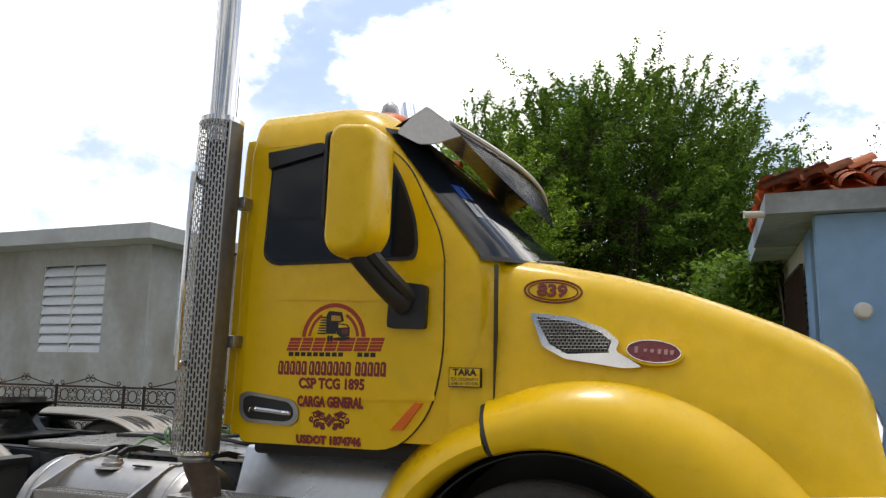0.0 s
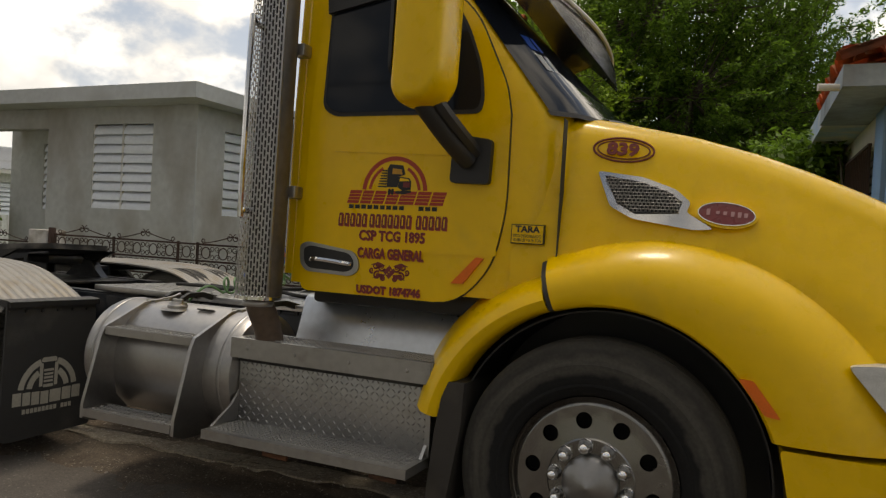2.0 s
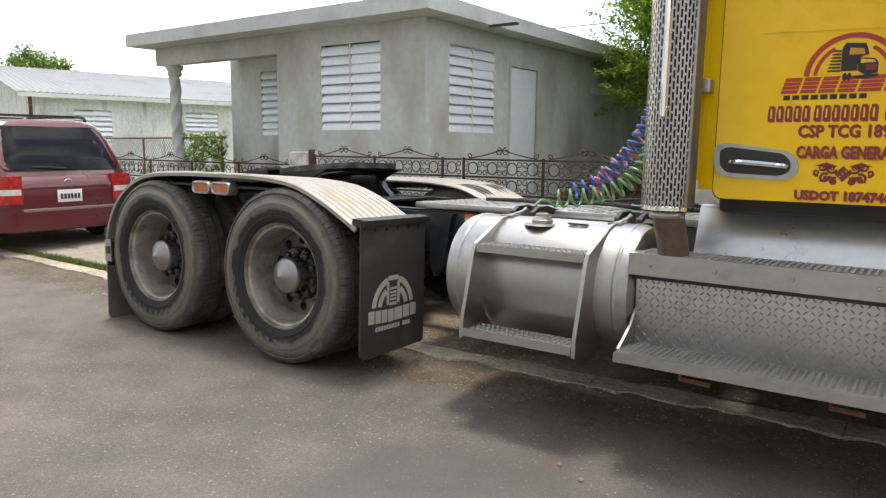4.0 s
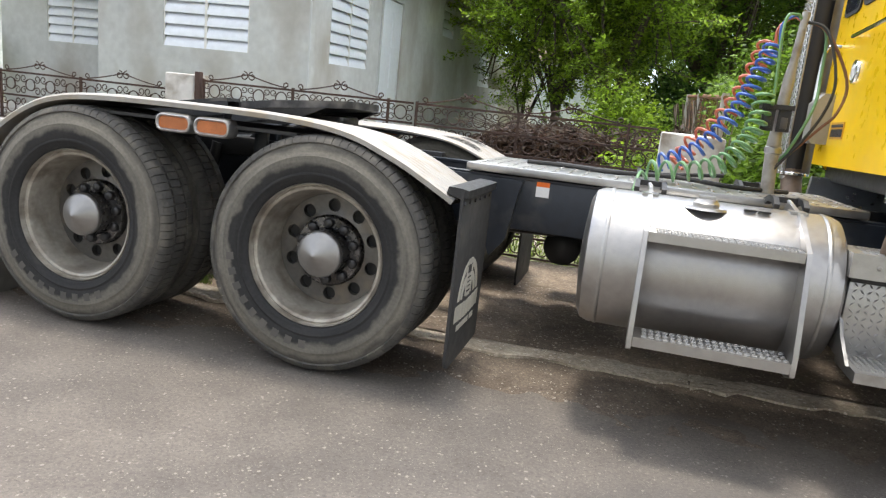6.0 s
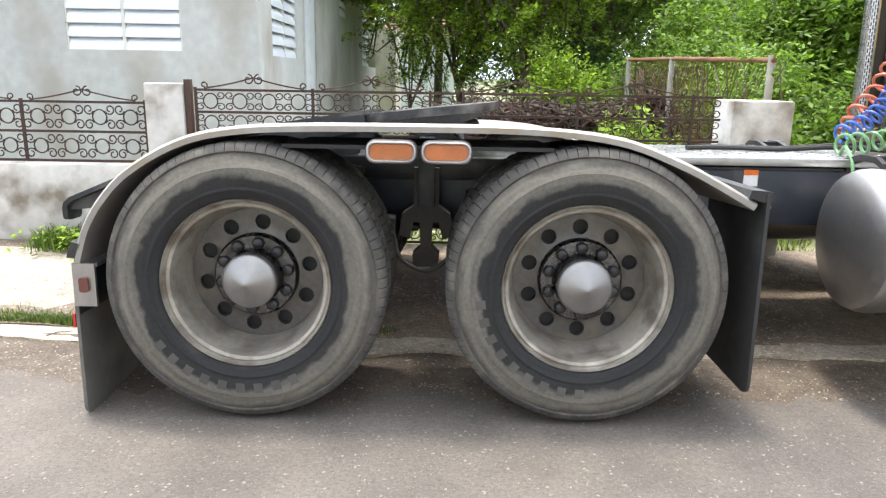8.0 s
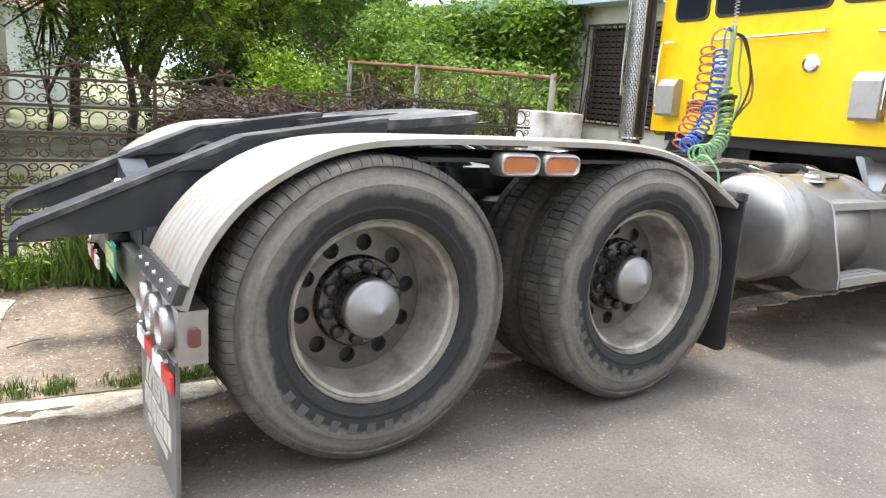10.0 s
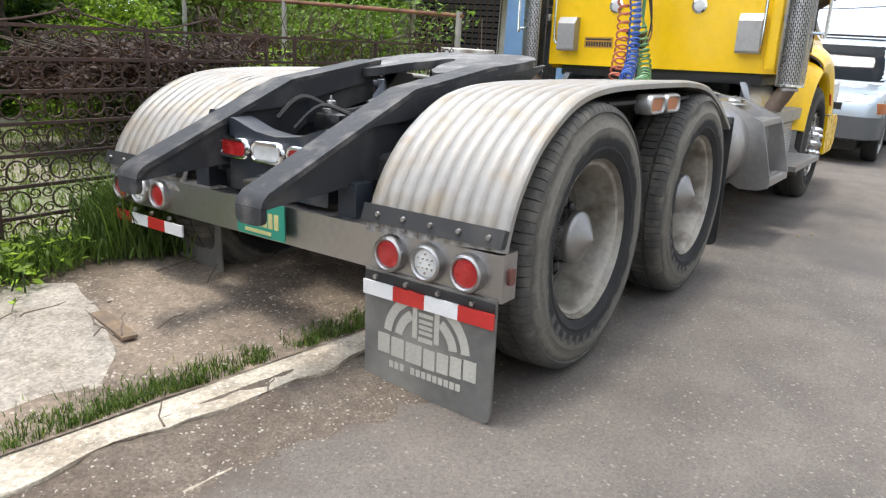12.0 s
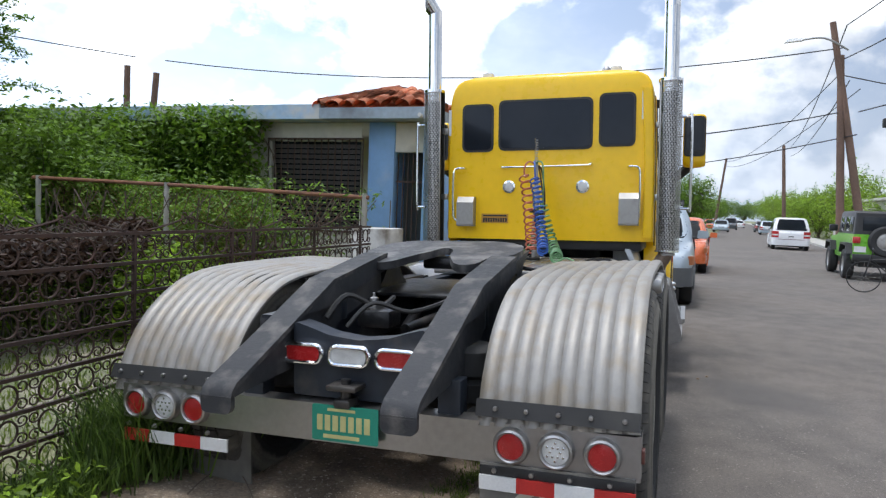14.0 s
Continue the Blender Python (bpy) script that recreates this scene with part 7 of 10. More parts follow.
# ---- battery box with steps ----
for s in (-1, 1):
    def Y(a, b):
        return (min(s * a, s * b), max(s * a, s * b))
    bx = part("battery_box", boxm(2.26, 3.32, *Y(0.55, 1.115), 0.44, 0.765, 0.01), DULLSTEEL, truck, "aluminium battery box with chequer plate")
    part("box_lip", bevel_rim(boxm(2.24, 3.335, *Y(0.90, 1.165), 0.765, 0.863), 0.008), DULLSTEEL, bx, "brushed upper step edge")
    # thin black strip draws the lip's shadow on the box front
    part("lip_shadow_gap", boxm(2.26, 3.32, *Y(1.10, 1.122), 0.742, 0.765), BLACKRUB, bx)
    part("kick_plate", bevel_rim(prismm([(s * 0.90, 0.863), (s * 0.93, 0.863), (s * 0.915, 0.90), (s * 0.86, 1.07), (s * 0.84, 1.085), (s * 0.80, 1.085), (s * 0.80, 1.07)], 2.46, 3.40, 'YZ'), 0.004), surf("bright_kick_steel", (0.58, 0.61, 0.64), 0.3, 0.85, 0.1, 6, dirt=(0.42, 0.43, 0.43), dirt_amt=0.25, dirt_scale=5), bx, "brushed kick plate")
    part("lower_step", bevel_rim(boxm(2.27, 3.345, *Y(1.10, 1.375), 0.405, 0.447), 0.006), DULLSTEEL, bx, "lower aluminium step")
    part("step_gusset", bevel_rim(prismm([(s * 1.10, 0.445), (s * 1.20, 0.445), (s * 1.15, 0.50), (s * 1.10, 0.58)], 3.32, 3.335, 'YZ'), 0.003), DULLSTEEL, bx)
    part("step_gusset", bevel_rim(prismm([(s * 1.10, 0.445), (s * 1.30, 0.445), (s * 1.16, 0.53), (s * 1.10, 0.60)], 2.255, 2.268, 'YZ'), 0.003), DULLSTEEL, bx)
    part("end_cheek", bevel_rim(prismm([(s * 0.6, 0.40), (s * 1.15, 0.40), (s * 1.16, 0.863), (s * 0.90, 0.872), (s * 0.85, 1.06), (s * 0.6, 1.06)], 3.322, 3.345, 'YZ'), 0.004), DULLSTEEL, bx)
    for x in (2.52, 3.10):
        part("step_hanger", tubem([(x, s * 1.22, 0.40), (x, s * 1.22, 0.34), (x + 0.12, s * 1.20, 0.33)], 0.012, 6), RUSTPIPE, bx)
    # chequer plate bumps, row by row
    if s < 0:
        vs_, fs_ = [], []
        for i in range(38):
            for j in range(11):
                cx, cz, a = 2.285 + 0.0275 * i, 0.462 + 0.0272 * j, radians(45 if (i + j) % 2 else -45)
                ca, sa = math.cos(a), math.sin(a)
                k0 = len(vs_)
                for u, v, d in ((-0.0125, 0, 0), (0, -0.0042, 0), (0.0125, 0, 0), (0, 0.0042, 0), (-0.005, 0, 0.003), (0.005, 0, 0.003)):
                    vs_.append((cx + u * ca - v * sa, -1.1152 - d * 1.4, cz + u * sa + v * ca))
                fs_ += [(k0, k0 + 1, k0 + 4), (k0 + 1, k0 + 5, k0 + 4), (k0 + 1, k0 + 2, k0 + 5), (k0 + 2, k0 + 3, k0 + 5), (k0 + 3, k0 + 4, k0 + 5), (k0 + 3, k0, k0 + 4)]
        tagged(part("chequer_pattern", (vs_, fs_), STEEL, bx, "raised chequer pattern"), kind="stuff")
        bt = B()
        for (y0, z, rows_) in ((1.135, 0.447, 8), (0.955, 0.863, 7)):
            for i in range(40):
                for j in range(rows_):
                    lathe_c = (2.30 + 0.0258 * i, s * (y0 + 0.0275 * j), z)
                    rings_ = []
                    for r_, h_ in ((0.0105, 0.0), (0.0095, 0.004), (0.006, 0.004), (0.0055, 0.0005)):
                        rings_.append([bt.verts.new((lathe_c[0] + r_ * math.cos(q * math.pi / 3), lathe_c[1] + r_ * math.sin(q * math.pi / 3), lathe_c[2] + h_)) for q in range(6)])
                    for a_, b_ in zip(rings_, rings_[1:]):
                        for q in range(6):
                            bt.faces.new((a_[q], a_[(q + 1) % 6], b_[(q + 1) % 6], b_[q]))
        tagged(part("tread_pattern", bt, DULLSTEEL, bx, "punched tread holes"), kind="stuff")
    for x in (2.34, 2.62, 2.92, 3.22):
        part("rivet", lathem([(0.0, -0.006), (0.008, -0.004), (0.01, 0.0)], 8, 'Y', (x, s * 1.165 if s < 0 else 1.171, 0.815)), STEEL, bx)

# ---- exhaust stacks ----
STX, STY = 2.41, 1.195
for s in (-1, 1):
    y = s * STY
    st = part("exhaust_pipe", lathem([(0.072, 2.60), (0.072, 3.42), (0.068, 3.42), (0.068, 2.60)], 32, 'Z', (STX, y, 0), close=True), CHROME, truck, "tall chrome exhaust stack")
    # mitred end, cut off slantwise towards the street
    lean, cut = Vector((-0.33, s * 0.47, 0.82)), Vector((-0.50, s * 0.85, 0.0)).normalized()
    end = Vector((STX - 0.058, y + s * 0.082, 3.62))
    def tip_rings(r, back):
        low_r, bend_r, end_r = [], [], []
        for k in range(32):
            w = 2 * math.pi * k / 32
            dx, dy = r * math.cos(w), r * math.sin(w)
            low_r.append((STX + dx, y + dy, 3.40))
            c = Vector((STX + dx, y + dy, 3.53 - 0.35 * (dx * -0.57 + dy * s * 0.82)))
            bend_r.append(tuple(c))
            end_r.append(tuple(c + lean * max(0.01, ((end - c).dot(cut) / lean.dot(cut) - back))))
        return low_r, bend_r, end_r
    part("stack_tip", loft(B(), list(tip_rings(0.0735, 0.0)), cap=False), CHROME, st, "bent chrome tip", smooth=False)
    # closed black plug just inside the rim stands for the unlit hollow
    part("tip_inside", loft(B(), list(tip_rings(0.070, 0.006))[1:]), DECBLACK, st, "black inside of the pipe")
    # near-black colour puts the shade behind the shield's slots on the muffler
    part("muffler", lathem([(0.066, 1.08), (0.066, 2.68)], 32, 'Z', (STX, y, 0)), surf("sooty_muffler_steel", (0.035, 0.032, 0.03), 0.6, 0.3, 0.2, 6), st, "dull steel muffler behind the shield")
    # perforated shield round the outer side: strips between the columns of slots
    bm = B()
    R, span = 0.112, 200
    ncol, zb, zt, pitch = 26, 1.085, 2.70, 0.044
    nrow = int((zt - zb) / pitch)
    mid = math.atan2(s * 0.75, -0.65)
    for c in range(ncol):
        w = radians(span) / ncol
        a0 = mid - radians(span) / 2 + w * c
        def pt(a, z):
            return bm.verts.new((STX + R * math.cos(a), y + R * math.sin(a), z))
        bm.faces.new([pt(a0 + w * 0.55, zb), pt(a0 + w, zb), pt(a0 + w, zt), pt(a0 + w * 0.55, zt)])
        off = pitch * 0.5 if c % 2 else 0.0
        for r in range(nrow + 1):
            z0 = zb + pitch * r + off - pitch * 0.16
            z1 = z0 + pitch * 0.24
            z0, z1 = max(zb, z0), min(zt, z1)
            if z1 > z0:
                bm.faces.new([pt(a0, z0), pt(a0 + w * 0.55, z0), pt(a0 + w * 0.55, z1), pt(a0, z1)])
    part("heat_shield", bm, surf("shield_steel", (0.42, 0.41, 0.40), 0.30, 0.9, 0.12, 8), st, "perforated steel heat shield")
    a1 = mid + radians(span) / 2 if s < 0 else mid - radians(span) / 2
    flank = [(STX + q * math.cos(a1 - s * radians(4 + 12 * k)), y + q * math.sin(a1 - s * radians(4 + 12 * k))) for q, ks in ((R - 0.001, range(9)), (R - 0.005, range(8, -1, -1))) for k in ks]
    # darker than the perforated side: its shade is put into the colour
    part("shield_flank", prismm(flank, zb, zt, 'XY'), surf("dull_shield_flank", (0.17, 0.155, 0.135), 0.5, 0.7, 0.25, 5), st, "plain dull flank of the shield")
    for sg in (-1, 1):
        ae = mid + sg * radians(span) / 2
        part("shield_edge", boxm(STX + R * math.cos(ae) - 0.006, STX + R * math.cos(ae) + 0.006, y + R * math.sin(ae) - 0.006, y + R * math.sin(ae) + 0.006, 1.085, 2.70, 0.003), STEEL, st)
    part("shield_rim", lathem([(0.108, 2.69), (0.113, 2.695), (0.113, 2.72), (0.106, 2.725), (0.075, 2.73)], 32, 'Z', (STX, y, 0)), CHROME, st)
    part("shield_rim", lathem([(0.108, 1.09), (0.112, 1.085), (0.112, 1.07), (0.07, 1.065)], 32, 'Z', (STX, y, 0)), CHROME, st)
    part("elbow", tubem(smooth_path([(STX, y, 1.10), (STX + 0.003, y - s * 0.02, 1.03), (STX + 0.006, y - s * 0.06, 0.96), (STX + 0.008, y - s * 0.09, 0.90), (STX + 0.010, y - s * 0.105, 0.85)], 5), 0.068, 18), HEATPIPE, st, "heat-stained exhaust elbow")
    part("elbow_clamp", lathem([(0.073, 1.035), (0.076, 1.04), (0.076, 1.055), (0.073, 1.06)], 24, 'Z', (STX, y, 0)), STEEL, st)
    hx, hy = STX + 0.02, y + s * 0.20
    part("stack_rail", tubem(smooth_path([(STX, y + s * 0.09, 2.36), (hx, hy - s * 0.02, 2.36), (hx, hy, 2.33), (hx, hy, 1.52), (hx, hy - s * 0.02, 1.49), (STX, y + s * 0.09, 1.49)], 4), 0.013, 8), CHROME, st, "chrome grab rail")
    for z in (2.30, 1.60):
        part("stack_mount", boxm(STX + 0.06, 2.54, min(y - s * 0.06, y - s * 0.13), max(y - s * 0.06, y - s * 0.13), z - 0.03, z + 0.03, 0.006), STEEL, st)

# ---- coiled air and power lines ----
def coil_path(way, r, turns, per=12):
    """A coil about a smooth way."""
    pts = smooth_path(way, 8)
    n = int(turns * per)
    axis, out = [], []
    for i in range(n + 1):
        u = i / n * (len(pts) - 1)
        k = min(int(u), len(pts) - 2)
        axis.append(pts[k].lerp(pts[k + 1], u - k))
    for i, c in enumerate(axis):
        d = (axis[min(i + 1, n)] - axis[max(i - 1, 0)]).normalized()
        u = d.cross(Vector((0, 1, 0)))
        u = u.normalized() if u.length > 1e-3 else Vector((1, 0, 0))
        v = d.cross(u)
        w = 2 * math.pi * i / per
        rr_c = r * (1 + 0.12 * noise.noise((i * 0.05, r * 90, 0)))
        out.append(c + u * rr_c * math.cos(w) + v * rr_c * math.sin(w))
    return out


# the stand that carries the lines: pale post on the deck with a black bracket
stand = part("hose_stand", tubem(smooth_path([(2.085, 0.02, 0.965), (2.07, 0.02, 1.25), (2.085, 0.02, 1.60), (2.11, 0.03, 1.95)], 4), 0.030, 12, radii=[0.036] * 5 + [0.030] * 4 + [0.020] * 4), surf("worn_grey_post_paint", (0.36, 0.34, 0.31), 0.5, 0.3, 0.15, 8, dirt=(0.16, 0.13, 0.10), dirt_amt=0.4, dirt_scale=9), truck, "worn grey hose stand")
part("stand_collar", lathem([(0.037, 1.20), (0.044, 1.205), (0.044, 1.235), (0.037, 1.24)], 20, 'Z', (2.072, 0.02, 0), close=True), DULLSTEEL, stand)
for xa, xb in ((1.975, 2.040), (2.058, 2.120)):
    fr_ = bevel_rim(boxm(xa, xb, -0.05, -0.02, 1.32, 1.44), 0.006)
    part("holder", fr_, BLACKPL, stand, "black plastic hose holder")
    part("holder_gap", boxm(xa + 0.014, xb - 0.014, -0.054, -0.049, 1.335, 1.395, 0.002), DARKFRAME, stand)
part("holder_top", bevel_rim(boxm(1.968, 2.128, -0.06, 0.06, 1.435, 1.46), 0.006), BLACKPL, stand)
part("spring", tubem([(2.11 + 0.016 * math.cos(i * 0.9), 0.03 + 0.016 * math.sin(i * 0.9), 1.95 + 0.0035 * i) for i in range(60)], 0.0035, 4), STEEL, stand, "steel spring")
WAY = [(1.975, 0.02, 1.76), (1.93, -0.02, 1.62), (1.87, -0.05, 1.46), (1.78, -0.09, 1.30), (1.66, -0.13, 1.17), (1.49, -0.17, 1.09)]
TOP = (2.10, 0.03, 1.90)
for name, col, way, r, turns in (("red_air_line", (0.50, 0.13, 0.07), [(x - 0.015, y + 0.10, z + 0.03) for x, y, z in WAY[:5]] + [(1.58, -0.04, 1.085)], 0.048, 12),
                                 ("blue_air_line", (0.035, 0.11, 0.42), WAY, 0.045, 17),
                                 ("green_power_cable", (0.13, 0.28, 0.12), [(1.97, -0.06, 1.50), (1.95, -0.10, 1.36), (1.90, -0.15, 1.23), (1.80, -0.20, 1.12), (1.64, -0.26, 1.065), (1.43, -0.30, 1.045)], 0.050, 15)):
    mt = surf(name, col, 0.4, 0, 0.1, 10, coat=0.2)
    cp = coil_path(way, r, turns)
    ln = part("coiled_line", tubem(cp, 0.0085, 6), mt, truck, name.split("_")[0] + " coiled line")
    part("line_lead", tubem(smooth_path([TOP, (2.06, 0.03 + way[0][1] * 0.5, 1.93), (2.0, way[0][1], 1.87), tuple(cp[0])], 5), 0.0085, 6), mt, ln)
part("line_lead", tubem(smooth_path([tuple(cp[-1]), (1.40, -0.40, 1.04), (1.38, -0.52, 0.97), (1.36, -0.57, 0.86)], 5), 0.0085, 6), MATS["green_power_cable"], truck)
# slack lines from the stand's top down to the cab
for k_, (bx_, low_) in enumerate(((2.30, 1.28), (2.36, 1.34), (2.24, 1.22))):
    part("slack_line", tubem(smooth_path([TOP, (2.22, 0.0 + 0.02 * k_, 1.86), (bx_, -0.02 + 0.03 * k_, 1.62), (bx_ - 0.02, -0.02, 1.45), (bx_ - 0.10, 0.0, low_), (2.08, 0.05 * k_, 1.10), (2.10, 0.08 + 0.05 * k_, 1.0)], 5), 0.0085, 6),
         (BLACKRUB, RUSTPIPE, MATS["green_power_cable"])[k_], truck, "slack hose hanging from the stand")
part("deck_hose", tubem(smooth_path([(0.75, 0.0, 1.0), (1.0, 0.06, 1.0), (1.25, -0.03, 1.0), (1.6, 0.05, 1.01), (1.9, -0.05, 1.0), (2.2, 0.1, 1.0)], 5), 0.013, 8), BLACKRUB, truck, "black hose lying on the deck")
part("deck_hose", tubem(smooth_path([(0.9, 0.2, 1.0), (1.2, 0.10, 1.0), (1.4, 0.16, 1.0), (1.65, 0.05, 1.03), (1.85, 0.05, 1.05)], 5), 0.011, 8), BLACKRUB, truck)
part("window_ornament", tubem([(2.478, 0.035 + 0.02 * math.sin(t), 2.10 + 0.022 * t) for t in [i * 0.35 for i in range(12)]], 0.006, 5), CHROME, truck, "silver ribbon ornament")

# ---- houses ----
def louvre_window(parent, m, w, h, cols=2, slats=9, open_deg=25, label="white aluminium louvre window"):
    """Louvre window as a part; local x along the wall, y out of it (towards -y), z up; origin at its lower left corner."""
    f = B()
    box(f, 0, w, -0.02, 0.05, -0.03, 0.0)
    box(f, 0, w, -0.02, 0.05, h, h + 0.03)
    for c in range(cols + 1):
        xx = w * c / cols
        box(f, xx - 0.016, xx + 0.016, -0.022, 0.05, 0.0, h)
    fr = part("window", f, WHITEPAINT, parent, label)
    fr.matrix_local = m
    sh = h / slats
    slat = None
    for c in range(cols):
        for i in range(slats):
            mm = Matrix.Translation((w * (c + 0.5) / cols, 0.0, sh * (i + 0.5))) @ Matrix.Rotation(radians(-open_deg + (12 if (c, i) in ((1, 6), (1, 7)) else 0)), 4, 'X')
            if slat is None:
                bmx = B()
                hw, hh = w / cols / 2 - 0.017, sh * 0.60
                sec = [(0.006, -hh), (-0.008, -hh * 0.5), (-0.012, 0), (-0.008, hh * 0.5), (0.006, hh), (0.012, hh), (0.0, 0.0), (0.012, -hh)]
                a = [bmx.verts.new((-hw, p[0], p[1])) for p in sec]
                b = [bmx.verts.new((hw, p[0], p[1])) for p in sec]
                for q in range(8):
                    bmx.faces.new((a[q], a[(q + 1) % 8], b[(q + 1) % 8], b[q]))
                bmx.faces.new(a[::-1]); bmx.faces.new(b)
                slat = part("slat", bmx, LOUVRE, fr)
                slat.matrix_local = mm
            else:
                again(slat, mm, fr)
    # flat near-black sheet stands in for the unlit room behind the slats
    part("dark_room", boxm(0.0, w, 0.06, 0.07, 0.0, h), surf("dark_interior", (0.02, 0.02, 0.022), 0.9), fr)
    return fr


def wall_with_holes(u0, u1, z0, z1, holes, d0, d1, along='x'):
    """A wall of thickness d0..d1 with rectangular openings through it, cut on a grid; holes: (ua, ub, za, zb)."""
    us = sorted({u0, u1, *[h[0] for h in holes], *[h[1] for h in holes]})
    zs = sorted({z0, z1, *[h[2] for h in holes], *[h[3] for h in holes]})
    bm = B()
    for a, b in zip(us, us[1:]):
        for c, d in zip(zs, zs[1:]):
            mu, mz = (a + b) / 2, (c + d) / 2
            if any(h[0] < mu < h[1] and h[2] < mz < h[3] for h in holes):
                continue
            if along == 'x':
                box(bm, a, b, d0, d1, c, d)
            else:
                box(bm, d0, d1, a, b, c, d)
    bmesh.ops.remove_doubles(bm, verts=bm.verts, dist=1e-4)
    inner = [f for f in bm.faces if False]
    # drop the faces that two blocks share
    seen = {}
    for f in bm.faces:
        seen.setdefault(tuple(round(c, 3) for c in f.calc_center_median()), []).append(f)
    bmesh.ops.delete(bm, geom=[f for fs in seen.values() if len(fs) > 1 for f in fs], context='FACES')
    return bm


GH = thing("grey_house", "unpainted grey cement house with flat roof and white louvre windows", "house")
GH.matrix_world = Matrix.Translation((-0.057, 0.006, 0.021)) @ Matrix.Scale(1.027, 4)
HX, HY0 = -2.43, 3.62
front_holes = [(-4.385, -3.215, 1.49, 2.71)]
part("front_wall", wall_with_holes(-5.33, HX, -0.25, 2.961, front_holes, HY0, HY0 + 0.15), STUCCO, GH)
side_holes = [(4.168, 5.398, 1.469, 2.678), (5.85, 6.79, 0.45, 2.53), (9.0, 9.75, 2.30, 2.90), (12.2, 13.4, 1.5, 2.9)]
part("side_wall", wall_with_holes(HY0 + 0.15, 15.0, -0.25, 2.961, side_holes, HX - 0.15, HX, 'y'), STUCCO, GH)
part("porch_side_wall", wall_with_holes(HY0 + 0.15, 5.6, -0.25, 2.961, [], -5.33, -5.18, 'y'), STUCCO, GH)
part("porch_back_wall", wall_with_holes(-8.95, -5.33, -0.25, 2.961, [(-8.03, -7.05, 1.45, 2.70)], 5.6, 5.75), STUCCO, GH)
part("porch_beam", boxm(-8.55, -5.33, HY0 + 0.01, HY0 + 0.22, 2.66, 2.961, 0.01), STUCCO, GH)
part("corner_bead", boxm(HX - 0.012, HX + 0.004, HY0 - 0.004, HY0 + 0.012, 0.0, 2.961), STUCCOEDGE, GH)
part("plinth", boxm(-8.95, HX - 0.16, HY0 + 0.16, 5.55, -0.08, 0.42), CONCRETE, GH)
roof_poly = [(-8.72, HY0 - 0.45), (HX + 0.365, HY0 - 0.45), (HX + 0.365, 15.3), (-8.72, 15.3)]
part("roof", bevel_rim(prismm(roof_poly, 2.961, 3.165, 'XY'), 0.012), STUCCOEDGE, GH, "flat grey cement roof slab with overhang")
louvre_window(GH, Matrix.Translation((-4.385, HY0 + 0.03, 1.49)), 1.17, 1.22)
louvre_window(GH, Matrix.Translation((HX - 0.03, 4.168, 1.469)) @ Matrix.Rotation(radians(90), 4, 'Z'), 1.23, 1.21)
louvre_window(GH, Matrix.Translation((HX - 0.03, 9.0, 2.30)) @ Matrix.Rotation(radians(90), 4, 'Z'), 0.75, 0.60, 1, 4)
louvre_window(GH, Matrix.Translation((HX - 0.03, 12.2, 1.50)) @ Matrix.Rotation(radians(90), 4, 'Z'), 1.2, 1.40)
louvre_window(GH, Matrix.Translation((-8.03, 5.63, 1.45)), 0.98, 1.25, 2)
hd = part("house_door", boxm(HX - 0.06, HX - 0.02, 5.87, 6.77, 0.47, 2.51, 0.004), LOUVRE, GH, "white panelled side door")
for z0, z1 in ((0.65, 1.15), (1.25, 1.75), (1.85, 2.35)):
    for y0, y1 in ((5.96, 6.26), (6.36, 6.68)):
        part("door_panel", bevel_rim(boxm(HX - 0.022, HX - 0.012, y0, y1, z0, z1), 0.004), LOUVRE, hd)
part("door_frame", boxm(HX - 0.05, HX + 0.02, 5.82, 5.87, 0.45, 2.57), STUCCOEDGE, GH)
part("roof_scupper", boxm(HX + 0.3, HX + 0.75, 4.7, 4.78, 2.94, 2.97), BLACKPL, GH)
# porch column with its spiral shaft
col = part("porch_column", boxm(-8.42, -8.06, HY0 + 0.0, HY0 + 0.36, 0.0, 0.98, 0.015), STUCCO, GH, "grey porch column with twisted shaft")
bm = B()
rows_ = []
for i in range(41):
    t = i / 40
    z = 0.98 + (2.50 - 0.98) * t
    rows_.append([( -8.24 + (0.088 + 0.018 * math.cos(3 * (a * math.pi / 9) - t * 26)) * math.cos(a * math.pi / 9), HY0 + 0.18 + (0.088 + 0.018 * math.cos(3 * (a * math.pi / 9) - t * 26)) * math.sin(a * math.pi / 9), z) for a in range(18)])
part("shaft", loft(bm, rows_), STUCCOEDGE, col)
part("capital", lathem([(0.10, 2.47), (0.13, 2.50), (0.13, 2.53), (0.115, 2.55), (0.15, 2.61), (0.165, 2.66)], 20, 'Z', (-8.24, HY0 + 0.18, 0)), STUCCOEDGE, col)

# the zinc-roofed neighbour behind the red car
ZH = thing("zinc_house", "weathered pale wooden house with corrugated zinc roof", "house", at=(-20.93, 7.02, 0), rz=79.9)
part("wall", wall_with_holes(0, 13, -0.08, 2.92, [(1.33, 2.58, 1.22, 2.42), (5.22, 6.52, 1.30, 2.46), (9.4, 10.6, 1.25, 2.42)], 0.0, 0.15), OLDWOOD, ZH)
for i in range(60):
    part("siding_seam", boxm(0.1 + 0.215 * i, 0.1 + 0.215 * i + 0.012, -0.012, 0.0, -0.08, 2.92), OLDWOOD, ZH, smooth=False) if not any(a < 0.1 + 0.215 * i < b for a, b in ((1.3, 2.6), (5.2, 6.55), (9.38, 10.62))) else None
bm = B()
gr_ = []
nn = 150
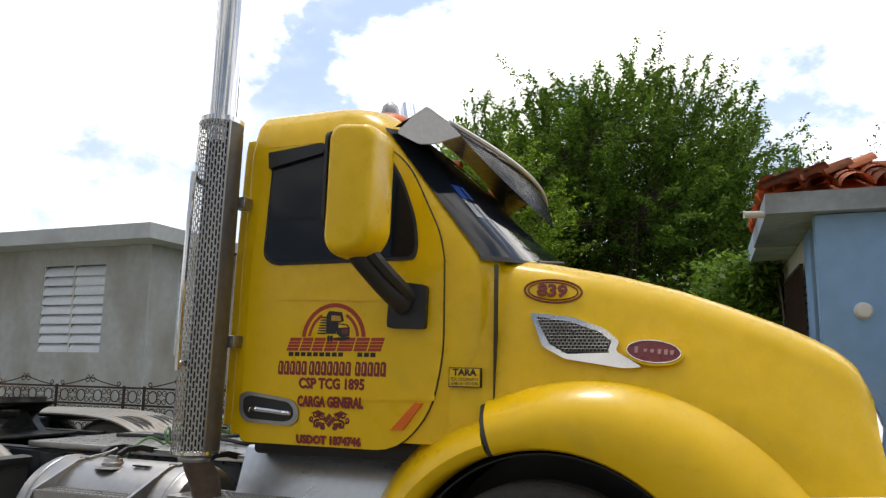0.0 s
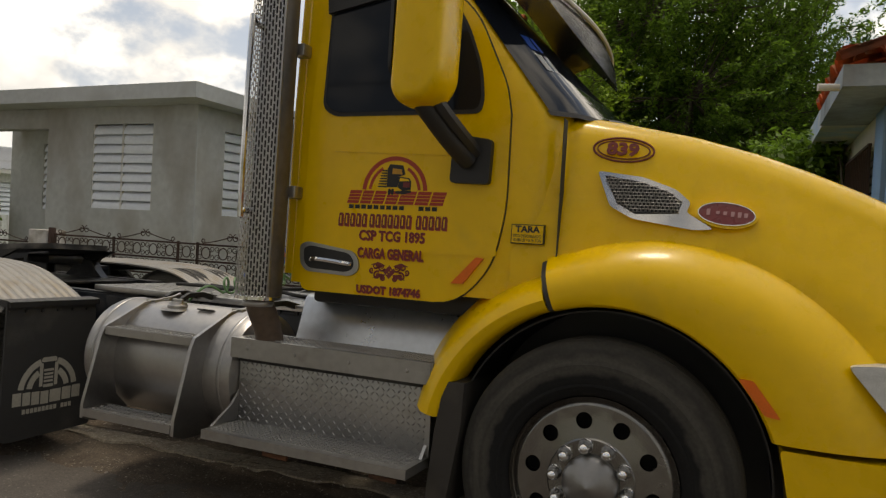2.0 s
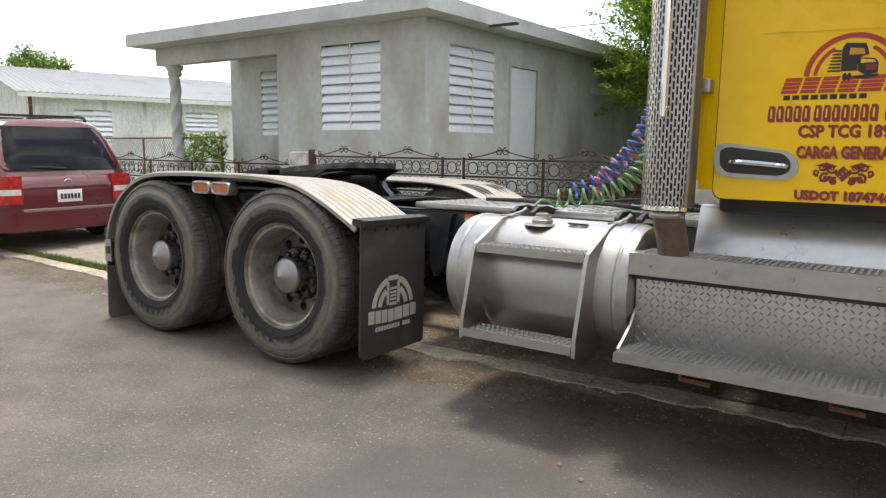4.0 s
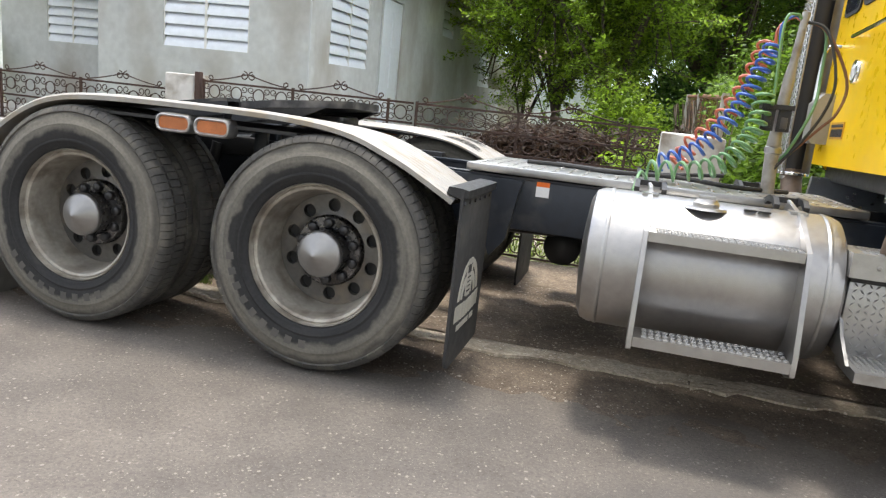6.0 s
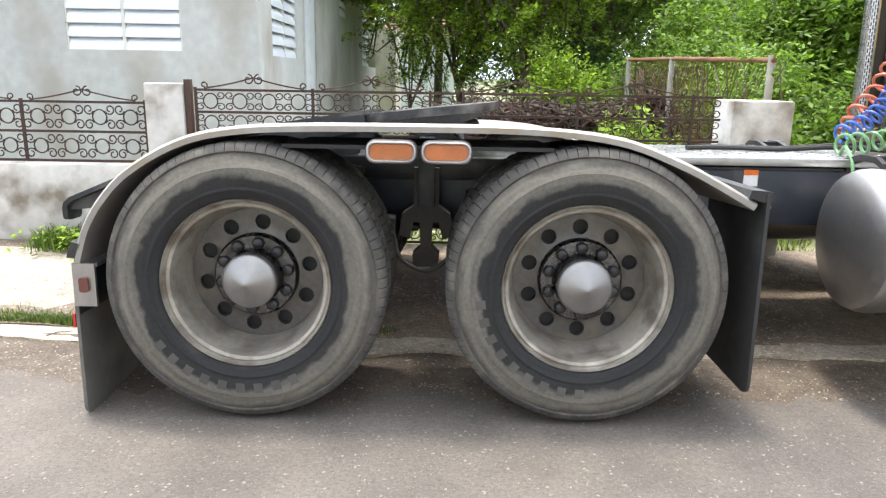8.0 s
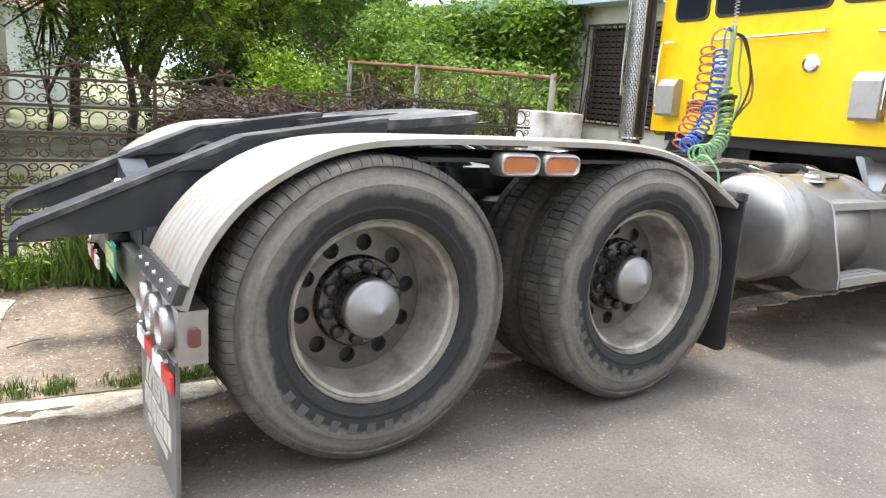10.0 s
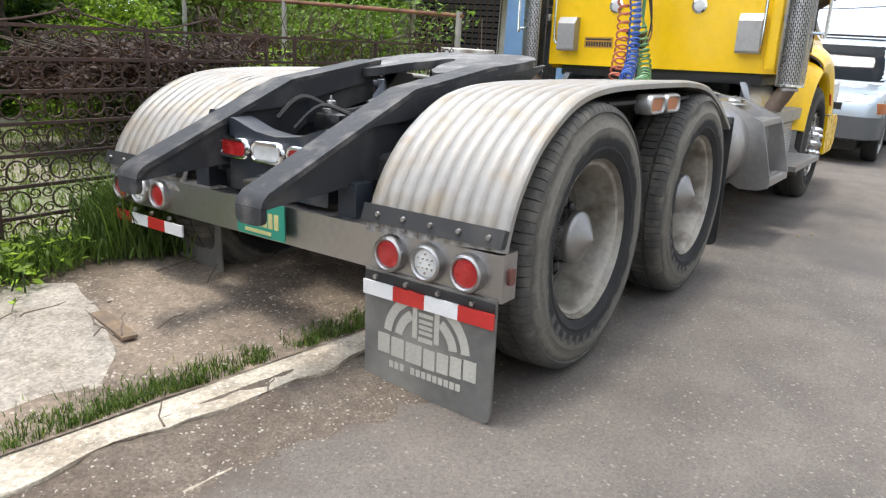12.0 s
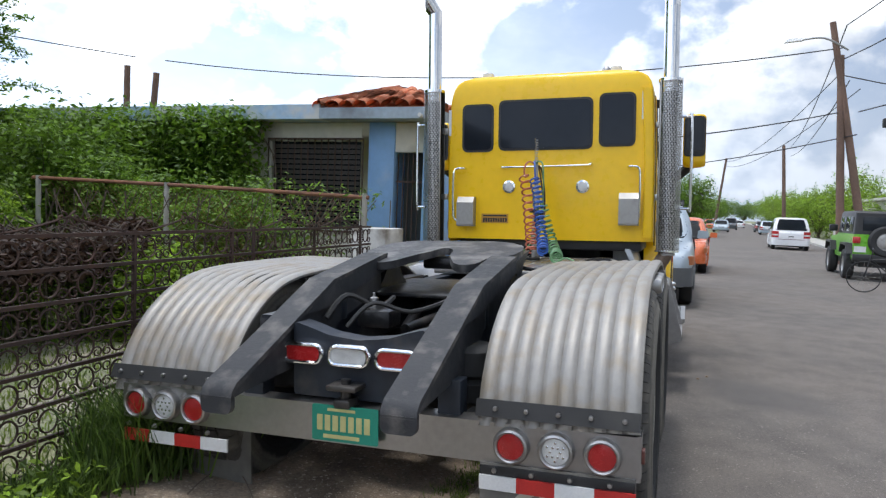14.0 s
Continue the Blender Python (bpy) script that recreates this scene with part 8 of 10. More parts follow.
for j, (yy, zz) in enumerate(((-0.45, 2.92), (4.0, 4.05), (8.4, 2.92))):
    gr_.append([bm.verts.new((-0.5 + 14.0 * i / nn, yy, zz + 0.022 * math.cos(math.pi * i))) for i in range(nn + 1)])
for a, b in zip(gr_, gr_[1:]):
    for i in range(nn):
        bm.faces.new((a[i], a[i + 1], b[i + 1], b[i]))
bmesh.ops.solidify(bm, geom=list(bm.faces), thickness=0.01)
part("zinc_roof", bm, ZINC, ZH, "pale corrugated zinc roof", smooth=False)
part("end_wall", bevel_rim(prismm([(0.15, -0.08), (7.9, -0.08), (7.9, 2.9), (4.0, 3.92), (0.15, 2.93)], 0.0, 0.15, 'YZ'), 0.004), OLDWOOD, ZH)
part("fascia_board", boxm(-0.4, 13.4, -0.44, -0.41, 2.76, 2.89), WHITEPAINT, ZH)
part("corner_board", boxm(-0.02, 0.10, -0.025, -0.012, -0.08, 2.90), RUSTPIPE, ZH, "rust-stained corner board")
for xa, w_, za, h_ in ((1.33, 1.25, 1.22, 1.20), (5.22, 1.30, 1.30, 1.16), (9.4, 1.2, 1.25, 1.17)):
    louvre_window(ZH, Matrix.Translation((xa, 0.03, za)), w_, h_, 2, 7, 30)
louvre_window(ZH, Matrix.Translation((0.03, 2.4, 1.3)) @ Matrix.Rotation(radians(-90), 4, 'Z'), 1.0, 0.9, 1, 6)

# blue and cream house beyond the lot
BH = thing("blue_house", "cream and faded blue house with clay-tiled porch", "house", at=(0, 0.09, -0.19))
part("side_wall", wall_with_holes(3.42, 10.6, -0.08, 2.92, [(3.55, 5.2, 1.2, 2.62)], 5.6, 5.78, 'y'), CREAM, BH)
part("corner_pillar", boxm(5.58, 6.05, 2.97, 3.415, -0.08, 2.92, 0.012), BLUEWALL, BH, "faded blue corner pillar")
part("porch_lintel", boxm(5.62, 5.80, 2.48, 2.968, 2.46, 2.92), CREAM, BH)
part("front_wall", wall_with_holes(5.55, 13.5, -0.08, 2.92, [(7.6, 9.6, -0.08, 2.25)], 2.32, 2.47), BLUEWALL, BH)
# back wall coloured near black to give the porch its shade
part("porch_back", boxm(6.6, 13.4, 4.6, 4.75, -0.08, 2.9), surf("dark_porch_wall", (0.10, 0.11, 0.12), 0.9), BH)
pg = part("porch_grille", boxm(5.66, 5.69, 2.48, 2.96, 1.98, 2.01), IRON, BH, "black iron porch grille")
for i in range(6):
    part("grille_bar", boxm(5.667, 5.683, 2.50 + 0.085 * i, 2.515 + 0.085 * i, 0.05, 2.44), IRON, pg)
part("porch_wall", boxm(5.60, 5.75, 2.48, 2.96, -0.08, 0.85), CREAM, BH)
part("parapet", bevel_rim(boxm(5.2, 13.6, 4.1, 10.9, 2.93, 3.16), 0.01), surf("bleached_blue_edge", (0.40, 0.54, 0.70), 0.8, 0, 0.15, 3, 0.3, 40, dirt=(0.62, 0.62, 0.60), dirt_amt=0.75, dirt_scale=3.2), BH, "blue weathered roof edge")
part("porch_slab", bevel_rim(boxm(5.18, 13.6, 2.2, 4.098, 2.93, 3.10), 0.01), surf("stained_eave", (0.34, 0.40, 0.46), 0.85, 0, 0.2, 3, 0.3, 40, dirt=(0.16, 0.15, 0.14), dirt_amt=0.5, dirt_scale=1.2), BH)
part("wall_lamp", lathem([(0.0, 2.80), (0.05, 2.81), (0.07, 2.84), (0.07, 2.87)], 20, 'Y', (5.85, -0.53, 2.13)), WHITEPAINT, BH, "round white wall lamp")
part("drain_pipe", tubem([(5.25, 2.4, 2.96), (5.02, 2.35, 2.96)], 0.03, 10), WHITEPAINT, BH)
gr = part("window_grille", boxm(5.545, 5.575, 3.5, 5.25, 1.15, 1.18), IRON, BH, "black iron window grille")
part("grille_bar", boxm(5.545, 5.575, 3.5, 5.25, 2.64, 2.67), IRON, gr)
for i in range(15):
    yb = 3.5 + 1.74 * i / 14
    part("grille_bar", boxm(5.55, 5.57, yb - 0.007, yb + 0.007, 1.18, 2.64), IRON, gr)
part("window_dark", boxm(5.70, 5.72, 3.55, 5.2, 1.2, 2.62), GLASS, BH)
for i in range(16):
    part("blind_slat", boxm(5.66, 5.69, 3.56, 5.19, 1.24 + 0.085 * i, 1.24 + 0.085 * i + 0.06), surf("brown_jalousie", (0.05, 0.042, 0.04), 0.5), BH, smooth=False)
# clay tiles of the hipped porch roof, row by row
bm = B()
q_ = [bm.verts.new(p) for p in ((5.25, 2.24, 3.10), (13.5, 2.24, 3.10), (13.5, 4.10, 3.10), (5.25, 4.10, 3.10), (6.05, 3.15, 3.42), (13.5, 3.15, 3.42))]
for f_ in ((0, 1, 5, 4), (1, 2, 5), (2, 3, 4, 5), (3, 0, 4), (0, 3, 2, 1)):
    bm.faces.new([q_[k] for k in f_])
tiles = part("tile_bed", bm, TILE, BH, "hipped clay-tile porch roof", smooth=False)
bmt = B()
rws = []
for l0, rr in ((0.0, 0.122), (0.33, 0.104)):
    rws.append([bmt.verts.new((rr * math.cos(math.pi * q / 8), l0, rr * math.sin(math.pi * q / 8) * 0.85)) for q in range(9)])
for q in range(8):
    bmt.faces.new((rws[0][q], rws[0][q + 1], rws[1][q + 1], rws[1][q]))
bmesh.ops.solidify(bmt, geom=list(bmt.faces), thickness=0.014)
tile = part("roof_tile", bmt, TILE, tiles)
spots = []
for slope in (0, 1):
    for i in range(33):
        for j in range(4):
            t0 = j / 4
            if 5.36 + 0.245 * i < 5.25 + 0.85 * t0:
                continue
            ya, yb = (2.16, 3.15) if slope == 0 else (4.16, 3.15)
            spots.append((5.36 + 0.245 * i, ya + (yb - ya) * t0, 3.11 + 0.34 * t0, 0 if slope == 0 else 180, math.degrees(math.atan2(0.34, abs(yb - ya)))))
for i in range(9):
    for j in range(4):
        t0 = j / 4
        y = 2.22 + 0.235 * i
        if 2.16 + 0.95 * t0 <= y <= 4.2 - 0.95 * t0:
            spots.append((5.17 + 0.88 * t0, y, 3.11 + 0.34 * t0, -90, 21))
for j in range(5):
    t0 = j / 5
    spots.append((5.22 + 0.83 * t0, 2.2 + 0.95 * t0, 3.15 + 0.33 * t0, -41, 15))
    spots.append((5.22 + 0.83 * t0, 4.12 - 0.95 * t0, 3.15 + 0.33 * t0, -139, 15))
for i in range(24):
    spots.append((6.0 + 0.32 * i, 3.15, 3.45, -90, 0))
for k, (x, y, z, rz_, rx_) in enumerate(spots):
    m = Matrix.Translation((x + rng.uniform(-0.008, 0.008), y, z)) @ Matrix.Rotation(radians(rz_), 4, 'Z') @ Matrix.Rotation(radians(rx_ + rng.uniform(-2, 2)), 4, 'X')
    if k == 0:
        tile.matrix_local = m
    else:
        again(tile, m, tiles)

# small white house far back in the lots
WH = thing("white_cottage", "small white cottage with rusty orange roof among trees", "house")
part("wall", boxm(-2.75, -0.45, 21.0, 25.0, -0.08, 2.72), surf("bluish_white_wall", (0.62, 0.68, 0.68), 0.8, 0, 0.1, 2, dirt=(0.4, 0.4, 0.36), dirt_amt=0.3), WH)
part("rusty_roof", bevel_rim(prismm([(20.6, 2.70), (25.4, 2.70), (23.0, 3.45)], -2.9, -0.2, 'YZ'), 0.01), surf("rusty_sheet", (0.17, 0.095, 0.065), 0.8, 0, 0.5, 2), WH)
CH = thing("cream_outhouse", "low cream outhouse with grey post behind the grey house", "house")
part("wall", boxm(-2.9, -2.1, 16.5, 18.5, -0.08, 2.6), CREAM, CH)

# ---- street fence ----
FY = 1.53
low = structure(part("fence_wall", boxm(-7.6, -2.87, FY - 0.06, FY + 0.08, -0.10, 0.63, 0.01), PLASTERWALL), "low peeling whitewashed fence wall", "wall")
tagged(part("fence_pier", boxm(-2.855, -2.560, FY - 0.05, FY + 0.20, -0.10, 1.25, 0.015), PLASTERWALL), "peeling concrete fence pier beside the gate", "pier")
tagged(part("gate_post", boxm(-2.557, -2.507, FY - 0.03, FY + 0.03, -0.10, 1.28, 0.005), IRON), "rusted steel gate post beside the pier", "post")
tagged(part("gate_pillar", boxm(1.515, 1.97, 1.38, 1.75, -0.10, 1.19, 0.015), PLASTERWALL), "peeling whitewashed concrete gate pillar", "pillar")


def scroll(cx, cz, r, turns, a0, sx=1, n=26, y=0.0):
    out = []
    for i in range(n + 1):
        t = i / n
        a = radians(a0) + sx * turns * 2 * math.pi * t
        rr = r * (1 - 0.72 * t)
        out.append((cx + rr * math.cos(a), y, cz + rr * math.sin(a)))
    return out


def ring_mesh():
    return tubem([(0.068 * math.cos(2 * math.pi * k / 18), 0, 0.068 * math.sin(2 * math.pi * k / 18)) for k in range(18)], 0.0070, 5, closed=True)


def c_scroll_mesh():
    """One C-scroll for a field's corner."""
    return tubem([(0.086 + 0.042 * (1 - 0.62 * i / 14) * math.cos(radians(200 + 430 * i / 14)), 0, 0.060 + 0.042 * (1 - 0.62 * i / 14) * math.sin(radians(200 + 430 * i / 14))) for i in range(15)], 0.0058, 4)


def iron_panel(name, label, x0, x1, z0, z1, rows_n, crest=True, pitch=0.25):
    th = thing(name, label, "gate" if "gate" in name else "fence", at=(0, FY, 0))
    bar_w = 0.011
    rowh = (z1 - z0) / rows_n
    for i in range(rows_n + 1):
        z = z0 + rowh * i
        part("rail", boxm(x0, x1, -bar_w, bar_w, z - 0.009, z + 0.009), IRON, th)
    n = max(1, round((x1 - x0) / pitch))
    pw = (x1 - x0) / n
    mo = None
    for i in range(n):
        for j in range(rows_n):
            m = Matrix.Translation((x0 + pw * (i + 0.5), 0, z0 + rowh * (j + 0.5))) @ Matrix.Diagonal((pw / 0.25, 1, rowh / 0.23, 1))
            if mo is None:
                mo = part("ring", ring_mesh(), IRON, th)
                rnd = Matrix.Diagonal((0.054 / (0.068 * pw / 0.25), 1, 0.056 / (0.068 * rowh / 0.23), 1))
                mo.matrix_local = m @ rnd
                sc = part("scroll", c_scroll_mesh(), IRON, th)
                sc.matrix_local = m
            else:
                again(mo, m @ rnd, th)
                again(sc, m, th)
            for sx, sz in ((-1, 1), (1, -1), (-1, -1)):
                again(sc, m @ Matrix.Diagonal((sx, 1, sz, 1)), th)
    k = 0
    for i in range(0, n + 1, 4):
        part("upright", boxm(x0 + pw * i - 0.01, x0 + pw * i + 0.01, -0.01, 0.01, z0, z1 + 0.02), IRON, th)
    if crest:
        for i in range(0, n - 3, 4):
            xa, xb = x0 + pw * (i + 0.3), x0 + pw * (i + 3.7)
            xm = (xa + xb) / 2
            for s in (-1, 1):
                xe = xa if s < 0 else xb
                part("crest", tubem([(xe + (xm - xe) * t, 0, z1 + 0.015 + 0.078 * t ** 1.4) for t in [q / 8 for q in range(9)]], 0.006, 5), IRON, th)
                part("crest_scroll", tubem(scroll(xm - s * -0.040, z1 + 0.078, 0.040, 1.2, 90, s), 0.0055, 4), IRON, th)
                part("crest_scroll", tubem(scroll(xe, z1 + 0.035, 0.03, 1.1, -90, -s), 0.0055, 4), IRON, th)
    return th


iron_panel("street_fence", "black wrought-iron railing with rings and scrolls on the wall", -7.6, -2.87, 0.655, 1.10, 2, pitch=0.235)
iron_panel("street_gate", "rusty wrought-iron gate leaf with rings and scrolls", -2.48, -0.485, 0.055, 1.205, 7, pitch=0.222)
iron_panel("street_gate", "rusty wrought-iron gate leaf with rings and scrolls", -0.455, 1.485, 0.055, 1.205, 7, pitch=0.222)

# chain-link side fence with rusty top rail
SF = thing("chain_link_fence", "overgrown chain-link fence with rusted top rail", "fence")
def sfp(t, z):
    return (1.95 - 0.05 * t, 1.82 + 4.4 * t, z)
part("top_rail", tubem([sfp(-0.01, 1.49), sfp(0.5, 1.555), sfp(1.02, 1.60)], 0.022, 8), RUSTPIPE, SF, "rusted pipe rail")
for t in (0.0, 0.565, 1.0):
    part("fence_post", tubem([sfp(t, -0.10), sfp(t, 1.53 + 0.10 * t)], 0.03, 10), CONCRETE, SF, "grey fence post")
bm = B()
for i in range(60):
    for s in (-1, 1):
        t0 = i / 60
        t1 = t0 + s * 0.36
        if 0 <= t1 <= 1:
            tube(bm, [sfp(t0, 0.0), sfp(t1, 1.48 + 0.1 * t1)], 0.0022, 3, cap=False)
tagged(part("wire_mesh", bm, RUSTPIPE, SF, "rusty wire mesh"), kind="stuff")
# wire fence from the porch towards the zinc house
PFN = thing("wire_fence", "rusty chain-link fence with creeper beside the porch", "fence")
def pfp(t, z):
    return (-8.95 - 6.2 * t, 5.35 + 0.85 * t, z)
part("top_rail", tubem([pfp(0, 1.46), pfp(1, 1.44)], 0.022, 8), RUSTPIPE, PFN, "rusted pipe rail")
for t in (0.03, 0.30, 0.62, 1.0):
    part("fence_post", tubem([pfp(t, -0.1), pfp(t, 1.56 if t == 0.30 else 1.47)], 0.026, 8), RUSTPIPE, PFN, "rusted post")
bm = B()
for i in range(-12, 62):
    for sg in (-1, 1):
        t0, t1 = i / 50, i / 50 + sg * 0.235
        za, zb = 0.0, 1.44
        if t1 < t0:
            t0, t1, za, zb = t1, t0, zb, za
        c0, c1 = max(0.0, t0), min(1.0, t1)
        if c1 > c0:
            f0, f1 = (c0 - t0) / (t1 - t0), (c1 - t0) / (t1 - t0)
            tube(bm, [pfp(c0, za + (zb - za) * f0), pfp(c1, za + (zb - za) * f1)], 0.0042, 3, cap=False)
tagged(part("wire_mesh", bm, surf("weathered_wire", (0.10, 0.075, 0.06), 0.8, 0.3, 0.3, 6), PFN, "rusty wire mesh"), kind="stuff")


# ---- plants ----
def leaves(pts, size, seed, spread=0.0, droop=0.3, aspect=0.45):
    """Leaves as folded quads at the points (numpy arrays): vertices and faces for from_pydata."""
    r = np.random.RandomState(seed)
    n = len(pts)
    p = np.asarray(pts) + r.normal(0, spread, (n, 3)) if spread else np.asarray(pts)
    d = r.normal(0, 1, (n, 3)); d[:, 2] = d[:, 2] * 0.5 - droop
    d /= np.linalg.norm(d, axis=1, keepdims=True)
    up = r.normal(0, 0.45, (n, 3)) + np.array([0, 0, 1.0])
    s = np.cross(d, up); s /= np.linalg.norm(s, axis=1, keepdims=True) + 1e-9
    L = size * r.uniform(0.6, 1.35, (n, 1))
    nz = np.cross(s, d)
    a = p
    b = p + d * L * 0.45 + s * L * aspect * 0.5 + nz * L * 0.06
    c = p + d * L
    e = p + d * L * 0.45 - s * L * aspect * 0.5 + nz * L * 0.06
    v = np.stack([a, b, c, e], 1).reshape(-1, 3)
    f = np.arange(n * 4).reshape(-1, 4)
    return v, f


def leaf_obj(name, pts, size, seed, material, parent=None, label="", **k):
    v, f = leaves(pts, size, seed, **k)
    me = bpy.data.meshes.new(name)
    me.vertices.add(len(v)); me.vertices.foreach_set("co", v.astype(np.float32).ravel())
    me.loops.add(f.size); me.loops.foreach_set("vertex_index", f.astype(np.int32).ravel())
    me.polygons.add(len(f))
    me.polygons.foreach_set("loop_start", (np.arange(len(f)) * 4).astype(np.int32))
    me.update()
    me.validate()
    me.materials.append(material)
    ob = new(name, me)
    if parent is not None:
        ob.parent = parent
    if label:
        tagged(ob, label)
    return ob


def bush(name, label, centre, size, seed, leaf_m, n=9000, leaf=0.075, clumps=110, base=None):
    t = thing(name, label, "bush", at=(centre[0], centre[1], -0.08))
    r = np.random.RandomState(seed)
    c = r.normal(0, 1, (clumps, 3))
    c /= np.linalg.norm(c, axis=1, keepdims=True)
    c *= r.uniform(0.35, 1.0, (clumps, 1)) ** 0.5
    c[:, 2] = np.abs(c[:, 2]) * 0.95 + 0.04
    c *= np.array(size)
    c[:, :2] *= 1 + 0.25 * r.normal(0, 1, (clumps, 1))
    pts = c[r.randint(0, clumps, n)] + r.normal(0, 1, (n, 3)) * np.minimum(np.array(size) * 0.13, 0.17)
    pts[:, 2] = np.maximum(pts[:, 2], 0.03)
    bm = B()
    for k in range(min(clumps, 40)):
        tube(bm, [(c[k][0] * 0.15, c[k][1] * 0.15, 0.0), (c[k][0] * 0.6, c[k][1] * 0.6, c[k][2] * 0.55), tuple(c[k])], 0.012, 4, radii=[0.02, 0.012, 0.004], cap=False)
    part("stemwork", bm, BARK, t)
    leaf_obj("foliage", pts, leaf, seed + 5, leaf_m, t, "dense small leaves")
    return t


def sprig_tree(name, label, base, centre, radii, seed, leaf_m, trunk_r=0.2, sprigs=240, per=110, leaf=0.09, length=1.3, fill=9000, category="tree", limbs=7, thick=1.0, tight=1.0):
    """A tree or shrub with a crown of arching sprigs, each set with small leaves, and a shaded inner mass."""
    t = thing(name, label, category, at=base)
    r = np.random.RandomState(seed)
    c0 = np.array(centre) - np.array(base)
    R = np.array(radii)
    tops = []
    bm, bl = B(), B()
    fork = Vector((c0[0] * 0.35, c0[1] * 0.35, max(0.3, (c0[2] - R[2]) * 0.8)))
    tube(bm, [(0, 0, 0), tuple(fork * 0.5 + Vector((0.06, -0.05, 0))), tuple(fork)], trunk_r, 9, radii=[trunk_r * 1.2, trunk_r, trunk_r * 0.85], cap=False)
    for k in range(limbs):
        a = 2 * math.pi * k / limbs + r.uniform(-0.4, 0.4)
        e = Vector(c0 + R * np.array([0.62 * math.cos(a), 0.62 * math.sin(a), r.uniform(-0.2, 0.6)]))
        m = fork.lerp(e, 0.5) + Vector((r.uniform(-0.2, 0.2), r.uniform(-0.2, 0.2), 0.15 * R[2]))
        pts = smooth_path([tuple(fork), tuple(m), tuple(e)], 4)
        tube(bl, pts, 0.05, 6, radii=[trunk_r * (0.6 - 0.5 * i / (len(pts) - 1)) for i in range(len(pts))], cap=False)
        tops.append(e)
    # sprigs over the crown, denser and longer towards the top
    d = r.normal(0, 1, (sprigs, 3)); d[:, 2] = d[:, 2] * 0.9 + 0.25
    d /= np.linalg.norm(d, axis=1, keepdims=True)
    lump = np.array([1 + 0.22 * noise.noise((q[0] * 2.2 + seed, q[1] * 2.2, q[2] * 2.2)) for q in d])
    root = c0 + d * R * (lump * r.uniform(0.45, 1.0, sprigs) ** 0.6)[:, None]
    aim = d + np.array([0, 0, 0.75]) + r.normal(0, 0.35, (sprigs, 3))
    aim /= np.linalg.norm(aim, axis=1, keepdims=True)
    ln = length * r.uniform(0.4, 1.15, sprigs) * thick
    bend = r.normal(0, 0.18, (sprigs, 3))
    u = r.uniform(0, 1, (sprigs, per, 1))
    w = root[:, None, :] + aim[:, None, :] * ln[:, None, None] * u + bend[:, None, :] * ln[:, None, None] * u ** 2
    w += r.normal(0, 1, w.shape) * (leaf * tight * (1.15 - 0.75 * u))
    pts = w.reshape(-1, 3)
    inner = c0 + r.normal(0, 0.42, (fill, 3)) * R
    inner = inner[np.linalg.norm((inner - c0) / R, axis=1) < 0.95]
    pts = np.concatenate([pts, inner])
    pts[:, 2] = np.maximum(pts[:, 2], 0.05)
    for k in range(0, sprigs, 2):
        p0 = Vector(root[k]); p1 = Vector(root[k] + aim[k] * ln[k] * 0.5 + bend[k] * ln[k] * 0.25); p2 = Vector(root[k] + aim[k] * ln[k] + bend[k] * ln[k])
        q = min(tops, key=lambda e: (e - p0).length)
        tube(bl, [tuple(q), tuple(q.lerp(p0, 0.5)), tuple(p0), tuple(p1), tuple(p2)], 0.01, 4, radii=[0.03 * thick, 0.022 * thick, 0.014, 0.009, 0.004], cap=False)
    part("trunk", bm, BARK, t)
    part("branchwork", bl, BARK, t)
    leaf_obj("crown", pts, leaf, seed + 1, leaf_m, t, "airy crown of many small leaves", droop=0.1)
    return t


sprig_tree("thorn_tree", "broad feathery green tree behind the lot", (3.2, 13.8, -0.08), (2.4, 13.5, 5.0), (4.0, 2.6, 3.0), 11, LEAF, 0.24, 950, 170, 0.10, 1.25, 85000, tight=0.62)
sprig_tree("thorn_tree", "feathery green tree beside the larger one", (-0.9, 14.6, -0.08), (-1.0, 14.4, 6.7), (0.8, 1.2, 1.6), 12, LEAF, 0.10, 70, 150, 0.10, 1.25, 4000, tight=0.6)
sprig_tree("shade_tree", "spreading tree with feathery green leaves", (-0.4, 10.4, -0.08), (-0.4, 10.0, 3.3), (2.0, 1.6, 1.9), 21, LEAFY, 0.07, 340, 120, 0.08, 1.1, 15000, tight=0.8)
sprig_tree("shade_tree", "spreading tree with dark leaning trunk", (0.95, 9.0, -0.08), (0.4, 8.8, 3.4), (1.7, 1.5, 1.85), 23, LEAFY, 0.08, 320, 120, 0.085, 1.0, 16000, tight=0.8)
sprig_tree("shade_tree", "thin young tree with drooping sprays", (-1.5, 13.2, -0.08), (-1.5, 13.0, 2.4), (1.3, 0.8, 1.6), 24, LEAF, 0.045, 150, 80, 0.07, 1.0, 1500, tight=0.8)
sprig_tree("shade_tree", "dark leafy tree behind the blue house", (6.8, 19.0, -0.08), (6.8, 19.0, 4.6), (3.4, 2.5, 2.9), 27, LEAFD, 0.2, 220, 100, 0.13, 1.3, 14000)
for k_, (x_, y_, s_) in enumerate(((-1.4, 27, 3.4), (2.5, 26, 4.2), (6.5, 25, 3.8), (11, 27, 4.4))):
    sprig_tree("woodland_tree", "green tree in the woods behind the lots", (x_, y_, -0.08), (x_, y_, s_ * 0.80), (2.9, 2.0, s_ * 0.78), 61 + k_, LEAF if k_ % 2 else LEAFD, 0.2, 200, 80, 0.16, 1.4, 12000)
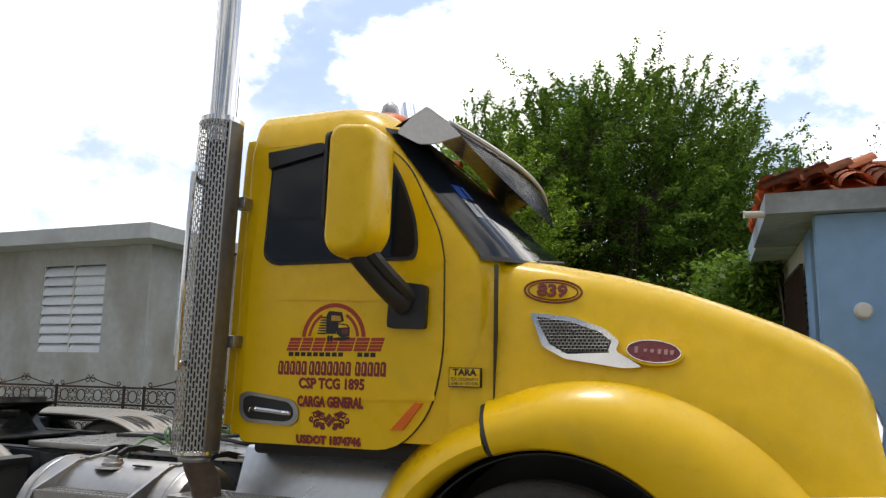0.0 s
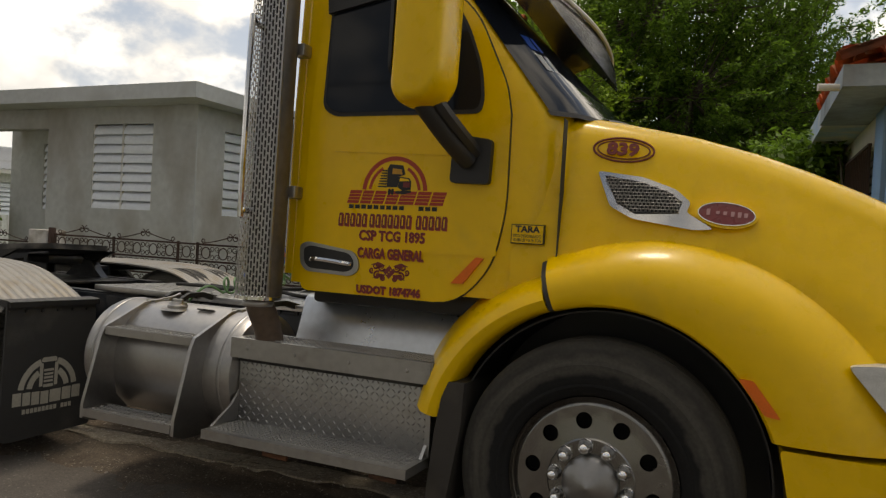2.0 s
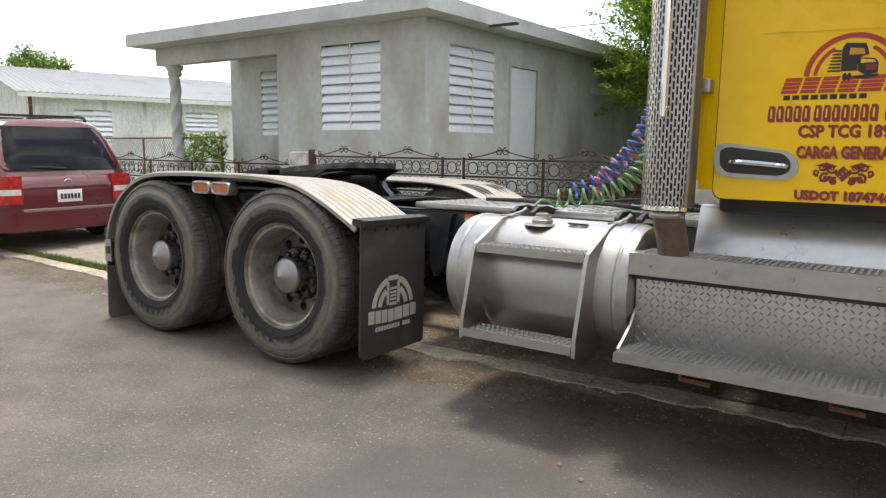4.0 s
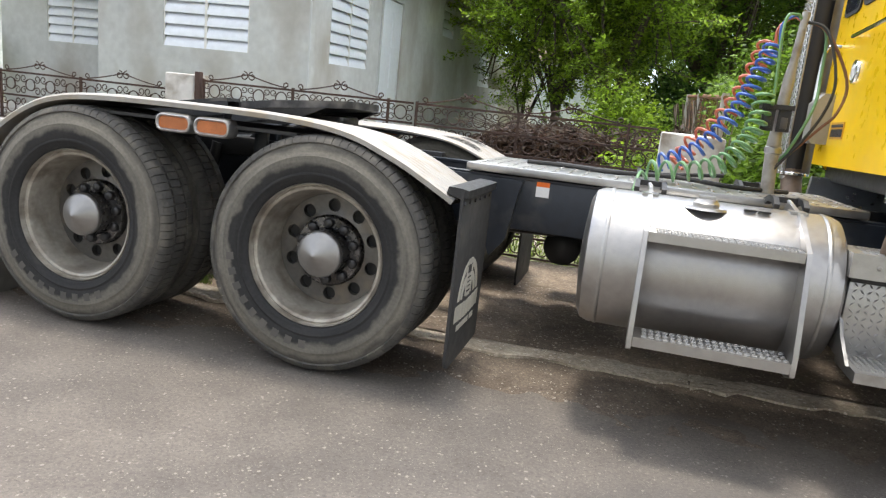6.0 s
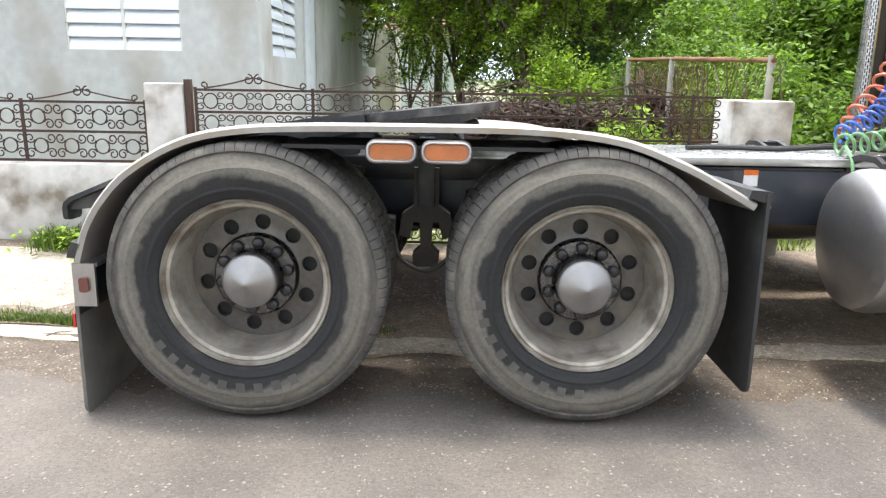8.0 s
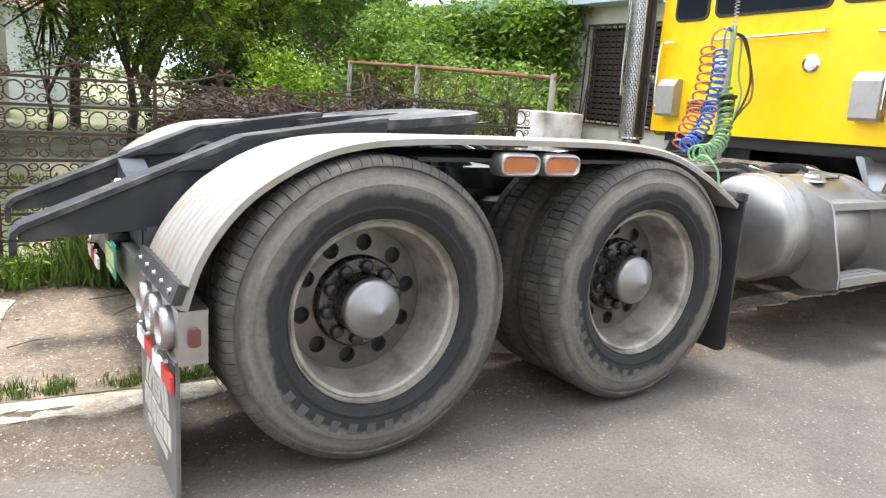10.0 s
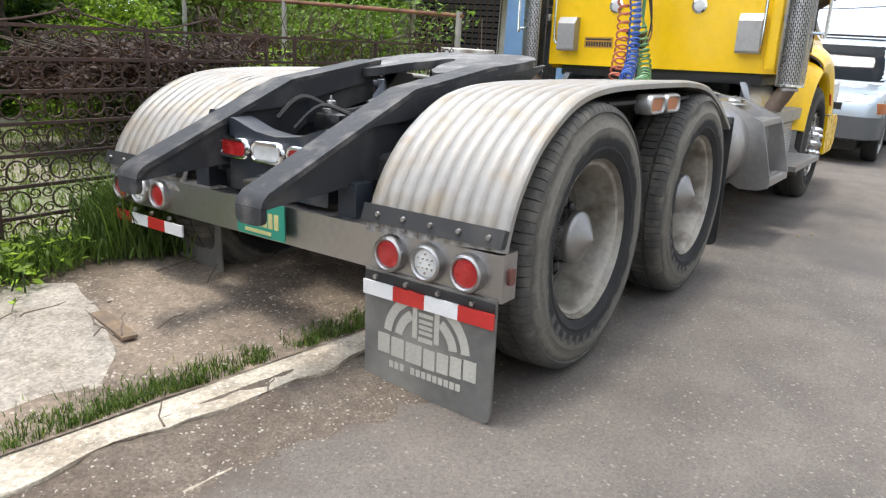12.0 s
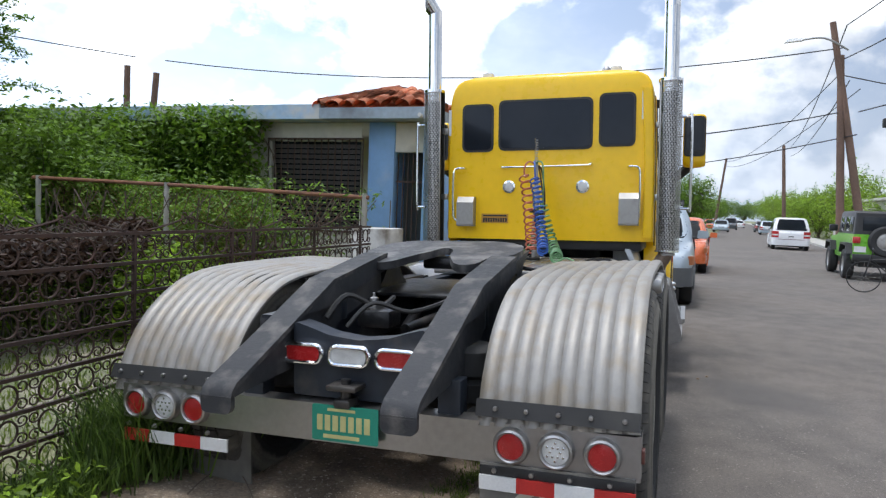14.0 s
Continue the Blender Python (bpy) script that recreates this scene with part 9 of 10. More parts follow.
sprig_tree("garden_tree", "small green tree behind the zinc-roofed house", (-30.0, 11.6, -0.08), (-30.0, 11.6, 3.95), (1.2, 1.3, 0.9), 29, LEAF, 0.12, 110, 70, 0.16, 0.7, 2500)
bush("bush", "dense green bush in the vacant lot", (0.95, 6.6), (0.75, 1.0, 1.75), 31, LEAFY, 15000, 0.075)
bush("bush", "dense green bush in the vacant lot", (3.3, 7.5), (1.4, 2.2, 2.6), 32, LEAF, 32000, 0.10)
bush("bush", "dense green bush against the fence", (2.9, 4.2), (0.7, 1.6, 1.6), 33, LEAF, 24000, 0.085)
bush("bush", "dense green bush along the lot", (4.6, 9.3), (0.9, 2.4, 2.8), 34, LEAF, 30000, 0.10)
bush("bush", "dark green bush in the lot", (2.2, 11.5), (1.4, 2.0, 2.4), 35, LEAFD, 20000, 0.11)
bush("bush", "low green bush in the lot", (0.5, 8.6), (0.6, 0.8, 0.9), 36, LEAF, 9000, 0.08)
bush("bush", "sprawling green bush by the boundary", (1.35, 3.9), (0.5, 0.8, 1.0), 37, LEAFY, 8000, 0.075)
# a dark bank of dead brush and vines across the lot
DEAD = leaf_mat("dead_leaf", (0.052, 0.032, 0.026), 0.5)
r_ = np.random.RandomState(52)
n_ = 42000
px_, py_ = r_.uniform(-0.9, 2.1, n_), r_.normal(4.9, 0.30, n_)
top_ = np.array([0.98 - 0.55 * max(0.0, -0.25 - a) + 0.22 * noise.noise((a * 1.3, b * 1.2, 2)) + 0.10 * noise.noise((a * 5, b * 4, 6)) for a, b in zip(px_, py_)])
pts_ = np.stack([px_, py_, 0.57 + (top_ - 0.57) * r_.beta(1.3, 1.0, n_)], 1)
mat_ = thing("dead_vines", "dark bank of dead brown brush and vines", "brush", at=(0, 4.9, -0.08))
leaf_obj("foliage", pts_ - np.array([0, 4.9, -0.08]), 0.08, 53, DEAD, mat_)
for i in range(90):
    vb = B()
    x0, y0 = rng.uniform(-0.5, 1.9), rng.gauss(0, 0.3)
    tube(vb, smooth_path([(x0, y0, 0.0), (x0 + rng.uniform(-0.2, 0.2), y0 + 0.05, 0.45), (x0 + rng.uniform(-0.5, 0.5), y0 - 0.05, 0.85), (x0 + rng.uniform(-0.8, 0.8), y0, 1.12 + rng.uniform(-0.1, 0.15))], 4), 0.007, 4, cap=False)
    part("stem", vb, BARK, mat_)
# a few green shoots through it
bush("bush", "sparse green shoots through the dead brush", (1.0, 4.55), (0.5, 0.25, 0.95), 40, LEAF, 1500, 0.06, 40)
# creeper over the cream wall
r_ = np.random.RandomState(55)
n_ = 42000
cl = np.stack([5.44 - np.abs(r_.normal(0, 0.34, 160)), r_.uniform(5.5, 11.2, 160), r_.uniform(0.7, 2.9, 160)], 1)
cl[:, 2] = np.minimum(cl[:, 2], 1.3 + (cl[:, 1] - 4.0) * 0.8)
pts_ = cl[r_.randint(0, 160, n_)] + r_.normal(0, 1, (n_, 3)) * np.array([0.16, 0.3, 0.26])
pts_ = pts_[(pts_[:, 2] < 2.95) & (pts_[:, 1] > 5.25)]
vine = thing("creeper", "thick green creeper over the cream house wall", "creeper", at=(5.4, 7, -0.08))
for i in range(14):
    vb = B()
    y0 = 5.6 + 0.38 * i
    tube(vb, smooth_path([(0.12, y0 - 7, 0.0), (0.1, y0 - 7 + rng.uniform(-0.4, 0.4), 1.2), (0.12, y0 - 7 + rng.uniform(-0.6, 0.6), 2.3), (0.08, y0 - 7 + rng.uniform(-0.6, 0.6), 3.0)], 4), 0.014, 4, cap=False)
    part("stem", vb, BARK, vine)
leaf_obj("foliage", pts_ - np.array([5.4, 7, -0.08]), 0.115, 56, LEAF, vine, "dense small leaves")
# creeper on the wire fence by the porch
cp_ = np.stack([r_.uniform(0.0, 0.36, 3000), 1.50 * r_.beta(2.2, 1.2, 3000)], 1)
kp_ = np.array([noise.noise((a * 14, b * 2.2, 3)) + 0.5 - 1.7 * a for a, b in cp_]) > 0
q3 = np.stack([-8.95 - 6.2 * cp_[:, 0], 5.35 + 0.85 * cp_[:, 0] - np.abs(r_.normal(0, 0.07, 3000)), cp_[:, 1] + 0.08], 1)[kp_]
pv = thing("fence_creeper", "green creeper on the rusty wire fence", "creeper", at=(-9.5, 5.4, -0.08))
leaf_obj("foliage", q3 - np.array([-9.5, 5.4, -0.08]), 0.085, 57, LEAF, pv)
# dry brush and creepers on the wire fence
pts_ = np.stack([r_.uniform(0, 1, 5000), r_.uniform(0.0, 1.75, 5000)], 1)
w3 = np.stack([1.95 + 0.33 * pts_[:, 0] + r_.normal(0, 0.08, 5000), 1.62 + 4.3 * pts_[:, 0], pts_[:, 1] * (0.9 + 0.2 * pts_[:, 0])], 1)
keep = np.array([noise.noise((a * 3, b * 1.5, 0)) for a, b in pts_ * np.array([4.3, 1])]) > -0.05
fv = thing("fence_creeper", "creeper climbing the wire fence", "creeper", at=(2, 3.6, -0.08))
leaf_obj("foliage", w3[keep] - np.array([2, 3.6, -0.08]), 0.06, 58, LEAF, fv)
vb = B()
for i in range(60):
    t = rng.random()
    x0, y0, z0 = sfp(t, 0.0)
    tube(vb, [(x0 - 2, y0 - 3.6, 0.05), (x0 - 2 + rng.uniform(-0.15, 0.15), y0 - 3.6 + rng.uniform(-0.3, 0.3), 0.8), (x0 - 2 + rng.uniform(-0.2, 0.2), y0 - 3.6 + rng.uniform(-0.5, 0.5), 1.55)], 0.006, 3, cap=False)
tagged(part("stemwork", vb, surf("dry_twig", (0.13, 0.10, 0.075), 0.9), fv), "dry brown stems", kind="stuff")


# ---- grass ----
def grass_patch(name, label, pts, h, seed, wid=0.006, material=GRASS):
    r = np.random.RandomState(seed)
    n = len(pts)
    p = np.asarray(pts)
    a = r.uniform(0, 2 * np.pi, n)
    hh = h * r.uniform(0.45, 1.25, n)
    lean = r.normal(0, 0.35, (n, 2)) * hh[:, None]
    s = np.stack([np.cos(a), np.sin(a), np.zeros(n)], 1) * wid
    b0, b1 = p - s, p + s
    mid = p + np.stack([lean[:, 0] * 0.35, lean[:, 1] * 0.35, hh * 0.6], 1)
    m0, m1 = mid - s * 0.7, mid + s * 0.7
    tip = p + np.stack([lean[:, 0], lean[:, 1], hh * 0.95], 1)
    v = np.stack([b0, b1, m1, m0, tip], 1).reshape(-1, 3)
    k = np.arange(n) * 5
    faces = [tuple(q) for q in np.stack([k, k + 1, k + 2, k + 3], 1).tolist()] + [tuple(q) for q in np.stack([k + 3, k + 2, k + 4], 1).tolist()]
    ob = part(name, (v.tolist(), faces), material, smooth=False)
    return tagged(ob, label, "grass", "", "stuff")


r_ = np.random.RandomState(77)
# along the kerb's back edge
n_ = 22000
xs = r_.uniform(-7, -0.8, n_)
ys = np.array([yk(x) + 0.25 for x in xs]) + np.abs(r_.normal(0, 0.075, n_)) - 0.04
lush = np.array([0.9 * noise.noise((x * 1.7, 0.3, 9)) + 0.6 * noise.noise((x * 8, y * 11, 4)) + 0.5 * noise.noise((x * 23, y * 23, 2)) for x, y in zip(xs, ys)])
lush += np.where(xs < -2.25, 0.28, -0.22)
sel = lush + r_.uniform(-0.35, 0.35, n_) > 0.0
side_ = r_.uniform(0, 1, n_) < 0.72
kg_ = np.stack([xs, ys, np.full(n_, -0.016)], 1)
grass_patch("kerb_grass", "short green grass behind the kerb", kg_[sel & side_], 0.046, 78, 0.0022, GRASS)
grass_patch("dry_grass", "pale yellowing grass blades behind the kerb", kg_[sel & ~side_], 0.036, 82, 0.0024, PALEGRASS)
# clump by the gate and weeds at the slab
n_ = 5200
c_ = np.array([(-1.75, 1.12), (-1.55, 1.2), (-1.95, 1.22), (-1.4, 1.05), (-1.3, 1.25)])
pp_ = c_[r_.randint(0, 5, n_)] + r_.normal(0, 0.11, (n_, 2))
grass_patch("tall_grass", "tall arching grass clump beside the gate", np.concatenate([pp_, np.full((n_, 1), 0.05)], 1), 0.40, 79, 0.005)
n_ = 4200
pp_ = np.stack([r_.uniform(-3.6, -1.6, n_), r_.normal(1.22, 0.10, n_)], 1)
grass_patch("weeds", "low weeds along the gate", np.concatenate([pp_, np.full((n_, 1), 0.06)], 1), 0.13, 80)
n_ = 16000
pp_ = np.stack([r_.uniform(-2.4, 5.0, n_), r_.uniform(1.6, 6.5, n_)], 1)
grass_patch("lot_grass", "rough green grass inside the vacant lot", np.concatenate([pp_, np.full((n_, 1), -0.085)], 1), 0.07, 81, 0.008, PALEGRASS)
wd = np.stack([r_.normal(-2.95, 0.28, 1500), r_.normal(1.18, 0.13, 1500), r_.uniform(0.05, 0.2, 1500)], 1)
wo = thing("broadleaf_weeds", "broad-leaved weeds at the foot of the pier", "weeds", at=(-2.95, 1.2, 0.05))
leaf_obj("foliage", wd - np.array([-2.95, 1.2, 0.05]), 0.055, 83, LEAFY, wo)

# ---- parked cars ----
CARGLASS = surf("car_glass", (0.02, 0.024, 0.029), 0.05, 0, 0.1, 2, spec=0.22)
CARTYRE = surf("car_tyre", (0.03, 0.03, 0.03), 0.8, 0, 0.2, 10)


def paint(name, c, rough=0.3):
    return surf(name, c, rough, 0.0, 0.05, 2, coat=0.6)


def car(name, label, col, L, W, H, at, rz, belt=0.95, nose=1.0, tail=0.25, rake=0.55, trim=None, rail=False, clad=None, gc=0.22, aerial=False):
    """A parked car; local +x is its front, origin under its middle."""
    c = thing(name, label, "car", at=at, rz=rz)
    h, w = L / 2, W / 2
    wx = (-h + 0.80, h - 0.82)
    R_W = 0.34
    # the lower body, section by section from tail to nose; wheel arches are left open
    key = [(-h, 0.80, belt - 0.16, gc + 0.20), (-h + 0.03, 0.90, belt - 0.08, gc + 0.12), (-h + 0.10, 0.965, belt - 0.02, gc + 0.05), (-h + 0.24, 0.99, belt, gc), (-h + 0.6, 1.0, belt, gc), (0.0, 1.0, belt, gc),
           (h - nose, 1.0, belt, gc), (h - nose * 0.75, 0.995, belt - 0.02, gc), (h - nose * 0.4, 0.98, belt - 0.07, gc), (h - 0.22, 0.95, belt - 0.13, gc + 0.02), (h - 0.08, 0.88, belt - 0.21, gc + 0.06), (h - 0.02, 0.80, belt - 0.32, gc + 0.12), (h, 0.72, belt - 0.42, gc + 0.18)]
    xs_ = sorted({round(k[0], 4) for k in key} | {round(-h + 0.24 + (L - 0.48) * i / 60, 4) for i in range(61)})
    def at_x(x):
        for a, b in zip(key, key[1:]):
            if a[0] <= x <= b[0] + 1e-6:
                t = (x - a[0]) / (b[0] - a[0])
                return [p + (q - p) * t for p, q in zip(a[1:], b[1:])]
        return key[-1][1:]
    rings = []
    for x in xs_:
        k, zt, zb = at_x(x)
        W_ = w * k
        hh = zt - zb
        half = [(0.78, zb), (0.93, zb + 0.05 * hh), (0.985, zb + 0.16 * hh), (0.995, zb + 0.28 * hh), (1.0, zb + 0.40 * hh), (1.0, zb + 0.52 * hh), (0.995, zb + 0.64 * hh), (1.0, zb + 0.70 * hh), (0.99, zb + 0.80 * hh), (0.975, zb + 0.90 * hh), (0.945, zb + 0.97 * hh), (0.88, zt), (0.55, zt + 0.012), (0.0, zt + 0.018)]
        rings.append([(x, -a * W_, z) for a, z in half] + [(x, a * W_, z) for a, z in half[-2::-1]])
    bm = loft(B(), rings)
    gone = [f for f in bm.faces if any(math.hypot(f.calc_center_median().x - q, f.calc_center_median().z - R_W) < R_W + 0.05 for q in wx) and abs(f.calc_center_median().y) > w * 0.8 and f.calc_center_median().z < belt - 0.05]
    bmesh.ops.delete(bm, geom=gone, context='FACES')
    part("body", bm, col, c)
    # cabin
    xb, xf = -h + 0.07, h - nose + 0.02
    rb, rf = -h + tail, h - nose - rake
    rows_c = ((belt - 0.03, 0.955, 0.0), (belt + (H - belt) * 0.30, 0.925, 0.28), (belt + (H - belt) * 0.62, 0.865, 0.60), (H - 0.10, 0.785, 0.90), (H - 0.045, 0.735, 1.0), (H - 0.01, 0.62, 1.09), (H, 0.40, 1.25))
    def at_z(z):
        """Half width and slant of the cabin at a height."""
        for (za, ka, ia), (zb, kb, ib) in zip(rows_c, rows_c[1:]):
            if za <= z <= zb:
                t = (z - za) / (zb - za)
                return ka + (kb - ka) * t, ia + (ib - ia) * t
        return rows_c[-1][1:]
    cab_r = []
    for z, k, inx in rows_c:
        a, b = xb + (rb - xb) * inx, xf + (rf - xf) * inx
        cab_r.append([(p[0], p[1], z) for p in rounded([(a, -w * k), (b, -w * k), (b, w * k), (a, w * k)], 0.20, 6)])
    part("cabin", loft(B(), cab_r), col, c)
    z0, z1 = belt + 0.035, H - 0.12
    trim_m = trim or col
    for s in (-1, 1):
        cuts = [0.0, 0.33, 0.66, 1.0]
        for a, b in zip(cuts, cuts[1:]):
            bm = B()
            grid = []
            for g in range(6):
                z = z0 + (z1 - z0) * g / 5
                k, inx = at_z(z)
                xa_, xe_ = xb + (rb - xb) * inx + 0.20, xf + (rf - xf) * inx - 0.16
                grid.append([bm.verts.new((xa_ + (xe_ - xa_) * (t + e), s * (w * k + 0.004), z)) for t, e in ((a, 0.012), (b, -0.012))])
            for ga, gb in zip(grid, grid[1:]):
                bm.faces.new((ga[0], ga[1], gb[1], gb[0]))
            bmesh.ops.solidify(bm, geom=list(bm.faces), thickness=0.006)
            part("side_window", bm, CARGLASS, c)
        lo, hi = sorted((s * (w - 0.05), s * (w + 0.006)))
        part("sill", boxm(wx[0] + 0.42, wx[1] - 0.42, lo, hi, gc - 0.02, gc + 0.13, 0.02), clad or col, c)
        for xd in (wx[0] + 0.46, 0.12, xf - 0.16):
            part("door_seam", boxm(xd - 0.004, xd + 0.004, min(s * (w - 0.02), s * (w + 0.002)), max(s * (w - 0.02), s * (w + 0.002)), gc + 0.14, belt - 0.03), BLACKPL, c)
        # mirror on a short stalk
        mm = part("wing_mirror", bevel_rim(prismm(rounded([(s * (w + 0.03), belt + 0.03), (s * (w + 0.22), belt + 0.04), (s * (w + 0.22), belt + 0.17), (s * (w + 0.04), belt + 0.18)][::s], 0.035, 3), xf - 0.32, xf - 0.20, 'YZ'), 0.02), trim_m, c)
        part("stalk", boxm(xf - 0.30, xf - 0.22, min(s * (w - 0.06), s * (w + 0.06)), max(s * (w - 0.06), s * (w + 0.06)), belt + 0.02, belt + 0.06, 0.01), BLACKPL, mm)
        for xd in (-0.45, 0.62):
            part("door_handle", boxm(xd, xd + 0.17, min(s * (w - 0.01), s * (w + 0.018)), max(s * (w - 0.01), s * (w + 0.018)), belt - 0.15, belt - 0.12, 0.006), trim_m, c)
        if rail:
            part("roof_rail", tubem(smooth_path([(rb + 0.25, s * w * 0.70, H - 0.03), (rb + 0.38, s * w * 0.70, H + 0.055), (0, s * w * 0.71, H + 0.07), (rf - 0.35, s * w * 0.70, H + 0.055), (rf - 0.22, s * w * 0.70, H - 0.03)], 4), 0.024, 6), BLACKPL, c)
    if rail:
        for x in (rb + 0.55, 0.25):
            part("roof_bar", bevel_rim(boxm(x - 0.035, x + 0.035, -w * 0.70, w * 0.70, H + 0.045, H + 0.075), 0.01), BLACKPL, c)
    if aerial:
        part("aerial", tubem([(rb + 0.22, 0.10, H - 0.01), (rb + 0.17, 0.10, H + 0.18)], 0.008, 6), BLACKPL, c)
    # front and rear glass, rounded at the corners
    for base, top, d, nm in ((xf, rf, 1, "windscreen"), (xb, rb, -1, "rear_window")):
        bm = B()
        grid = []
        for g in range(10):
            z = z0 + (z1 + 0.03 - z0) * g / 9
            k, inx = at_z(z)
            hw = (w * k - 0.075) * (0.90, 0.965, 1, 1, 1, 1, 1, 1, 0.975, 0.92)[g]
            row = []
            for f in range(-6, 7):
                y = hw * f / 6
                bend = max(0.0, abs(y) - (w * k - 0.20))
                row.append(bm.verts.new((base + (top - base) * inx + d * (0.010 - bend * bend * 2.6), y, z)))
            grid.append(row)
        for ga, gb in zip(grid, grid[1:]):
            for f in range(12):
                bm.faces.new((ga[f], ga[f + 1], gb[f + 1], gb[f]))
        bmesh.ops.solidify(bm, geom=list(bm.faces), thickness=0.006)
        part(nm, bm, CARGLASS, c)
    # wheels
    for x_ in wx:
        for s in (-1, 1):
            wl_ = part("wheel", lathem([(0.0, -0.075), (0.05, -0.08), (0.06, -0.06), (0.19, -0.075), (0.205, -0.098), (0.225, -0.10), (0.225, 0.10), (0.0, 0.10)], 24, 'Y'), DULLSTEEL, c)
            wl_.matrix_local = Matrix.Translation((x_, s * (w - 0.115), R_W)) @ Matrix.Rotation(0 if s < 0 else math.pi, 4, 'Z')
            for q in range(5):
                a_ = 2 * math.pi * q / 5
                sp = part("wheel_gap", lathem([(0.0, -0.083), (0.028, -0.083), (0.028, -0.06)], 8, 'Y', (0.13 * math.cos(a_), 0, 0.13 * math.sin(a_))), BLACKPL, wl_)
            part("tyre", lathem([(0.22, -0.095), (0.25, -0.105), (0.31, -0.105), (0.332, -0.09), (0.34, -0.06), (0.34, 0.06), (0.31, 0.105), (0.22, 0.10)], 28, 'Y', close=True), CARTYRE, wl_)
            arc_ = [(x_ + (R_W + 0.045) * math.cos(radians(-18 + 216 * q / 20)), s * (w - 0.002), R_W + (R_W + 0.045) * math.sin(radians(-18 + 216 * q / 20))) for q in range(21)]
            part("arch", tubem([p for p in arc_ if gc - 0.01 < p[2] < belt - 0.06], 0.022, 6), clad or col, c)
    part("underbody", boxm(-h + 0.22, h - 0.22, -w + 0.26, w - 0.26, 0.18, belt - 0.12), BLACKPL, c)
    # lamps that wrap round the corners
    for s in (-1, 1):
        def wrap(pts_, za, zb):
            return bevel_rim(prismm([(a, s * b) for a, b in pts_][::s], za, zb, 'XY'), 0.008)
        tl = part("tail_lamp", wrap([(-h - 0.012, w - 0.33), (-h - 0.008, w - 0.22), (-h + 0.018, w - 0.10), (-h + 0.085, w - 0.018), (-h + 0.34, w + 0.016), (-h + 0.34, w - 0.06), (-h + 0.10, w - 0.33)], belt - 0.36, belt - 0.02), REDLENS, c, "red wrap-round tail lamp")
        part("reversing_lens", wrap([(-h - 0.017, w - 0.31), (-h - 0.013, w - 0.22), (-h + 0.012, w - 0.105), (-h + 0.07, w - 0.03), (-h + 0.12, w - 0.31)], belt - 0.25, belt - 0.18), CLEARLENS, tl, "clear lens")
        hl = part("headlight", wrap([(h - 0.055, w - 0.50), (h - 0.075, w - 0.26), (h - 0.135, w - 0.10), (h - 0.22, w - 0.035), (h - 0.34, w - 0.035), (h - 0.34, w - 0.50)], belt - 0.38, belt - 0.22), CLEARLENS, c, "clear headlight")
        part("turn_lamp", wrap([(h - 0.078, w - 0.25), (h - 0.125, w - 0.085), (h - 0.215, w - 0.012), (h - 0.40, w + 0.002), (h - 0.40, w - 0.08), (h - 0.2, w - 0.25)], belt - 0.37, belt - 0.23), AMBER, hl, "amber turn lamp")
    part("grille", bevel_rim(boxm(h - 0.12, h - 0.012, -0.36, 0.36, belt - 0.38, belt - 0.25), 0.02), BLACKPL, c)
    # bumpers with rounded corners
    fb = rounded([(h - 0.5, -w - 0.008), (h + 0.035, -w + 0.05), (h + 0.035, w - 0.05), (h - 0.5, w + 0.008)], [0.02, 0.24, 0.24, 0.02], 6)
    part("front_bumper", bevel_rim(prismm(fb, gc + 0.06, belt - 0.42, 'XY'), 0.03), clad or col, c)
    rbp = rounded([(-h + 0.42, w + 0.008), (-h - 0.075, w - 0.03), (-h - 0.075, -w + 0.03), (-h + 0.42, -w - 0.008)], [0.02, 0.24, 0.24, 0.02], 6)
    bp_ = part("rear_bumper", bevel_rim(prismm(rbp, gc + 0.03, belt - 0.44, 'XY'), 0.035), clad or col, c)
    part("bumper_strip", bevel_rim(boxm(-h - 0.082, -h + 0.01, -w + 0.30, w - 0.30, belt - 0.455, belt - 0.425), 0.006), surf("scuffed_grey_strip", (0.22, 0.16, 0.16), 0.6), bp_, "scuffed grey bumper strip")
    lp = part("licence_plate", boxm(-h - 0.012, -h + 0.01, -0.155, 0.155, belt - 0.36, belt - 0.205, 0.004), WHITESTRIP, c, "white plate with dark bars")
    for i in range(6):
        part("plate_bar", boxm(-h - 0.016, -h - 0.011, -0.125 + 0.043 * i, -0.095 + 0.043 * i, belt - 0.32, belt - 0.255), DECBLACK, lp)
    part("tail_crease", bevel_rim(boxm(-h - 0.004, -h + 0.05, -0.50, 0.50, belt - 0.185, belt - 0.165), 0.006), trim_m, c)
    part("tail_emblem", tubem([(-h + 0.018, 0.045 * math.cos(2 * math.pi * q / 16), belt - 0.10 + 0.026 * math.sin(2 * math.pi * q / 16)) for q in range(16)], 0.006, 5, closed=True), CHROME, c)
    part("rear_wiper", tubem([(-h + 0.085, -0.02, belt + 0.06), (-h + 0.10, 0.40, belt + 0.085)], 0.012, 5), BLACKPL, c)
    return c


RED = paint("dark_red_car_paint", (0.105, 0.010, 0.015))
SILVER = surf("silver_car_paint", (0.36, 0.42, 0.47), 0.32, 0.35, 0.05, 2, coat=0.5)
ORG = paint("orange_car_paint", (0.62, 0.13, 0.03))
WHT = paint("white_car_paint", (0.75, 0.75, 0.75))
GRN = paint("bright_green_car_paint", (0.16, 0.50, 0.02))
DRK = paint("dark_grey_car_paint", (0.05, 0.055, 0.06))
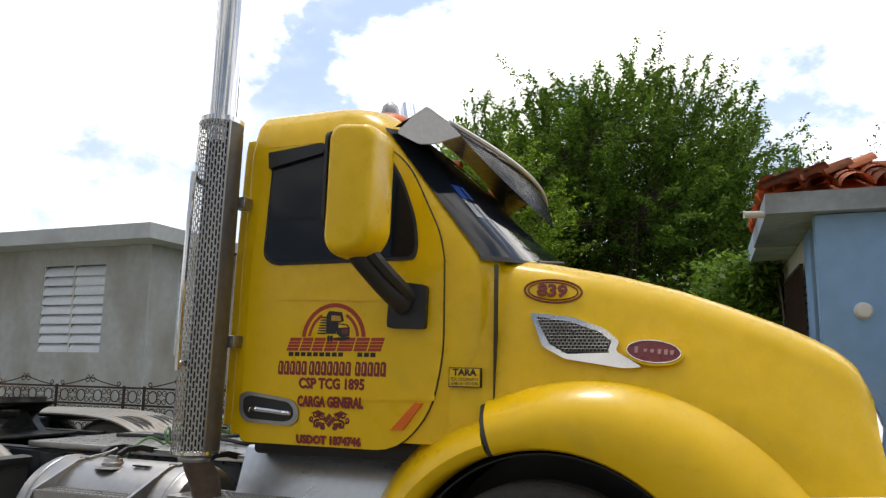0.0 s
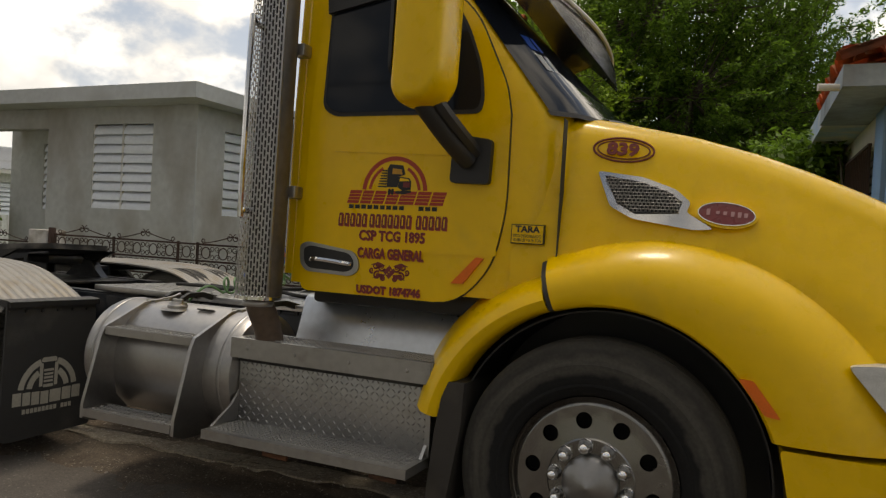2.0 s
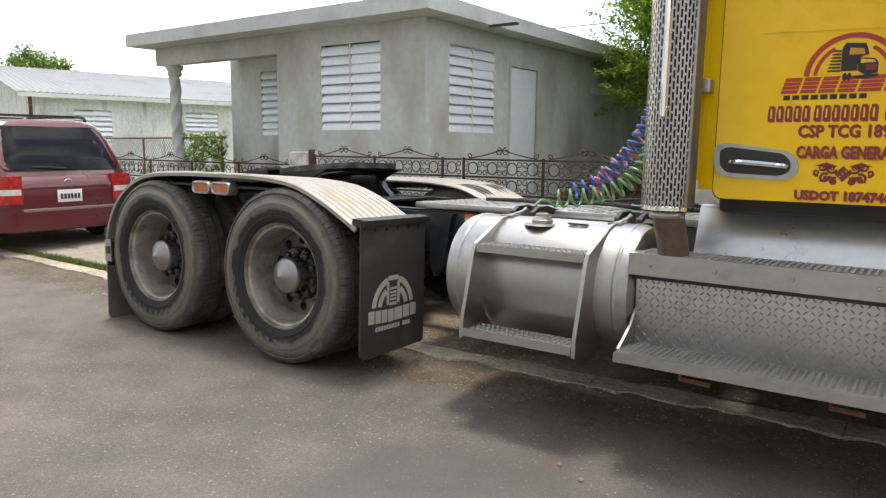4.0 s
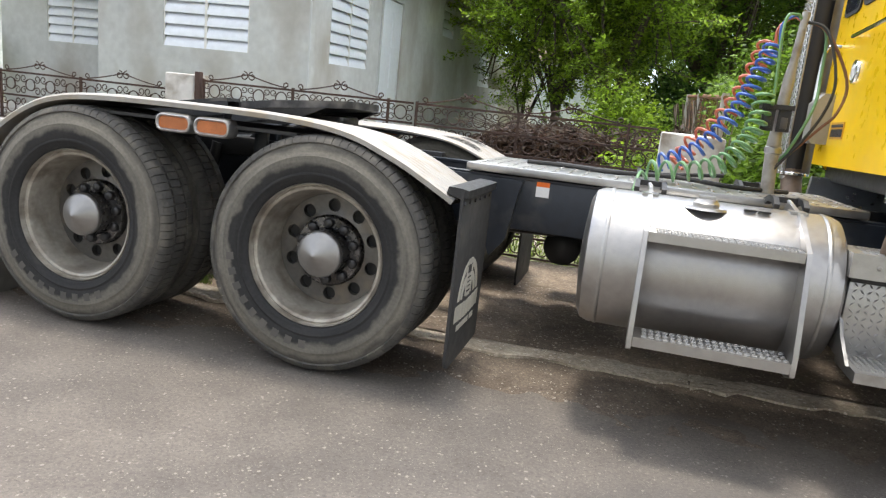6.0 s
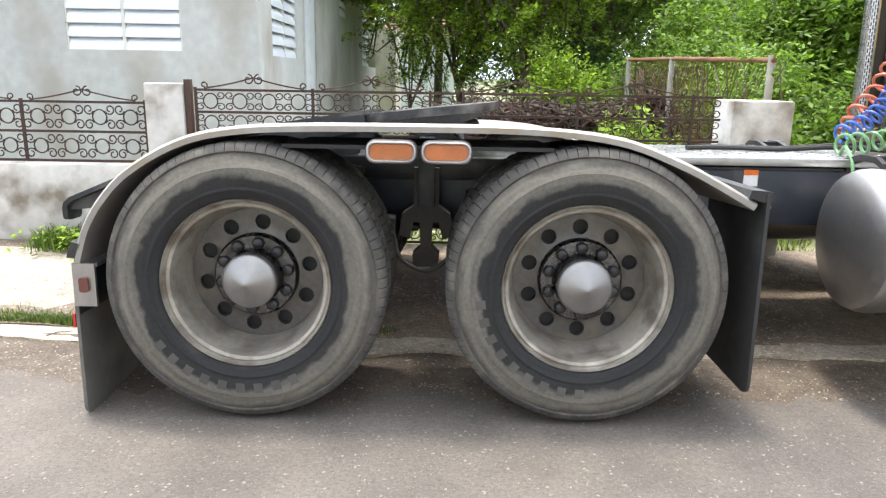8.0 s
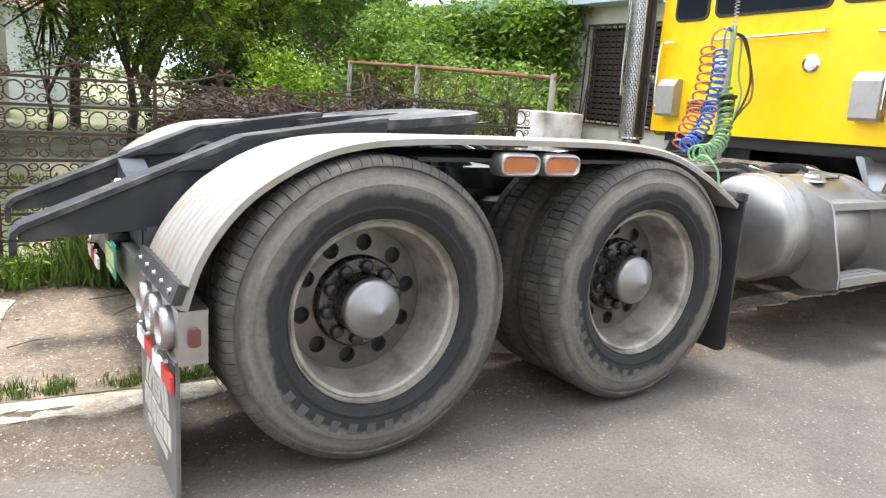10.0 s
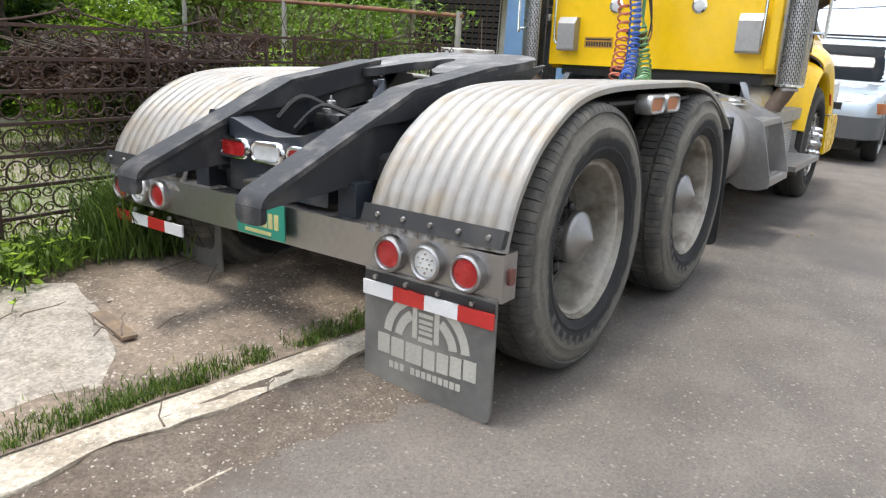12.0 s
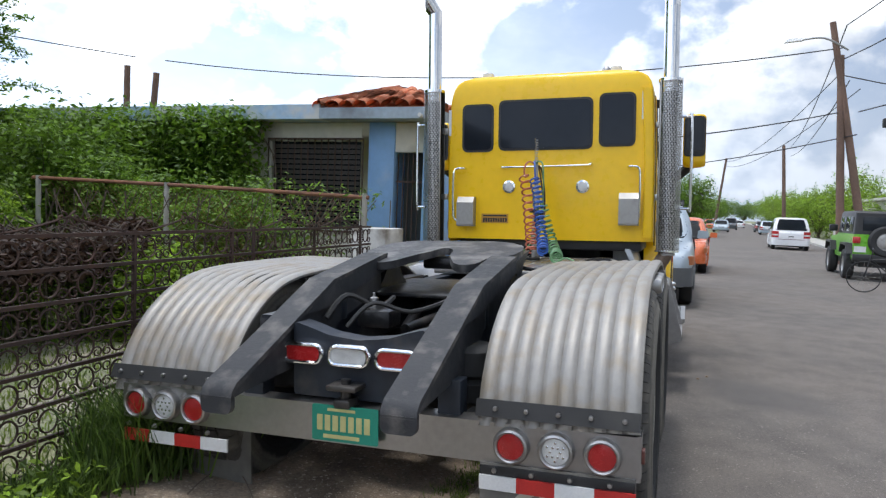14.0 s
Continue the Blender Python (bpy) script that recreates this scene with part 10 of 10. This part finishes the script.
car("red_suv", "dark red sport utility car with roof rails on the driveway", RED, 4.5, 1.80, 1.60, (-8.0, 0.40, 0.03), 180, 0.92, 1.15, 0.46, 0.75, rail=True, gc=0.20, aerial=True)
car("silver_suv", "silver-blue sport utility car parked ahead of the truck", SILVER, 4.55, 1.75, 1.72, (9.55, -0.62, GZ), 180, 1.08, 1.25, 0.3, 0.55, rail=True, clad=surf("grey_bumper_plastic", (0.10, 0.105, 0.11), 0.6, 0, 0.1, 4), gc=0.30)
car("orange_car", "small orange hatchback parked by the kerb", ORG, 3.9, 1.70, 1.50, (17.2, -1.10, GZ), 178, 0.92, 0.95, 0.4, 0.85)
car("red_car", "small red-orange car parked far down the kerb", ORG, 4.2, 1.72, 1.45, (100.0, -4.3, GZ), 177, 0.90, 1.0, 0.5, 0.8)
car("silver_car", "silver car parked by the kerb far off", SILVER, 4.4, 1.75, 1.45, (86, -5.1, GZ), 177, 0.90, 1.0, 0.7, 0.8)
car("dark_suv", "dark grey sport utility car parked far off", DRK, 4.6, 1.8, 1.75, (110, -7.4, GZ), 177, 1.0, 1.1, 0.3, 0.6)
car("white_suv", "white sport utility car parked across the street", WHT, 4.5, 1.84, 1.70, (38.5, -6.6, GZ), -3, 1.0, 1.1, 0.35, 0.65)
car("dark_car", "dark grey car parked far down the street", DRK, 4.4, 1.75, 1.45, (95, -10.3, GZ), -3, 0.9, 1.0, 0.7, 0.8)
car("white_car", "white car far down the street", WHT, 4.4, 1.75, 1.45, (140, -10.5, GZ), -3, 0.9, 1.0, 0.7, 0.8)
car("silver_car", "silver car parked far down the street", SILVER, 4.4, 1.75, 1.5, (80, -9.6, GZ), -3, 0.9, 1.0, 0.7, 0.8)


def jeep(at, rz):
    c = thing("green_jeep", "bright green boxy off-road car with black top and spare wheel", "car", at=at, rz=rz)
    part("tub", bevel_rim(prismm([(-1.95, 0.55), (1.95, 0.55), (1.95, 1.10), (0.75, 1.16), (0.72, 1.22), (-1.95, 1.22)], -0.78, 0.78), 0.03), GRN, c)
    part("hard_top", loft(B(), [[(p[0], p[1], z) for p in rounded([(-1.95 + i, -0.77 + i * 0.5), (0.70 - j, -0.77 + i * 0.5), (0.70 - j, 0.77 - i * 0.5), (-1.95 + i, 0.77 - i * 0.5)], 0.08)] for z, i, j in ((1.22, 0, 0), (1.78, 0.05, 0.28), (1.84, 0.12, 0.36))]), BLACKPL, c, "black hard top")
    for s in (-1, 1):
        for xa, xb in ((-1.7, -0.75), (-0.65, 0.1)):
            part("side_window", boxm(xa, xb, min(s * 0.755, s * 0.775), max(s * 0.755, s * 0.775), 1.28, 1.68, 0.005), CARGLASS, c)
        for xx in (-1.35, 1.35):
            part("wheel_arch", bevel_rim(prismm([(xx - 0.60, 0.70), (xx - 0.45, 0.98), (xx + 0.45, 0.98), (xx + 0.62, 0.70), (xx + 0.52, 0.70), (xx + 0.40, 0.92), (xx - 0.40, 0.92), (xx - 0.50, 0.70)], s * 0.76, s * 0.94), 0.015), BLACKPL, c, "black wheel arch")
            w_ = part("wheel", lathem([(0.0, -0.10), (0.20, -0.09), (0.23, -0.11), (0.23, 0.1), (0.0, 0.1)], 24), DULLSTEEL, c)
            w_.matrix_local = Matrix.Translation((xx, s * 0.80, 0.40)) @ Matrix.Rotation(0 if s < 0 else math.pi, 4, 'Z')
            part("tyre", lathem([(0.225, -0.11), (0.26, -0.125), (0.36, -0.125), (0.39, -0.10), (0.40, -0.07), (0.40, 0.07), (0.36, 0.12), (0.225, 0.11)], 28, close=True), CARTYRE, w_)
        part("tail_lamp", boxm(-2.0, -1.93, min(s * 0.62, s * 0.80), max(s * 0.62, s * 0.80), 0.98, 1.15, 0.02), REDLENS, c, "red tail lamp")
        part("mirror", boxm(0.55, 0.68, min(s * 0.80, s * 1.02), max(s * 0.80, s * 1.02), 1.26, 1.46, 0.03), BLACKPL, c)
    part("rear_window", boxm(-1.965, -1.93, -0.58, 0.58, 1.32, 1.68, 0.01), CARGLASS, c)
    part("rear_bumper", boxm(-2.12, -1.93, -0.80, 0.80, 0.50, 0.70, 0.03), BLACKPL, c)
    part("front_bumper", boxm(1.93, 2.15, -0.80, 0.80, 0.50, 0.70, 0.03), BLACKPL, c)
    sp = part("spare_wheel", lathem([(0.225, -2.16), (0.26, -2.175), (0.36, -2.175), (0.40, -2.12), (0.40, -2.0), (0.36, -1.955), (0.225, -1.96)], 28, 'X', (0, 0.06, 1.05), close=True), CARTYRE, c, "spare wheel on the tailgate")
    part("spare_rim", lathem([(0.0, -2.12), (0.05, -2.14), (0.20, -2.11), (0.235, -2.16), (0.235, -2.0)], 24, 'X', (0, 0.06, 1.05)), DULLSTEEL, sp)
    part("underbody", boxm(-1.8, 1.8, -0.6, 0.6, 0.35, 0.56), BLACKPL, c)
    part("licence_plate", boxm(-1.975, -1.955, 0.48, 0.76, 0.75, 0.90), WHITESTRIP, c)
    return c


jeep((18.4, -6.35, GZ), -2)


def bicycle(at, rz):
    b = thing("bicycle", "black bicycle standing beside the green car", "bicycle", at=at, rz=rz)
    for x in (-0.52, 0.52):
        w_ = part("wheel", tubem([(x + 0.33 * math.cos(2 * math.pi * k / 28), 0, 0.34 + 0.33 * math.sin(2 * math.pi * k / 28)) for k in range(28)], 0.014, 6, closed=True), CARTYRE, b)
        for k in range(12):
            a = 2 * math.pi * k / 12
            part("spoke", tubem([(x, 0, 0.34), (x + 0.32 * math.cos(a), 0, 0.34 + 0.32 * math.sin(a))], 0.0025, 3), STEEL, w_)
    fr = part("frame", tubem([(-0.52, 0, 0.34), (-0.08, 0, 0.32), (0.40, 0, 0.72), (-0.16, 0, 0.78), (-0.08, 0, 0.32)], 0.018, 6), BLACKPL, b)
    part("fork", tubem([(0.52, 0, 0.34), (0.42, 0, 0.70), (0.37, 0, 0.92)], 0.016, 6), BLACKPL, b)
    part("seat_stay", tubem([(-0.52, 0, 0.34), (-0.16, 0, 0.78), (-0.18, 0, 0.92)], 0.014, 6), BLACKPL, b)
    part("saddle", boxm(-0.32, -0.06, -0.06, 0.06, 0.92, 0.97, 0.02), BLACKPL, b)
    part("handlebar", tubem([(0.37, -0.25, 0.96), (0.37, 0, 0.93), (0.37, 0.25, 0.96)], 0.014, 6), BLACKPL, b)
    return b


bicycle((12.75, -5.55, GZ), 80)
tagged(part("marker_post", lathem([(0.0, 0.95), (0.04, 0.93), (0.05, 0.3), (0.14, 0.02), (0.16, GZ)], 14, 'Z', (12.6, -6.02, 0)), surf("orange_plastic", (0.75, 0.10, 0.03), 0.5)), "tall orange plastic marker post", "marker post")

# ---- poles and wires ----
def pole(p0, p1, r0, r1, label):
    t = thing("utility_pole", label, "pole", at=p0)
    v = Vector(p1) - Vector(p0)
    part("shaft", tubem([(0, 0, -0.1), tuple(v * 0.5), tuple(v)], r0, 12, radii=[r0, (r0 + r1) / 2, r1]), POLEWOOD, t)
    return t


PA = pole((24.5, -7.52, 0), (24.5, -5.92, 8.7), 0.16, 0.11, "tall leaning wooden utility pole with street lamp")
part("lamp_arm", tubem(smooth_path([(-0.4, 1.1, 7.6), (-0.4, 1.9, 8.05), (-0.4, 2.7, 8.0)], 5), 0.035, 8), DULLSTEEL, PA)
part("lamp_head", loft(B(), [[(-0.4 + a * 0.12, 2.6 + b, 7.98 + c) for a, b, c in ((-1, 0, 0), (1, 0, 0), (1, 0.6, -0.05), (-1, 0.6, -0.05))], [(-0.4 + a * 0.08, 2.65 + b, 8.08 + c) for a, b, c in ((-1, 0, 0), (1, 0, 0), (1, 0.45, -0.03), (-1, 0.45, -0.03))]]), WHITESTRIP, PA, "pale street-lamp head")
part("transformer", lathem([(0.0, 0.0), (0.12, 0.02), (0.13, 0.1), (0.13, 0.32), (0.0, 0.38)], 14, 'Z', (0.1, -0.35, 4.9)), BLACKPL, PA)
pole((24.5, -6.68, 0), (24.5, -6.25, 7.5), 0.15, 0.12, "rust-brown wooden utility pole")
pole((62, -9.15, 0), (62, -8.67, 7.9), 0.18, 0.13, "distant wooden utility pole")
pole((90, -4.4, 0), (90, -5.4, 9.0), 0.18, 0.13, "distant wooden utility pole")
pole((20.0, 21.9, 0), (20.0, 21.85, 7.05), 0.16, 0.13, "wooden utility pole behind the house")
pole((20.0, 20.9, 0), (20.0, 20.3, 6.7), 0.16, 0.13, "wooden utility pole behind the house")
WIREMAT = surf("black_wire", (0.03, 0.03, 0.035), 0.6)


def wire(a, b, sag, label="thin black overhead cable along the street"):
    a, b = Vector(a), Vector(b)
    pts = [a.lerp(b, t / 14) + Vector((0, 0, -sag * 4 * (t / 14) * (1 - t / 14))) for t in range(15)]
    return tagged(part("overhead_cable", tubem(pts, 0.022, 4), WIREMAT), label, "cable", "overhead cables")


for a, b, s in (((24.6, -6.4, 8.6), (62, -9.25, 7.8), 0.7), ((24.6, -6.4, 7.0), (90, -5.4, 8.6), 0.9), ((24.6, -6.6, 6.6), (62, -9.25, 7.0), 0.6), ((24.0, -6.85, 6.2), (90, -5.4, 8.0), 0.9),
                ((24.6, -6.4, 8.6), (-20, -8.5, 8.6), 1.0), ((24.6, -6.4, 7.4), (-20, -8.9, 7.3), 1.0), ((24.0, -6.85, 5.4), (-20, -8.9, 6.0), 1.0), ((24.6, -6.4, 6.8), (30, -22, 6.0), 0.5),
                ((24.6, -6.5, 5.5), (16, 5.5, 3.2), 0.3), ((24.0, -6.85, 4.6), (40, 6.0, 4.0), 0.4), ((24.6, -6.4, 7.8), (20, 19.85, 7.2), 0.9), ((20, 21.4, 7.4), (-25, 30, 7.6), 0.8)):
    wire(a, b, s)

# ---- far trees and the other side of the street ----
ft = sprig_tree("street_tree", "round green street tree far down the road", (60, -0.9, -0.08), (60, -0.9, 2.7), (2.7, 2.6, 1.9), 41, LEAF, 0.2, 150, 40, 0.22, 1.3, 4500)
fu = sprig_tree("street_tree", "leafy green street tree far down the road", (70, -16.0, -0.08), (70, -16.0, 3.0), (3.2, 3.0, 2.6), 43, LEAFY, 0.2, 150, 40, 0.24, 1.5, 4500)
rr_ = random.Random(8)
for x, y, s in ((52, 5.5, 0.8), (78, 0, 0.9), (95, -0.5, 0.9), (120, -1, 1.4), (150, -3, 1.6), (190, -6, 1.8), (240, -8, 2.0), (300, -12, 2.2)):
    o = copy_thing(ft if rr_.random() < 0.6 else fu, pose(x, y, -0.08, 0, 0, rr_.uniform(0, 360)))
    o.scale = (s, s, s * rr_.uniform(0.62, 0.9))
for x, y, s in ((44, -13.5, 0.62), (52, -15, 0.7), (60, -14.5, 0.8), (84, -17, 1.0), (96, -15.5, 1.1), (110, -19, 1.2), (135, -19, 1.4), (170, -22, 1.6), (220, -26, 1.9), (290, -31, 2.2), (330, -24, 2.4), (75, -13.8, 0.85), (38, -17, 0.6)):
    o = copy_thing(ft if rr_.random() < 0.4 else fu, pose(x, y, -0.08, 0, 0, rr_.uniform(0, 360)))
    o.scale = (s, s, s * rr_.uniform(0.62, 0.9))
# a low wall and a white house beyond the green car
tagged(part("garden_wall", boxm(31, 44, -9.9, -9.75, -0.05, 1.35, 0.01), CONCRETE), "grey concrete garden wall across the street", "wall")
fh = thing("white_house", "low white house across the street", "house", at=(27, -17, 0))
part("wall", boxm(-5, 5, 0, 6, -0.1, 2.8), WHITEPAINT, fh)
part("roof", boxm(-5.4, 5.4, -0.4, 6.4, 2.8, 3.0, 0.01), CONCRETE, fh)
part("window", boxm(-2, -0.6, 5.98, 6.02, 1.1, 2.1), CARGLASS, fh)
for i, (x0, x1, y0, y1, h) in enumerate(((-40, -30, -22, -12, 3.2), (-20, -6, -22, -13, 3.0), (0, 12, -23, -13, 3.3), (46, 58, -24, -14, 3.1))):
    hh = thing("row_house", "plain cream house across the street", "house", at=((x0 + x1) / 2, (y0 + y1) / 2, 0))
    part("wall", boxm(-(x1 - x0) / 2, (x1 - x0) / 2, -(y1 - y0) / 2, (y1 - y0) / 2, -0.1, h), CREAM, hh)
    part("roof", boxm(-(x1 - x0) / 2 - 0.4, (x1 - x0) / 2 + 0.4, -(y1 - y0) / 2 - 0.4, (y1 - y0) / 2 + 0.4, h, h + 0.2, 0.01), CONCRETE, hh)

# ---- small things on the ground ----
rg = random.Random(17)
def twig(x, y, z, ln, a, name="twig"):
    pts = [(x + ln * t * math.cos(a) + rg.uniform(-0.015, 0.015), y + ln * t * math.sin(a) + rg.uniform(-0.015, 0.015), z + 0.006 + rg.uniform(0, 0.01)) for t in (0, 0.25, 0.5, 0.75, 1)]
    tagged(part(name, tubem(pts, 0.005, 5, radii=[0.004, 0.0035, 0.003, 0.0025, 0.0015]), surf("dry_twig", (0.20, 0.13, 0.08), 0.9)), "dry brown twig lying on the ground", "twig", "twigs on the ground")
for x, y, ln, a in ((-2.95, 0.5, 0.35, 0.9), (-2.85, 0.55, 0.22, 0.2), (-2.72, 0.16, 0.30, 1.2), (-2.66, 0.10, 0.26, 1.0), (-2.69, 0.13, 0.3, 1.35), (-2.5, 0.12, 0.25, 0.4), (-2.1, 0.75, 0.5, 0.3), (-2.0, 0.45, 0.4, 0.8), (-2.9, -0.55, 0.22, 1.0), (-2.55, -0.62, 0.12, 0.6), (-1.7, 0.6, 0.3, 0.1)):
    twig(x, y, 0.062 if x < -2.6 and y > 0.06 else 0.035, ln, a)
gv, gf = [], []
for i in range(4200):
    x = rg.uniform(-5.0, 1.5)
    y = yk(x) + rg.choice((rg.uniform(-0.30, 0.04), rg.uniform(0.25, 1.4), rg.uniform(0.25, 1.4), rg.uniform(-0.36, -0.05)))
    z = GZ + 0.002 if y < yk(x) + 0.1 else -0.005 + 0.045 * (y - yk(x) - 0.2) / 1.6
    if x < -2.5 and y > -0.1:
        continue
    q = rg.uniform(0.002, 0.0055) * (2.4 if rg.random() < 0.04 else 1)
    a0, k0 = rg.uniform(0, 6.28), len(gv)
    for j in range(4):
        aa = a0 + j * 1.57 + rg.uniform(-0.4, 0.4)
        gv.append((x + q * math.cos(aa), y + q * math.sin(aa), z + q * rg.uniform(0.1, 0.4)))
    gv.append((x, y, z + q * rg.uniform(0.6, 0.9)))
    gv.append((x, y, z - q * 0.4))
    for j in range(4):
        gf.append((k0 + j, k0 + (j + 1) % 4, k0 + 4))
        gf.append((k0 + (j + 1) % 4, k0 + j, k0 + 5))
bm = (gv, gf)
tagged(part("gravel", bm, surf("pale_gravel", (0.34, 0.30, 0.25), 0.9, 0, 0.4, 30), smooth=False), "scattered pale pebbles along the kerb", "gravel", "", "stuff")
for x, y in ((2.24, -1.60), (2.10, -1.52)):
    tagged(part("pebble", lathem([(0.0, GZ + 0.014), (0.009, GZ + 0.012), (0.014, GZ + 0.005), (0.012, GZ)], 7, 'Z', (x, y, 0)), surf("brown_stone", (0.24, 0.17, 0.11), 0.9)), "small brown stone lying on the road", "stone")
tagged(part("wood_offcut", bevel_rim(boxm(-0.17, 0.17, -0.032, 0.032, 0, 0.013), 0.005), surf("old_board", (0.22, 0.155, 0.10), 0.9, 0, 0.35, 14, 0.3, 90, dirt=(0.13, 0.10, 0.075), dirt_amt=0.5, dirt_scale=12)), "weathered wooden offcut on the verge", "wood").matrix_world = pose(-2.56, 0.34, 0.012, 0, 0, 82)
